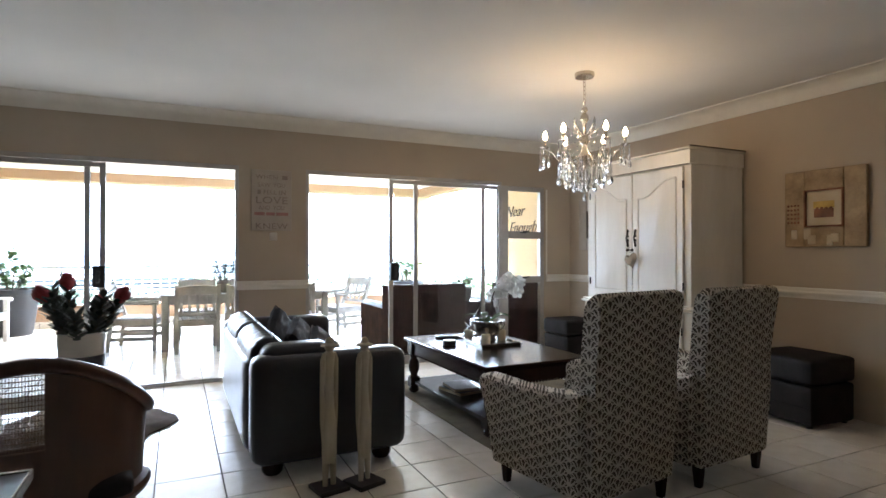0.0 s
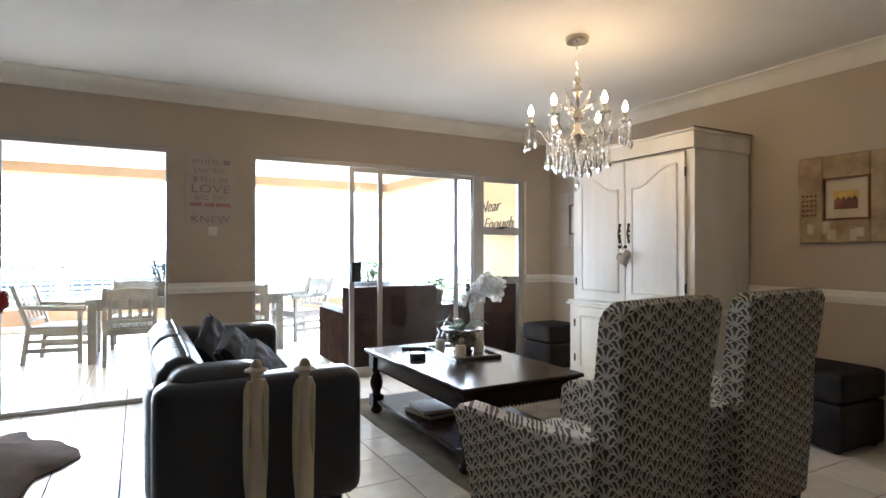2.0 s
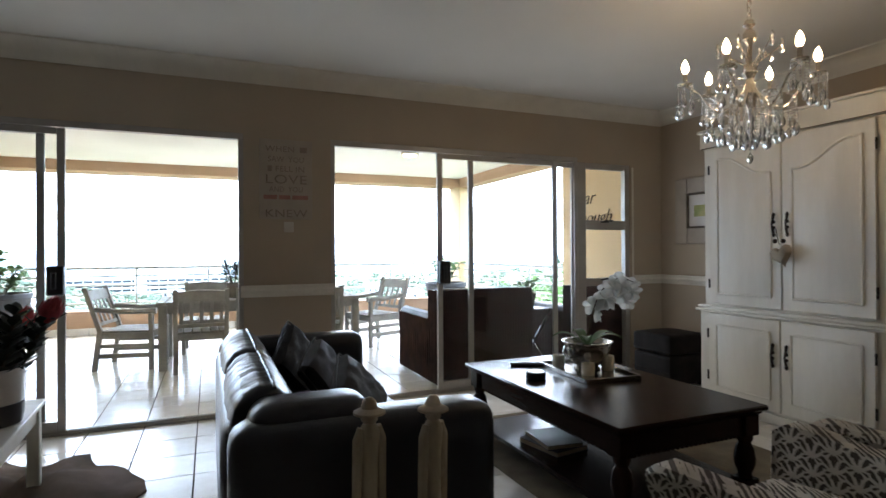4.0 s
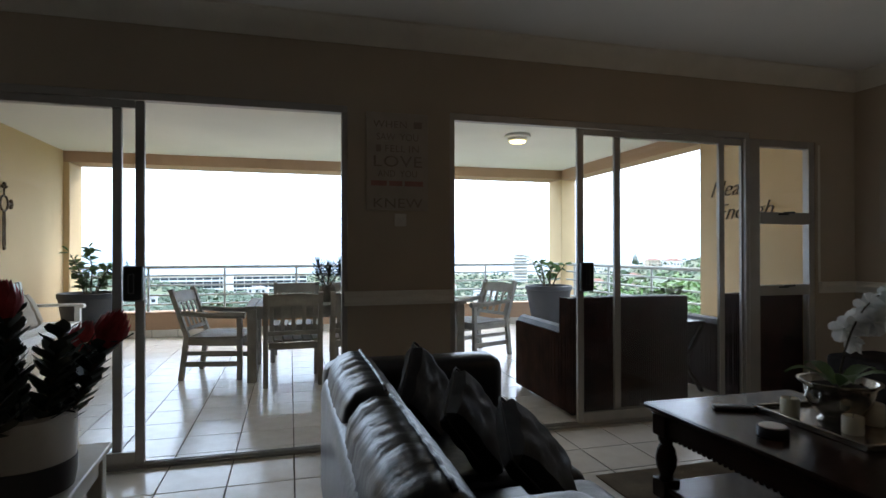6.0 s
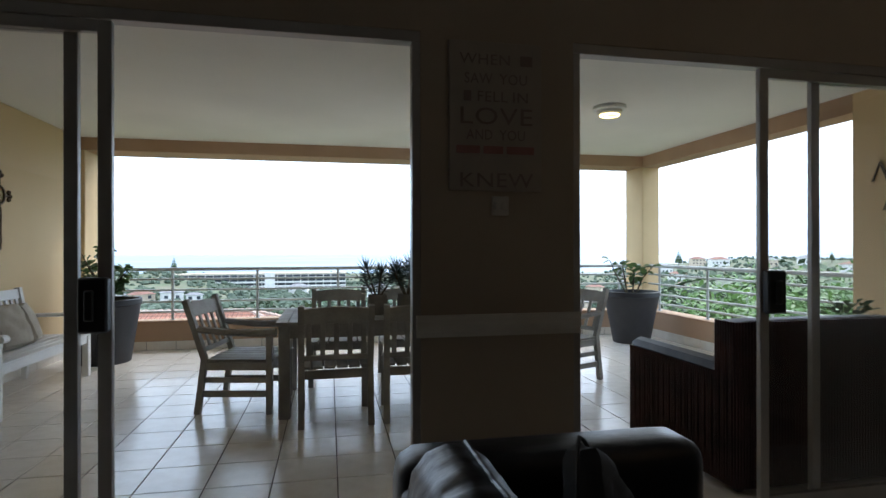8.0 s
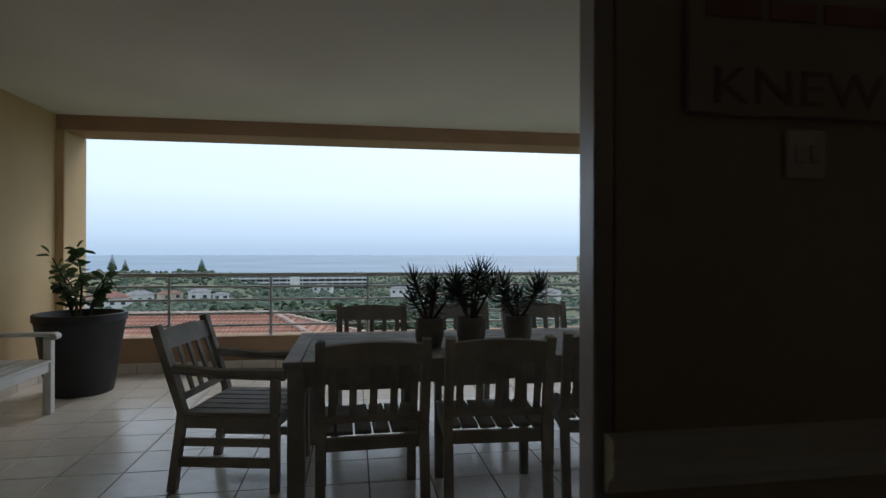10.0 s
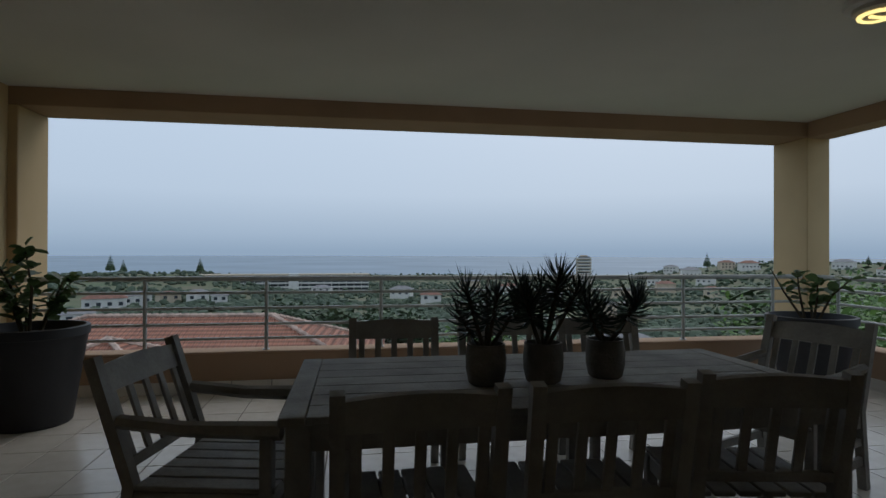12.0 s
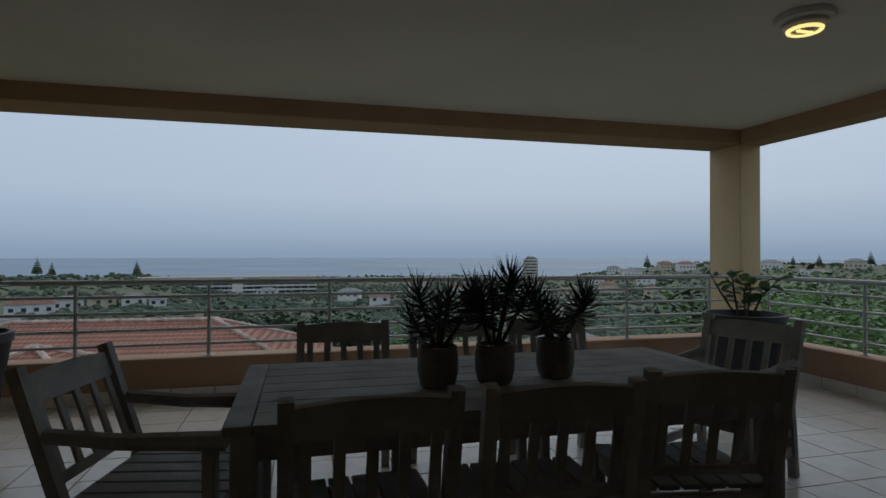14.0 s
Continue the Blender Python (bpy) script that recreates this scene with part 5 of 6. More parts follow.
def wall_sign():
    s = thing("wall_sign", "beige board with large printed words on the pier wall", "sign", pose(0.845, YF - 0.001, 0))
    part("board", Geo().box(-0.2, 0.2, -0.014, 0, 1.495, 2.115, 0.003), SIGN_BOARD, s)
    for body, size, wide, z in (("WHEN I", 0.062, 0.32, 2.02), ("SAW YOU", 0.062, 0.28, 1.94), ("I FELL IN", 0.062, 0.28, 1.866), ("LOVE", 0.10, 0.33, 1.772), ("AND YOU", 0.06, 0.26, 1.708), ("KNEW", 0.085, 0.335, 1.512)):
        x = -wide / 2
        for word in body.split():
            w = wide * len(word) / (len(body) - 0.4 * body.count(" "))
            part("word", letters(word, size, 0.002, 1.05, 0.0, w * 0.94), SIGN_INK, s, "", pose(x + w / 2, -0.0155, z, 90, 0, 0))
            x += w + wide * 0.6 / (len(body) - 0.4 * body.count(" "))
    for a, b in ((-0.17, -0.07), (-0.055, 0.03), (0.045, 0.165)):
        part("faded_word", Geo().box(a, b, -0.0175, -0.0145, 1.650, 1.682, 0.001), SIGN_RED, s)
    w = thing("light_switch", "white plastic light switch below the sign", "light switch", pose(0.865, YF - 0.001, 1.435))
    part("plate", Geo().box(-0.037, 0.037, -0.008, 0, -0.04, 0.04, 0.003), CERAMIC, w)
    for x in (-0.014, 0.014):
        part("rocker", Geo().box(x - 0.009, x + 0.009, -0.012, -0.008, -0.015, 0.015, 0.002), CERAMIC, w)


def chandelier():
    """Hangs at (2.81, 3.44); six candle arms, strings and drops of crystal."""
    c = thing("chandelier", "six-armed nickel chandelier with crystal drops and lit candle bulbs", "chandelier", pose(2.81, 3.44, 0))
    part("ceiling_rose", Geo().lathe([(0.074, ZC), (0.077, ZC - 0.012), (0.07, ZC - 0.035), (0.02, ZC - 0.044)], 22), NICKEL, c)
    g = Geo()
    for k in range(7):
        z = ZC - 0.055 - 0.032 * k
        ring = [(0.011 * math.cos(a) if k % 2 else 0, 0 if k % 2 else 0.011 * math.cos(a), z + 0.02 * math.sin(a)) for a in [2 * math.pi * i / 10 for i in range(11)]]
        g.tube(ring, 0.0028, 5)
    part("chain", g, NICKEL, c, "", None, False)
    prof = [(0.004, 2.40), (0.02, 2.395), (0.028, 2.37), (0.012, 2.355), (0.03, 2.33), (0.034, 2.30), (0.014, 2.27), (0.012, 2.18), (0.03, 2.16), (0.036, 2.13), (0.016, 2.10), (0.028, 2.05), (0.045, 2.02), (0.03, 1.98), (0.012, 1.95), (0.006, 1.91)]
    part("stem", Geo().lathe(prof[::-1], 18), NICKEL, c)
    drops = Geo()

    def drop(p, s=1.3):
        drops.lathe([(0.001, 0.0), (0.009 * s, -0.016 * s), (0.0115 * s, -0.028 * s), (0.008 * s, -0.04 * s), (0.001, -0.046 * s)], 6, Matrix.Translation(p))

    def string(p, count):
        for i in range(count):
            drops.ball(0.0062, Matrix.Translation(Vector(p) - Vector((0, 0, 0.008 + 0.0145 * i))), 4)
        drop(Vector(p) - Vector((0, 0, 0.006 + 0.0145 * count)))

    for k in range(6):
        a = 2 * math.pi * k / 6 + 0.35
        u = Vector((math.cos(a), math.sin(a), 0))
        pts = []
        for i in range(13):
            f = i / 12
            pts.append(u * (0.03 + 0.27 * f) + Vector((0, 0, 2.04 - 0.10 * math.sin(math.pi * min(1, f * 1.35)) + 0.05 * max(0, f - 0.72) / 0.28)))
        ar = part("arm", Geo().tube(pts, [0.007 - 0.0002 * i for i in range(13)], 7), NICKEL, c)
        e = pts[-1]
        part("drip_pan", Geo().lathe([(0.008, -0.004), (0.036, 0.006), (0.038, 0.011), (0.012, 0.008)], 14, Matrix.Translation(e)), NICKEL, ar)
        part("candle_sleeve", Geo().lathe([(0.0115, 0.006), (0.0115, 0.062), (0.009, 0.066)], 10, Matrix.Translation(e)), NICKEL, ar)
        part("bulb", Geo().lathe([(0.008, 0.066), (0.0165, 0.084), (0.0175, 0.097), (0.0115, 0.118), (0.002, 0.138)], 8, Matrix.Translation(e)), FLAME, ar, "glowing candle bulb")
        for q in range(5):
            b = 2 * math.pi * q / 5
            string(e + Vector((0.036 * math.cos(b), 0.036 * math.sin(b), 0.004)), 4 + (q + k) % 5)
        # upper tier of thin curls
        pts = [u * (0.02 + 0.13 * math.sin(1.9 * f)) + Vector((0, 0, 2.17 + 0.17 * f - 0.05 * f * f)) for f in [i / 9 for i in range(10)]]
        part("curl", Geo().tube(pts, 0.0042, 6), NICKEL, c)
        for i in (3, 6, 9):
            drop(pts[i] - Vector((0, 0, 0.004)), 0.9)
        for i in range(9):
            f = i / 8
            p = (u * 0.30 * (1 - f) + u * 0.04 * f) + Vector((0, 0, 2.05 + 0.13 * f - 0.10 * math.sin(math.pi * f)))
            drops.ball(0.006, Matrix.Translation(p), 4)
        for r, n in ((0.08, 10), (0.14, 8), (0.20, 6)):
            for s in (-0.34, 0.0, 0.34):
                v = Vector((math.cos(a + s), math.sin(a + s), 0))
                string(v * r + Vector((0, 0, 1.98)), n + k % 3)
    string((0, 0, 1.91), 12)
    for k in range(4):
        b = k * 1.57
        string((0.03 * math.cos(b), 0.03 * math.sin(b), 1.95), 10)
    tagged(part("crystal_beading", drops, CRYSTAL, c, "clear cut-crystal beads and drops", None, False), kind="stuff")


def cane_chair():
    """A tub chair seen from behind; the back curves round."""
    c = thing("tub_chair", "red-brown wooden tub chair with a woven cane back", "chair", pose(-0.495, 2.57, 0, 0, 0, 6))
    R, n = 0.36, 28
    a0, a1 = radians(180 + 2), radians(360 - 2)
    ang = [a0 + (a1 - a0) * i / n for i in range(n + 1)]

    def top(a):
        f = abs(math.sin(a))
        return 0.66 + 0.25 * f ** 1.5

    part("top_rail", Geo().tube([(R * math.cos(a), R * 0.92 * math.sin(a), top(a)) for a in ang], 0.026, 10), RED_WOOD, c)
    part("seat_rail", Geo().tube([(R * 0.95 * math.cos(a), R * 0.9 * math.sin(a), 0.385) for a in ang], 0.03, 8).box(-0.33, 0.33, 0.0, 0.03, 0.36, 0.41, 0.004), RED_WOOD, c)
    vs = []
    for a in ang:
        for z, r in ((0.40, 0.95), (0.52, 0.965), (0.64, 0.98), (top(a) - 0.015, 1.0)):
            vs.append((R * r * math.cos(a), R * r * 0.92 * math.sin(a), z))
    m = len(vs)
    vs += [(x * 0.965, y * 0.965, z) for x, y, z in vs]
    fs = []
    for i in range(n):
        if 5 <= i < 15:
            rows = (0, 1)
        else:
            rows = (0, 1, 2)
        for j in rows:
            q = (i * 4 + j, i * 4 + j + 1, i * 4 + j + 5, i * 4 + j + 4)
            fs += [q, tuple(k + m for k in q[::-1])]
    part("back_panel", Geo().add(vs, fs), RED_WOOD, c, "", None, False)
    g = Geo()
    b0, b1 = ang[5], ang[15]
    for k in range(46):
        a = b0 + (b1 - b0) * k / 45
        p = [(R * r * math.cos(a), R * r * 0.92 * math.sin(a), z) for r, z in ((0.975, 0.625), (0.99, top(a) - 0.01))]
        g.tube(p, 0.0019, 4)
    for k in range(17):
        z = 0.63 + k * 0.0165
        g.tube([(R * 0.985 * math.cos(b0 + (b1 - b0) * i / 12), R * 0.985 * 0.92 * math.sin(b0 + (b1 - b0) * i / 12), min(z, top(b0 + (b1 - b0) * i / 12) - 0.012)) for i in range(13)], 0.0019, 4)
    part("cane_weave", g, CANE, c, "", None, False)
    part("seat", soft_box(Geo(), -0.30, 0.30, -0.28, 0.03, 0.40, 0.47, 0.03, 5, puff=0.02), HESSIAN, c)
    for x, y, k in ((-0.29, 0.0, -1), (0.29, 0.0, 1), (-0.22, -0.24, -1), (0.22, -0.24, 1)):
        part("leg", Geo().tube([(x, y, 0.40), (x * 1.02, y * 1.02, 0.22), (x * 1.12, y * 1.18, 0.0)], [0.027, 0.022, 0.016], 8), RED_WOOD, c)


def side_table():
    t = thing("side_table", "dark table with a thin metal edge", "table", pose(-0.835, 1.43, 0))
    part("tabletop", Geo().box(-0.46, 0.46, -0.36, 0.36, 0.695, 0.715, 0.003), CERAMIC_DARK, t)
    g = Geo()
    for s in (-1, 1):
        g.box(s * 0.46, s * 0.468, -0.368, 0.368, 0.69, 0.72, 0.002).box(-0.46, 0.46, s * 0.36, s * 0.368, 0.69, 0.72, 0.002)
    part("metal_edge", g, NICKEL, t)
    for x in (-0.43, 0.43):
        for y in (-0.33, 0.33):
            part("leg", Geo().box(x - 0.02, x + 0.02, y - 0.02, y + 0.02, 0, 0.695, 0.003), CERAMIC_DARK, t)


def slat_table():
    t = thing("slatted_table", "low white-painted slatted wooden table", "table", pose(-0.80, 4.28, 0, 0, 0, 3))
    for i in range(6):
        x = -0.35 + i * 0.119
        part("slat", Geo().box(x, x + 0.105, -0.56, 0.56, 0.475, 0.50, 0.005), WHITE_WOOD, t)
    part("apron", Geo().box(-0.31, 0.31, -0.51, -0.485, 0.40, 0.475, 0.003).box(-0.31, 0.31, 0.485, 0.51, 0.40, 0.475, 0.003).box(-0.325, -0.30, -0.485, 0.485, 0.40, 0.475, 0.003).box(0.30, 0.325, -0.485, 0.485, 0.40, 0.475, 0.003), WHITE_WOOD, t)
    for x in (-0.31, 0.31):
        for y in (-0.5, 0.5):
            part("leg", Geo().box(x - 0.027, x + 0.027, y - 0.027, y + 0.027, 0, 0.475, 0.004), WHITE_WOOD, t)


def protea_vase():
    rng = random.Random(9)
    v = thing("vase_of_proteas", "white and charcoal vase of dark-leaved red proteas", "vase", pose(-0.60, 4.42, 0.501))
    jar = part("jar", Geo().lathe([(0.12, 0.095), (0.135, 0.097), (0.14, 0.2), (0.138, 0.235), (0.128, 0.245), (0.118, 0.235), (0.115, 0.2)], 28), CERAMIC, v)
    part("dark_band", Geo().lathe([(0.11, 0), (0.13, 0.006), (0.137, 0.05), (0.138, 0.095), (0.12, 0.096)], 28), CERAMIC_DARK, jar, "charcoal glazed lower half")
    heads = []
    for k in range(11):
        a = k * 2.4 + 0.4
        lean = rng.uniform(0.08, 0.27)
        h = rng.uniform(0.36, 0.54)
        heads.append((a, lean, h, k))
    heads[0] = (0.10, 0.21, 0.43, 0)
    heads[1] = (3.3, 0.20, 0.45, 1)
    heads[2] = (2.3, 0.14, 0.52, 2)
    for a, lean, h, k in heads:
        u = Vector((math.cos(a), math.sin(a), 0))
        pts = [u * 0.05 + Vector((0, 0, 0.10)), u * (0.05 + lean * 0.4) + Vector((0, 0, h * 0.6)), u * lean + Vector((0, 0, h))]
        st = part("stem", Geo().tube(pts, 0.007, 6), STEM, v)
        g = Geo()
        for i in range(30):
            f = 0.28 + 0.72 * i / 30
            p = pts[0].lerp(pts[1], f * 2) if f < 0.5 else pts[1].lerp(pts[2], f * 2 - 1)
            b = i * 2.4
            o = (Vector((math.cos(b), math.sin(b), 0.9)) + u * 0.4).normalized()
            s = o.cross(Vector((0, 0, 1))).normalized()
            ln = rng.uniform(0.07, 0.11)
            w = 0.024
            q, e = p + o * ln * 0.45 + Vector((0, 0, 0.004)), p + o * ln * 0.8
            g.add([p, q + s * w, e + s * w * 0.8, p + o * ln, e - s * w * 0.8, q - s * w], [(0, 1, 2, 3), (0, 3, 4, 5)])
        part("leaves", g, PROTEA_LEAF, st, "", None, False)
        if k < 4:
            g = Geo()
            d = (pts[2] - pts[1]).normalized()
            m = Matrix.Translation(pts[2]) @ d.to_track_quat("Z", "Y").to_matrix().to_4x4()
            for r, ln, cnt, open_ in ((0.040, 0.095, 14, 0.024), (0.033, 0.115, 13, 0.014), (0.024, 0.125, 11, 0.006), (0.014, 0.13, 8, 0.002)):
                for i in range(cnt):
                    b = 2 * math.pi * i / cnt + r * 40
                    o, s = Vector((math.cos(b), math.sin(b), 0)), Vector((-math.sin(b), math.cos(b), 0))
                    p0, p1, p2 = o * r * 0.5, o * (r + 0.008) + Vector((0, 0, ln * 0.5)), o * (r * 0.6 + open_) + Vector((0, 0, ln))
                    g.add([p0 - s * 0.008, p0 + s * 0.008, p1 + s * 0.013, p2, p1 - s * 0.013], [(0, 1, 2, 4), (4, 2, 3)], m)
            tagged(part("bloom", g, PROTEA, st, "", None, False), "dark red protea head of pointed bracts", kind="stuff")
    g = Geo()
    for k in range(10):
        a = k * 2.1
        u = Vector((math.cos(a), math.sin(a), 0))
        e = u * rng.uniform(0.2, 0.34) + Vector((0, 0, rng.uniform(0.40, 0.62)))
        pts = [u * 0.04 + Vector((0, 0, 0.2)), u * 0.12 + Vector((0, 0, 0.36)), e]
        g.tube(pts, 0.0025, 5)
        for i in range(7):
            p = pts[1].lerp(e, i / 6)
            s = Vector((rng.gauss(0, 1), rng.gauss(0, 1), rng.gauss(0, 0.6))).normalized()
            w = s.cross(Vector((0.3, 0.2, 1))).normalized()
            g.add([p, p + s * 0.02 + w * 0.010, p + s * 0.045, p + s * 0.02 - w * 0.010], [(0, 1, 2, 3)])
    tagged(part("filler_foliage", g, PROTEA_LEAF, v, "", None, False), kind="stuff")


def floor_coverings():
    g = Geo()
    n = 36
    x0, x1, y0, y1 = 1.80, 3.45, 3.12, 5.16
    vs, fs = [], []
    for i in range(n + 1):
        for j in range(n + 1):
            x, y = x0 + (x1 - x0) * i / n, y0 + (y1 - y0) * j / n
            e = 0.012 * noise.noise(Vector((x * 3, y * 3, 0)))
            x += e if i in (0, n) else 0
            y += e if j in (0, n) else 0
            vs.append((x, y, 0.006 + 0.002 * noise.noise(Vector((x * 9, y * 9, 2)))))
    m = len(vs)
    vs += [(x, y, 0.0005) for x, y, z in vs]
    for i in range(n):
        for j in range(n):
            a = i * (n + 1) + j
            fs.append((a, a + n + 1, a + n + 2, a + 1))
            if i == 0:
                fs.append((a + 1, a + 1 + m, a + m, a))
            if i == n - 1:
                fs.append((a + n + 1, a + n + 1 + m, a + n + 2 + m, a + n + 2))
            if j == 0:
                fs.append((a, a + m, a + n + 1 + m, a + n + 1))
            if j == n - 1:
                fs.append((a + n + 2, a + n + 2 + m, a + 1 + m, a + 1))
    solid("rug", g.add(vs, fs), RUG, "flat olive-brown woven rug under the coffee table", "rug", fix=False)
    # a crumpled hide that lies partly folded on the tiles
    rng = random.Random(3)
    rings, n = 12, 48
    vs, fs = [(-0.66, 4.55, 0.09)], []
    for k in range(1, rings + 1):
        f = k / rings
        for i in range(n):
            a = 2 * math.pi * i / n
            r = 1 + 0.16 * math.sin(3 * a + 0.5) + 0.10 * math.sin(7 * a) + 0.05 * math.sin(13 * a)
            x, y = -0.66 + 0.52 * r * f * math.cos(a), 4.55 + 0.98 * r * f * math.sin(a)
            z = 0.012 + (0.14 * (1 - f ** 2)) * (0.5 + 0.5 * noise.noise(Vector((x * 4, y * 4, 1)))) + 0.05 * abs(noise.noise(Vector((x * 8, y * 6, 4)))) * (1 - f ** 4)
            vs.append((x, y, z))
    fs += [(0, 1 + i, 1 + (i + 1) % n) for i in range(n)]
    for k in range(rings - 1):
        fs += [(1 + k * n + i, 1 + k * n + n + i, 1 + k * n + n + (i + 1) % n, 1 + k * n + (i + 1) % n) for i in range(n)]
    m = len(vs)
    vs += [(x, y, max(0.001, z - 0.01)) for x, y, z in vs]
    fs += [tuple(q + m for q in f[::-1]) for f in fs]
    e = 1 + (rings - 1) * n
    fs += [(e + i, e + i + m, e + (i + 1) % n + m, e + (i + 1) % n) for i in range(n)]
    solid("hide_rug", Geo().add(vs, fs), HIDE, "brown animal hide lying crumpled on the tiles", "rug", fix=False)


sofa()
scatter_cushion(pose(0.76, 4.84, 0.60) @ pose(0, 0, 0, 0, 0, -40) @ pose(0, 0, 0, 0, 76, 0) @ pose(0, 0, 0, 0, 0, 43), "charcoal scatter cushion leaning upright on the sofa")
scatter_cushion(pose(0.87, 4.47, 0.575) @ pose(0, 0, 0, 0, 0, -35) @ pose(0, 0, 0, 0, 60, 0) @ pose(0, 0, 0, 0, 0, 22), "charcoal scatter cushion leaning on the sofa back")
scatter_cushion(pose(0.97, 4.13, 0.55) @ pose(0, 0, 0, 0, 0, -30) @ pose(0, 0, 0, 0, 52, 0) @ pose(0, 0, 0, 0, 0, 24), "charcoal scatter cushion slumped on the sofa seat")
carved_figure(0.712, 3.01, 12, 0.82)
carved_figure(0.905, 3.00, 20, 0.81)
armchair()
floor_coverings()
coffee_table()
orchid()
cupboard()
ottoman(pose(4.28, 5.46, 0), 0.46, 0.46, 0.47, "dark brown cube ottoman beside the cupboard")
ottoman(pose(4.31, 2.73, 0, 0, 0, -4), 0.48, 0.52, 0.50, "dark brown leatherette box seat against the wall", "box_seat")
pictures()
wall_sign()
chandelier()
cane_chair()
side_table()
slat_table()
protea_vase()


# ---- terrace ----
def teak_chair(m, arms, label, group):
    """Faces +y, back to -y. Slatted back with an arched top rail."""
    c = thing("garden_chair", label, "chair", m, group)
    w, d, sz, top = (0.29, 0.27, 0.42, 0.88) if arms else (0.268, 0.24, 0.42, 0.87)
    rake = 0.15 if arms else 0.085
    for s in (-1, 1):
        x = s * (w - 0.024)
        part("back_leg", Geo().tube([(x, -d - 0.035, 0), (x, -d + 0.02, sz), (x, -d - rake + 0.02, top - 0.008)], 0.031, 4, None), TEAK, c)
        part("front_leg", Geo().box(x - 0.023, x + 0.023, d - 0.046, d, 0, 0.60 if arms else sz - 0.02, 0.004), TEAK, c)
        part("side_rail", Geo().box(x - 0.013, x + 0.013, -d + 0.03, d - 0.046, sz - 0.085, sz - 0.022, 0.003), TEAK, c)
        if arms:
            part("side_stretcher", Geo().box(x - 0.012, x + 0.012, -d, d - 0.046, 0.13, 0.18, 0.003), TEAK, c)
            part("side_stretcher", Geo().box(x - 0.012, x + 0.012, -d, d - 0.046, 0.24, 0.28, 0.003), TEAK, c)
            part("armrest", Geo().tube([(x, -d - 0.03, 0.645), (x, -0.05, 0.622), (x, d + 0.03, 0.622)], [0.026, 0.028, 0.034], 6), TEAK, c)
    part("front_rail", Geo().box(-w + 0.03, w - 0.03, d - 0.036, d - 0.012, sz - 0.085, sz - 0.022, 0.003), TEAK, c)
    part("rear_rail", Geo().box(-w + 0.05, w - 0.05, -d + 0.005, -d + 0.03, sz - 0.085, sz - 0.022, 0.003), TEAK, c)
    n = 6
    for i in range(n):
        x0 = -w + 0.005 + i * (2 * w - 0.01) / n
        part("seat_slat", Geo().box(x0 + 0.005, x0 + (2 * w - 0.01) / n - 0.005, -d + 0.035, d + 0.01, sz - 0.02, sz, 0.004), TEAK, c)
    # back: top rail with a gentle arch, low rail, five slats
    lean = math.degrees(math.atan2(rake, top - 0.03 - sz))
    mb = pose(0, -d + 0.02, sz, lean, 0, 0)
    H = top - sz
    arch = [(-w + 0.045, H - 0.122), (w - 0.045, H - 0.122)] + [(w - 0.045 - (2 * w - 0.09) * i / 12, H - 0.022 + 0.016 * math.sin(math.pi * i / 12)) for i in range(13)]
    part("top_rail", Geo().prism(arch, 0.024, mb @ Matrix.Translation((0, -0.012, 0))), TEAK, c)
    part("low_rail", Geo().box(-w + 0.045, w - 0.045, -0.011, 0.011, 0.05, 0.088, 0.003, mb), TEAK, c)
    k = 5
    span = 2 * w - 0.13
    for i in range(k):
        x = -span / 2 + span * i / (k - 1) * 0.94 + span * 0.03
        part("back_slat", Geo().box(x - 0.0175, x + 0.0175, -0.007, 0.007, 0.088, H - 0.122, 0.002, mb), TEAK, c)
    return c


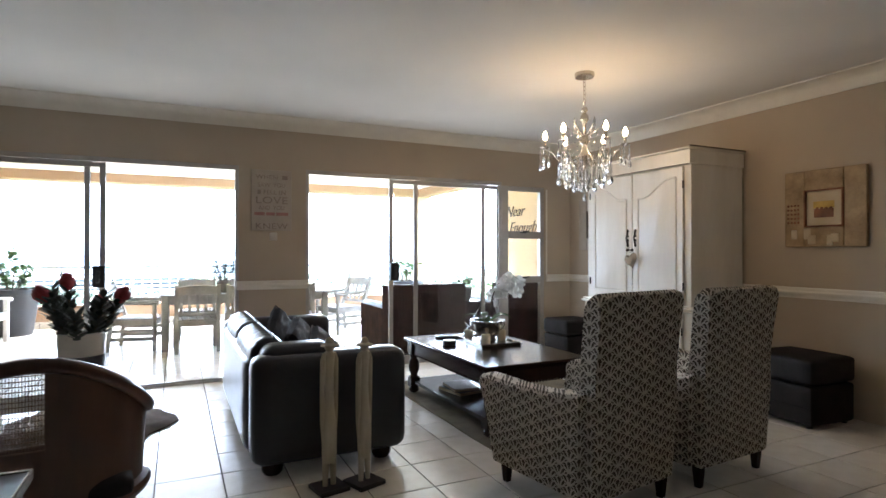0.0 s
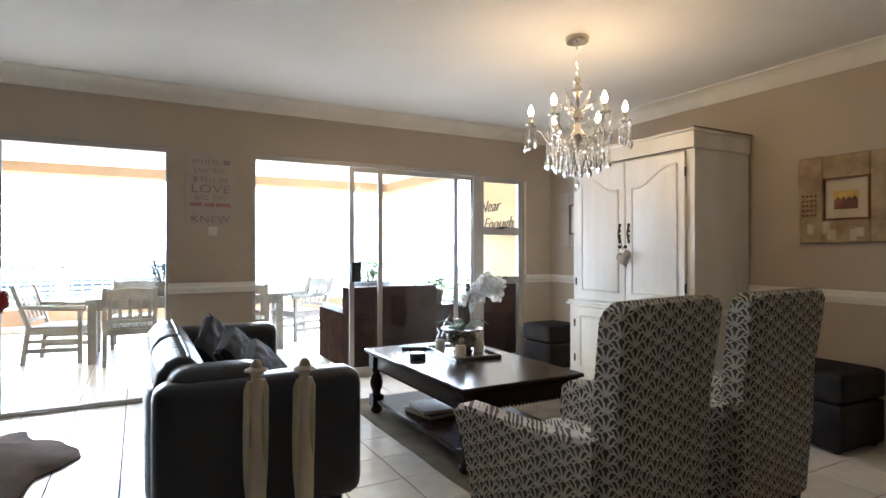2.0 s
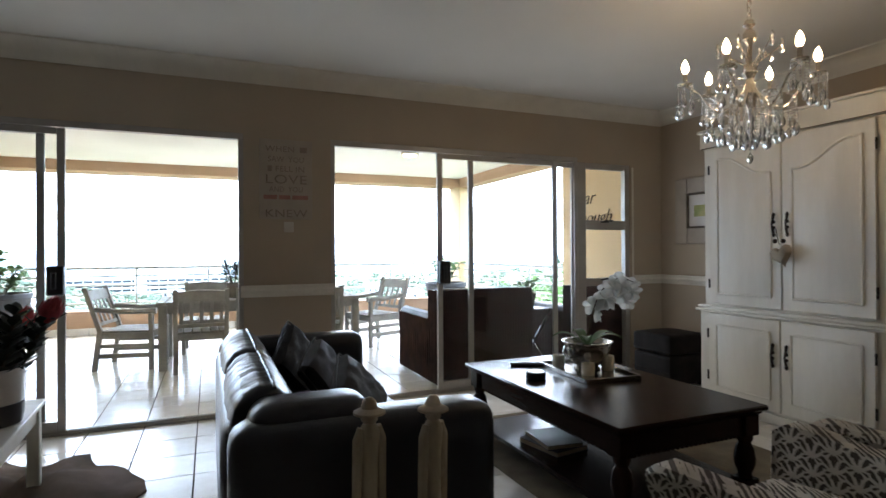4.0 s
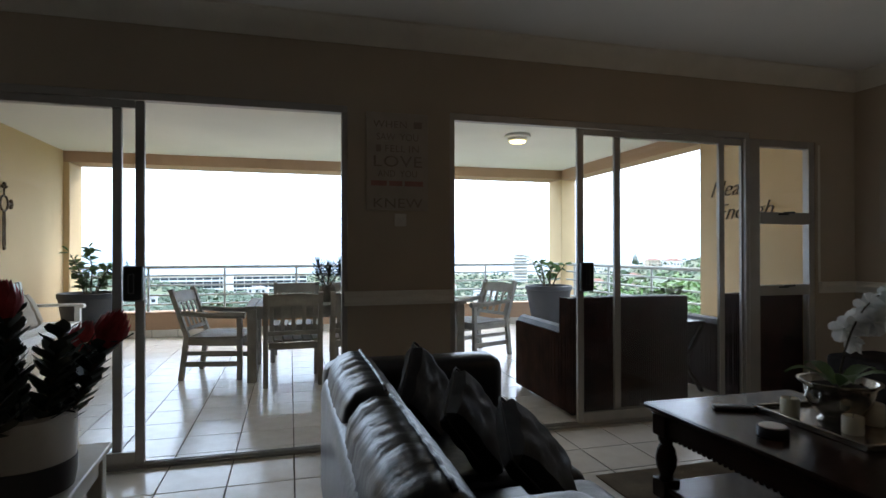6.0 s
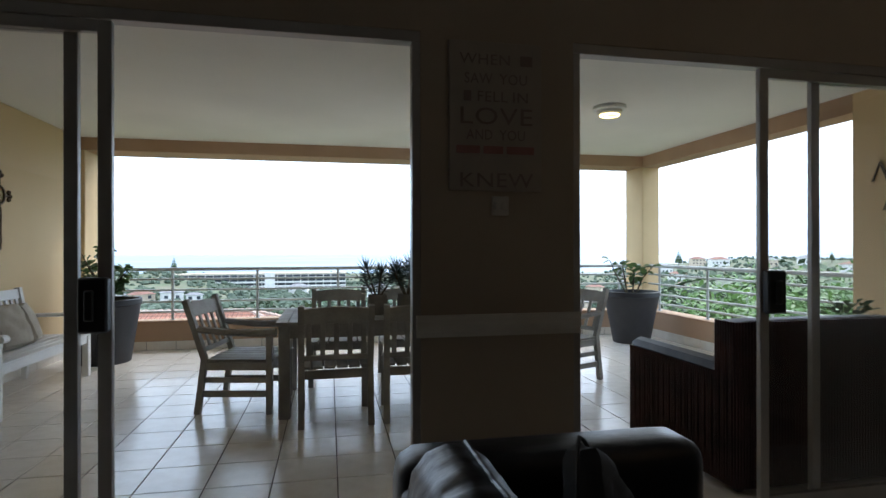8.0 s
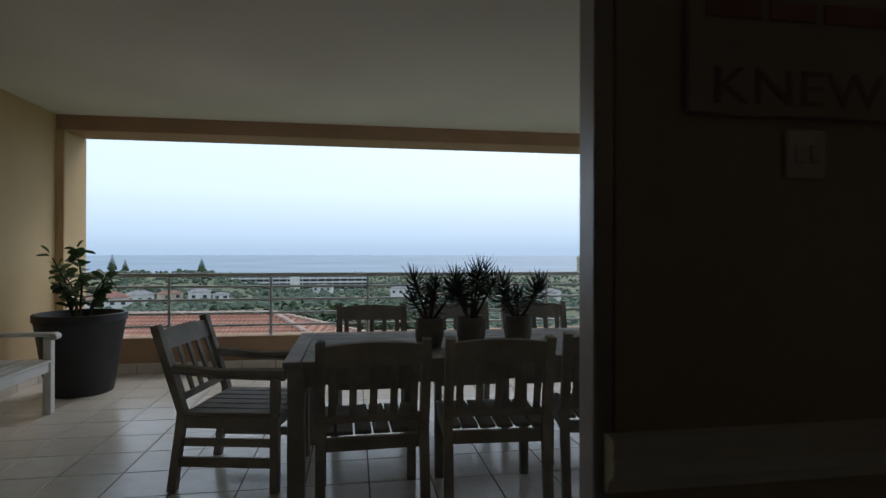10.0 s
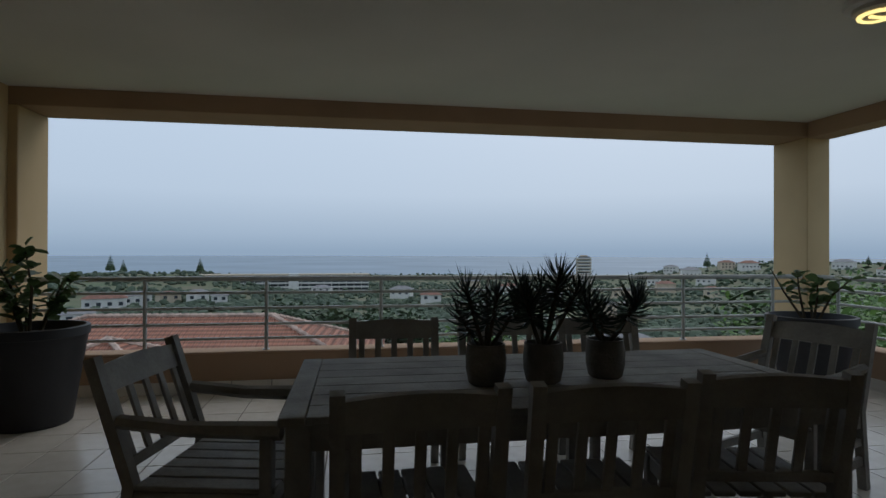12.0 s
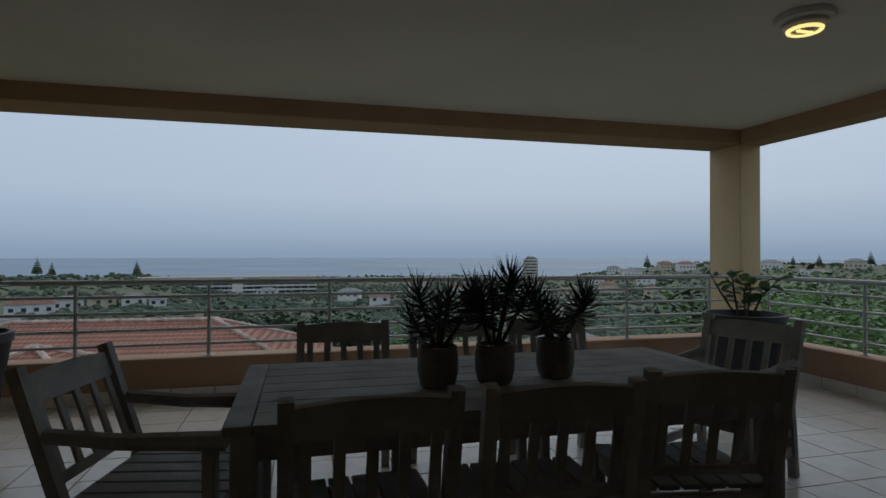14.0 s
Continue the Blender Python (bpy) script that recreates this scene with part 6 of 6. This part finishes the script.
def terrace_dining():
    x0, x1, y0, y1, z = -0.225, 1.955, 7.94, 8.95, 0.72
    t = thing("garden_table", "long weathered grey teak table with planked top", "table", pose((x0 + x1) / 2, (y0 + y1) / 2, 0))
    W, D = (x1 - x0) / 2, (y1 - y0) / 2
    n = 7
    for i in range(n):
        a = -D + 0.0 + i * 2 * D / n
        part("plank", Geo().box(-W + 0.09, W - 0.09, a + 0.002, a + 2 * D / n - 0.002, z - 0.028, z, 0.003), TEAK, t)
    for s in (-1, 1):
        part("end_board", Geo().box(s * (W - 0.088), s * W, -D, D, z - 0.03, z + 0.001, 0.004), TEAK, t)
        part("long_apron", Geo().box(-W + 0.09, W - 0.09, s * (D - 0.035), s * (D - 0.06), z - 0.125, z - 0.03, 0.003), TEAK, t)
        part("end_apron", Geo().box(s * (W - 0.035), s * (W - 0.06), -D + 0.09, D - 0.09, z - 0.125, z - 0.032, 0.003), TEAK, t)
        for q in (-1, 1):
            part("leg", Geo().box(s * (W - 0.02), s * (W - 0.105), q * (D - 0.02), q * (D - 0.105), 0, z - 0.031, 0.005), TEAK, t)
    side = "weathered grey slat-back garden chair at the terrace table"
    first = teak_chair(pose(0.205, 7.99, 0, 0, 0, 2), False, side, "side chairs round the table")
    for x, y, r in ((0.83, 7.99, -3), (1.48, 8.04, -10), (0.25, 9.13, 178), (0.93, 9.15, 183), (1.55, 9.13, 180)):
        copy_thing(first, pose(x, y, 0, 0, 0, r))
    arm = teak_chair(pose(-0.47, 8.45, 0, 0, 0, -102), True, "weathered grey slat-back garden armchair at the table end", "armchairs round the table")
    copy_thing(arm, pose(2.34, 8.80, 0, 0, 0, 112))
    rng = random.Random(6)
    for k, (x, y, s) in enumerate(((0.555, 8.31, 1.0), (0.80, 8.31, 1.2), (1.10, 8.36, 0.98))):
        p = thing("potted_plant", "spiky dark succulent in a small cement pot on the table", "plant", pose(x, y, z + 0.001, 0, 0, 40 * k), "pots on the table")
        pot = part("pot", Geo().lathe([(0.062, 0), (0.072, 0.008), (0.083, 0.06), (0.084, 0.11), (0.078, 0.155), (0.08, 0.165), (0.07, 0.165), (0.066, 0.14)], 22), POT_STONE, p)
        part("soil", Geo().lathe([(0.07, 0.13), (0.068, 0.142), (0.02, 0.148)], 14), SOIL, pot)
        for q in range(7 if k == 1 else 5):
            a = q * 2 * math.pi / (7 if k == 1 else 5) + 0.6 * k
            lean = rng.uniform(0.08, 0.19)
            h = s * rng.uniform(0.28, 0.40)
            u = Vector((math.cos(a), math.sin(a), 0))
            tip = u * lean + Vector((0, 0, h))
            st = part("stem", Geo().tube([u * 0.012 + Vector((0, 0, 0.14)), u * lean * 0.45 + Vector((0, 0, h * 0.6)), tip], [0.009, 0.008, 0.007], 6), STEM, p)
            g = Geo()
            for i in range(42):
                f = i / 42
                b = i * 2.4
                el = -0.5 + 1.9 * f
                o = Vector((math.cos(b) * math.cos(el), math.sin(b) * math.cos(el), math.sin(el)))
                base = tip - (tip - u * lean * 0.45 - Vector((0, 0, h * 0.6))).normalized() * 0.11 * (1 - f)
                ln = rng.uniform(0.095, 0.135) * (1.0 if f < 0.85 else 0.75)
                sd = o.orthogonal().normalized()
                up = o.cross(sd)
                w = 0.0042
                m1 = base + o * ln * 0.5 + Vector((0, 0, -0.004))
                e = base + o * ln + Vector((0, 0, 0.012))
                g.add([base + sd * w, base - sd * w, m1 + sd * w * 1.15, m1 - sd * w * 1.15, m1 + up * w, e], [(0, 1, 3, 2), (2, 3, 5), (0, 2, 4), (1, 4, 3), (2, 5, 4), (3, 4, 5)])
            part("leaf_rosette", g, LEAF_DARK, st, "", None, False)


def big_pot(x, y, h, r0, r1, seed, label, tall):
    rng = random.Random(seed)
    p = thing("potted_plant", label, "plant", pose(x, y, 0), "large terrace pots")
    pot = part("pot", Geo().lathe([(r0, 0), (r0 + 0.01, 0.008), (r1 * 0.96, h - 0.075), (r1 * 0.965, h - 0.07), (r1, h - 0.065), (r1, h - 0.004), (r1 - 0.008, h), (r1 - 0.03, h), (r1 - 0.035, h - 0.02), (r1 - 0.06, h - 0.1)], 36), POT_GREY, p)
    part("soil", Geo().lathe([(r1 - 0.05, h - 0.10), (r1 - 0.055, h - 0.07), (0.05, h - 0.055)], 24), SOIL, pot)
    for k in range(6 if tall else 5):
        a = k * 2.4 + seed
        u = Vector((math.cos(a), math.sin(a), 0))
        lean, hh = rng.uniform(0.12, 0.36), rng.uniform(0.24, 0.56 if tall else 0.42)
        pts = [u * 0.05 + Vector((0, 0, h - 0.07)), u * (0.05 + lean * 0.4) + Vector((rng.uniform(-0.04, 0.04), 0.02, h + hh * 0.5)), u * lean + Vector((0, 0, h + hh))]
        st = part("stem", Geo().tube(pts, [0.013, 0.010, 0.005], 6), STEM, p)
        g = Geo()
        for i in range(26 if tall else 13):
            f = rng.uniform(0.25, 1.05)
            b = pts[0].lerp(pts[1], f * 2) if f < 0.5 else pts[1].lerp(pts[2], f * 2 - 1)
            o = Vector((rng.gauss(0, 1), rng.gauss(0, 1), rng.gauss(0.25, 0.5))).normalized()
            s = o.cross(Vector((rng.gauss(0, 0.3), rng.gauss(0, 0.3), 1))).normalized()
            nn = s.cross(o)
            ln, w = rng.uniform(0.08, 0.14), rng.uniform(0.03, 0.05)
            vs = [b + o * 0.015]
            for q, ww in ((0.35, 0.85), (0.7, 1.0), (0.92, 0.55)):
                for e in (1, 0, -1):
                    vs.append(b + o * ln * q + s * e * w * ww + nn * (0.012 * abs(e) - 0.02 * q * q))
            vs.append(b + o * ln - nn * 0.02)
            g.add(vs, [(0, 1, 2), (0, 2, 3), (1, 4, 5, 2), (2, 5, 6, 3), (4, 7, 8, 5), (5, 8, 9, 6), (7, 10, 8), (8, 10, 9)])
        part("leaves", g, LEAF, st, "", None, False)


def white_bench():
    """Stands along the west wall, faces +x. Local x is its length."""
    L, D = 0.80, 0.29
    b = thing("garden_bench", "white-painted slatted wooden garden bench with armrests", "bench", pose(-2.475, 9.10, 0, 0, 0, -90))
    for s in (-1, 1):
        x = s * (L - 0.03)
        part("front_leg", Geo().box(x - 0.03, x + 0.03, D - 0.06, D, 0, 0.60, 0.005), BENCH_WHITE, b)
        part("back_leg", Geo().tube([(x, -D + 0.0, 0), (x, -D + 0.03, 0.42), (x, -D - 0.055, 0.89)], 0.034, 4), BENCH_WHITE, b)
        part("armrest", Geo().box(x - 0.04, x + 0.04, -D - 0.02, D + 0.03, 0.60, 0.632, 0.01).tube([(x - 0.04, D + 0.018, 0.60), (x + 0.04, D + 0.018, 0.60)], 0.026, 10), BENCH_WHITE, b)
        part("side_rail", Geo().box(x - 0.018, x + 0.018, -D + 0.03, D - 0.06, 0.33, 0.40, 0.003), BENCH_WHITE, b)
    part("front_rail", Geo().box(-L + 0.06, L - 0.06, D - 0.045, D - 0.015, 0.33, 0.40, 0.003), BENCH_WHITE, b)
    for i in range(6):
        y = -D + 0.04 + i * 0.092
        part("seat_slat", Geo().box(-L + 0.01, L - 0.01, y, y + 0.08, 0.402, 0.422, 0.004), BENCH_WHITE, b)
    mb = pose(0, -D + 0.03, 0.42, 10.5, 0, 0)
    part("top_rail", Geo().box(-L + 0.06, L - 0.06, -0.015, 0.015, 0.37, 0.465, 0.006, mb), BENCH_WHITE, b)
    part("low_rail", Geo().box(-L + 0.06, L - 0.06, -0.013, 0.013, 0.07, 0.125, 0.004, mb), BENCH_WHITE, b)
    n = 17
    for i in range(n):
        x = -L + 0.10 + (2 * L - 0.20) * i / (n - 1)
        part("back_slat", Geo().box(x - 0.02, x + 0.02, -0.008, 0.008, 0.125, 0.37, 0.002, mb), BENCH_WHITE, b)
    for x, y, r, s in ((-2.515, 9.36, 20, 0.40), (-2.495, 9.03, -8, 0.42), (-2.515, 8.70, 12, 0.40)):
        c = thing("scatter_cushion", "plump oatmeal linen cushion on the white bench", "cushion", pose(x, y, 0.422 + s * 0.44, 0, 68, r), "cushions on the bench")
        part("cover", Geo().pillow(s, s, 0.16, None, 12, 4.5, 0.02, y), LINEN, c)


def wicker_chair(m, label, W=0.46):
    """Faces +y, with its high back to -y, woven of upright strands over a dark frame."""
    D = 0.50
    c = thing("wicker_armchair", label, "armchair", m, "wicker armchairs")
    g = Geo()

    for s in (-1, 1):
        part("arm_core", soft_box(Geo(), s * W, s * (W - 0.13), -D + 0.14, D, 0.05, 0.60, 0.02, 3), WICKER_DARK, c)
    part("back_core", soft_box(Geo(), -W, W, -D, -D + 0.15, 0.05, 0.885, 0.025, 3), WICKER_DARK, c)
    part("seat_core", soft_box(Geo(), -W + 0.13, W - 0.13, -D + 0.15, D - 0.02, 0.10, 0.30, 0.02, 3), WICKER_DARK, c)
    part("seat_cushion", soft_box(Geo(), -W + 0.135, W - 0.135, -D + 0.16, D - 0.01, 0.30, 0.42, 0.04, 5, puff=0.02), HESSIAN, c)
    for s in (-1, 1):
        n, g = 52, Geo()
        for i in range(n):
            y = -D + 0.01 + i * (2 * D - 0.02) / (n - 1)
            zt = 0.88 if y < -D + 0.15 else 0.60
            x = s * (W + 0.005)
            g.tube([(x, y, 0.03), (x + s * 0.003 * math.sin(i * 2.2), y, zt * 0.5), (x, y, zt)], 0.0075, 5)
        part("side_weave", g, WICKER, c, "", None, False)
        g = Geo()
        for i in range(9):
            x = s * (W - 0.13 + i * 0.0165)
            g.tube([(x, D + 0.005, 0.03), (x, D + 0.005, 0.60)], 0.0075, 5)
        part("front_weave", g, WICKER, c, "", None, False)
    g = Geo()
    for i in range(58):
        x = -W + i * 2 * W / 57
        g.tube([(x, -D - 0.006, 0.03), (x, -D - 0.006, 0.88)], 0.0075, 5)
    part("back_weave", g, WICKER, c, "", None, False)
    for s in (-1, 1):
        part("arm_roll", Geo().tube([(s * (W - 0.06), -D + 0.15, 0.605), (s * (W - 0.06), D - 0.02, 0.605), (s * (W - 0.06), D + 0.004, 0.585)], 0.055, 8), WICKER_DARK, c)
    for x in (-W + 0.05, W - 0.05):
        for y in (-D + 0.05, D - 0.05):
            part("foot", Geo().box(x - 0.02, x + 0.02, y - 0.02, y + 0.02, 0, 0.05, 0.003), STATUE_BASE, c)


def folding_table():
    t = thing("folding_table", "small dark wooden table with crossed legs", "table", pose(3.47, 6.74, 0))
    part("tabletop", Geo().box(-0.2, 0.2, -0.24, 0.24, 0.60, 0.625, 0.004), DARK_WOOD, t)
    for y in (-0.2, 0.2):
        for s in (-1, 1):
            part("crossed_leg", Geo().tube([(s * 0.2, y + 0.012 * s, 0.0), (-s * 0.2, y + 0.012 * s, 0.60)], 0.02, 4), DARK_WOOD, t)
    part("stretcher", Geo().tube([(0, -0.2, 0.30), (0, 0.2, 0.30)], 0.012, 8), DARK_WOOD, t)
    rng = random.Random(1)
    p = thing("potted_plant", "small leafy plant in a grey pot on the folding table", "plant", pose(3.49, 6.74, 0.626))
    pot = part("pot", Geo().lathe([(0.08, 0), (0.09, 0.01), (0.115, 0.15), (0.12, 0.17), (0.105, 0.17), (0.1, 0.14)], 22), POT_STONE, p)
    part("soil", Geo().lathe([(0.105, 0.14), (0.1, 0.15), (0.03, 0.155)], 14), SOIL, pot)
    g = Geo()
    for i in range(60):
        a = rng.uniform(0, 6.28)
        o = Vector((math.cos(a), math.sin(a), rng.uniform(0.1, 1.4))).normalized()
        b = o * rng.uniform(0.05, 0.15) + Vector((0, 0, 0.16))
        s = o.cross(Vector((0.1, 0.2, 1))).normalized()
        ln = rng.uniform(0.05, 0.09)
        g.add([b, b + o * ln * 0.5 + s * 0.025, b + o * ln - Vector((0, 0, 0.02)), b + o * ln * 0.5 - s * 0.025], [(0, 1, 2), (0, 2, 3)])
    part("leaves", g, LEAF, p, "", None, False)


def railing():
    def run(label, a, b, posts, group):
        r = thing("balcony_railing", label, "railing", None, group)
        a, b = Vector(a), Vector(b)
        for f in posts:
            p = a.lerp(b, f)
            part("post", Geo().tube([p + Vector((0, 0, 0.366)), p + Vector((0, 0, 0.995))], 0.017, 10).lathe([(0.035, 0.366), (0.03, 0.374)], 12, Matrix.Translation(p)), STEEL_RAIL, r)
        part("top_rail", Geo().tube([a + Vector((0, 0, 1.01)), b + Vector((0, 0, 1.01))], 0.0235, 12), STEEL_RAIL, r)
        for z in (0.885, 0.745, 0.60, 0.47):
            part("mid_rail", Geo().tube([a + Vector((0, 0, z)), b + Vector((0, 0, z))], 0.0135, 10), STEEL_RAIL, r)
    xa, xb, yr = TP + 0.005, TE - 0.003, TY + 0.08
    run("pale tubular metal railing on the sea-side parapet", (xa, yr, 0), (xb, yr, 0), [(x - xa) / (xb - xa) for x in (-1.795, -0.76, 0.28, 1.315, 2.35, 3.385, 4.42)], "terrace railings")
    run("pale tubular metal railing on the side parapet", (TE + 0.10, TEND + 0.005, 0), (TE + 0.10, TY - 0.004, 0), [(y - TEND - 0.005) / (TY - TEND - 0.009) for y in (8.9, 9.95, 11.0)], "terrace railings")


def wall_pieces():
    c = thing("wall_cross", "ornate bronze metal cross hanging on the ochre wall", "cross", pose(TW + 0.002, 9.59, 1.25))
    z0 = 0.52
    ring = [(0.012, 0.085 * math.cos(a), z0 + 0.085 * math.sin(a)) for a in [2 * math.pi * i / 24 for i in range(25)]]
    part("ring", Geo().tube(ring, 0.011, 8), BRONZE, c)
    for k, (dy, dz, ln) in enumerate(((1, 0, 0.07), (-1, 0, 0.07), (0, 1, 0.10))):
        b = (0.012, dy * 0.085, z0 + dz * 0.085)
        e = (0.012, dy * (0.085 + ln), z0 + dz * (0.085 + ln))
        g = Geo().tube([b, e], 0.010, 8)
        for q in (-1, 0, 1):
            g.ball(0.022, pose(e[0], e[1] + q * 0.035 * abs(dz) + dy * (0.02 if q == 0 else 0), e[2] + q * 0.035 * abs(dy) + dz * (0.03 if q == 0 else 0)), 6)
        part("arm", g, BRONZE, c)
    for s in (-1, 1):
        part("foot_bar", Geo().tube([(0.012, s * 0.015, z0 - 0.085), (0.012, s * 0.03, z0 - 0.18), (0.012, s * 0.022, z0 - 0.36), (0.012, s * 0.035, 0.09), (0.012, s * 0.012, 0.03)], 0.0075, 8), BRONZE, c)
    part("foot_bar", Geo().tube([(0.012, 0, z0 - 0.085), (0.012, 0, 0.06)], 0.006, 8).ball(0.02, pose(0.012, 0, 0.025), 6), BRONZE, c)
    w = thing("wall_lettering", "slanted bronze wall letters reading Near Enough", "lettering", pose(TE - 0.002, 7.70, 0))
    part("word", letters("Near", 0.25, 0.012, 1.0, 0.45, None, -0.0045), BRONZE, w, "", pose(-0.008, -0.26, 1.83, 90, 0, -90))
    part("word", letters("Enough", 0.25, 0.012, 1.0, 0.45, None, -0.0045), BRONZE, w, "", pose(-0.008, -0.47, 1.575, 90, 0, -90))
    l = thing("ceiling_lamp", "round flush ceiling lamp glowing yellow", "lamp", pose(2.845, 8.70, ZT))
    part("base", Geo().lathe([(0.155, 0), (0.16, -0.012), (0.155, -0.035), (0.12, -0.042)], 30), BENCH_WHITE, l)
    part("diffuser", Geo().lathe([(0.12, -0.038), (0.118, -0.062), (0.09, -0.082), (0.03, -0.09)], 26), CERAMIC, l)
    part("lit_ring", Geo().tube([(0.085 * math.cos(a), 0.085 * math.sin(a), -0.083) for a in [2 * math.pi * i / 24 for i in range(25)]], 0.012, 8).tube([(-0.05, 0.0, -0.09), (0.05, 0.0, -0.09)], 0.012, 8), LAMP_GLOW, l, "glowing ring lamp")


terrace_dining()
big_pot(4.18, 10.60, 0.69, 0.23, 0.37, 2, "sparse green plant in a tall charcoal pot", False)
big_pot(-2.30, 10.58, 0.71, 0.25, 0.37, 4, "leafy green shrub in a tall charcoal pot", True)
white_bench()
wicker_chair(pose(2.70, 6.68, 0), "maroon wicker armchair with a high back, turned from the glass", 0.51)
wicker_chair(pose(min(4.16, TE - 0.49), 6.68, 0), "maroon wicker armchair with a high back beside the wall")
folding_table()
railing()
wall_pieces()


# ---- floor and skirting tiles ----
PITCH, GAP, TX = 0.345, 0.0065, 0.207


def tiles(name, x0, x1, y0, y1, near, TYO):
    floor = bpy.data.objects[name]
    shared = Geo().box(-PITCH / 2 + GAP / 2, PITCH / 2 - GAP / 2, -PITCH / 2 + GAP / 2, PITCH / 2 - GAP / 2, -0.0055, 0, 0.0016).mesh("tile")
    shared.materials.append(TILE)
    rest = Geo()
    for i in range(math.floor((x0 - TX) / PITCH), math.ceil((x1 - TX) / PITCH)):
        for j in range(math.floor((y0 - TYO) / PITCH), math.ceil((y1 - TYO) / PITCH)):
            a, b = TX + i * PITCH, TYO + j * PITCH
            q = (max(a, x0 - 0.01) + GAP / 2, min(a + PITCH, x1 + 0.01) - GAP / 2, max(b, y0) + GAP / 2, min(b + PITCH, y1) - GAP / 2)
            if q[1] - q[0] < 0.02 or q[3] - q[2] < 0.02:
                continue
            whole = q[1] - q[0] > PITCH - GAP - 0.001 and q[3] - q[2] > PITCH - GAP - 0.001
            if near[0] <= a <= near[1] and near[2] <= b <= near[3]:
                if whole:
                    ob = part("tile", shared, None, floor, "", pose(a + PITCH / 2, b + PITCH / 2, 0))
                else:
                    ob = part("tile", Geo().box(*q, -0.0055, 0, 0.0016), TILE, floor)
            else:
                rest.box(*q, -0.0055, 0, 0.0016)
    if rest.v:
        tagged(part("far_tiles", rest, TILE, floor, "", None, False), kind="stuff")


tiles("floor", XW, XE, YS, 5.985, (-1.2, 4.6, 1.6, 6.0), 5.56)
tiles("terrace_floor", TW, TE, 5.99, TY, (-3, 5, 6.0, 11.3), 7.163)
sk = setting("baseboard", Geo().box(TP + 0.01, TE - 0.012, TY - 0.006, TY - 0.0015, 0, 0.108, 0), GROUT)
for i in range(21):
    a = TP + 0.01 + i * PITCH
    b = min(a + PITCH - 0.006, TE - 0.014)
    if b - a > 0.03:
        part("tile", Geo().box(a, b, TY - 0.013, TY - 0.004, 0.002, 0.108, 0.002), TILE, sk)
for i in range(10):
    a = TEND + 0.01 + i * PITCH
    b = min(a + PITCH - 0.006, TY - 0.015)
    if b - a > 0.03:
        part("tile", Geo().box(TE - 0.013, TE - 0.004, a, b, 0.002, 0.108, 0.002), TILE, sk)
for i in range(15):
    a = 6.135 + i * PITCH
    b = min(a + PITCH - 0.006, TY - 0.015)
    if b - a > 0.03:
        part("tile", Geo().box(TW + 0.004, TW + 0.013, a, b, 0.002, 0.108, 0.002), TILE, sk)
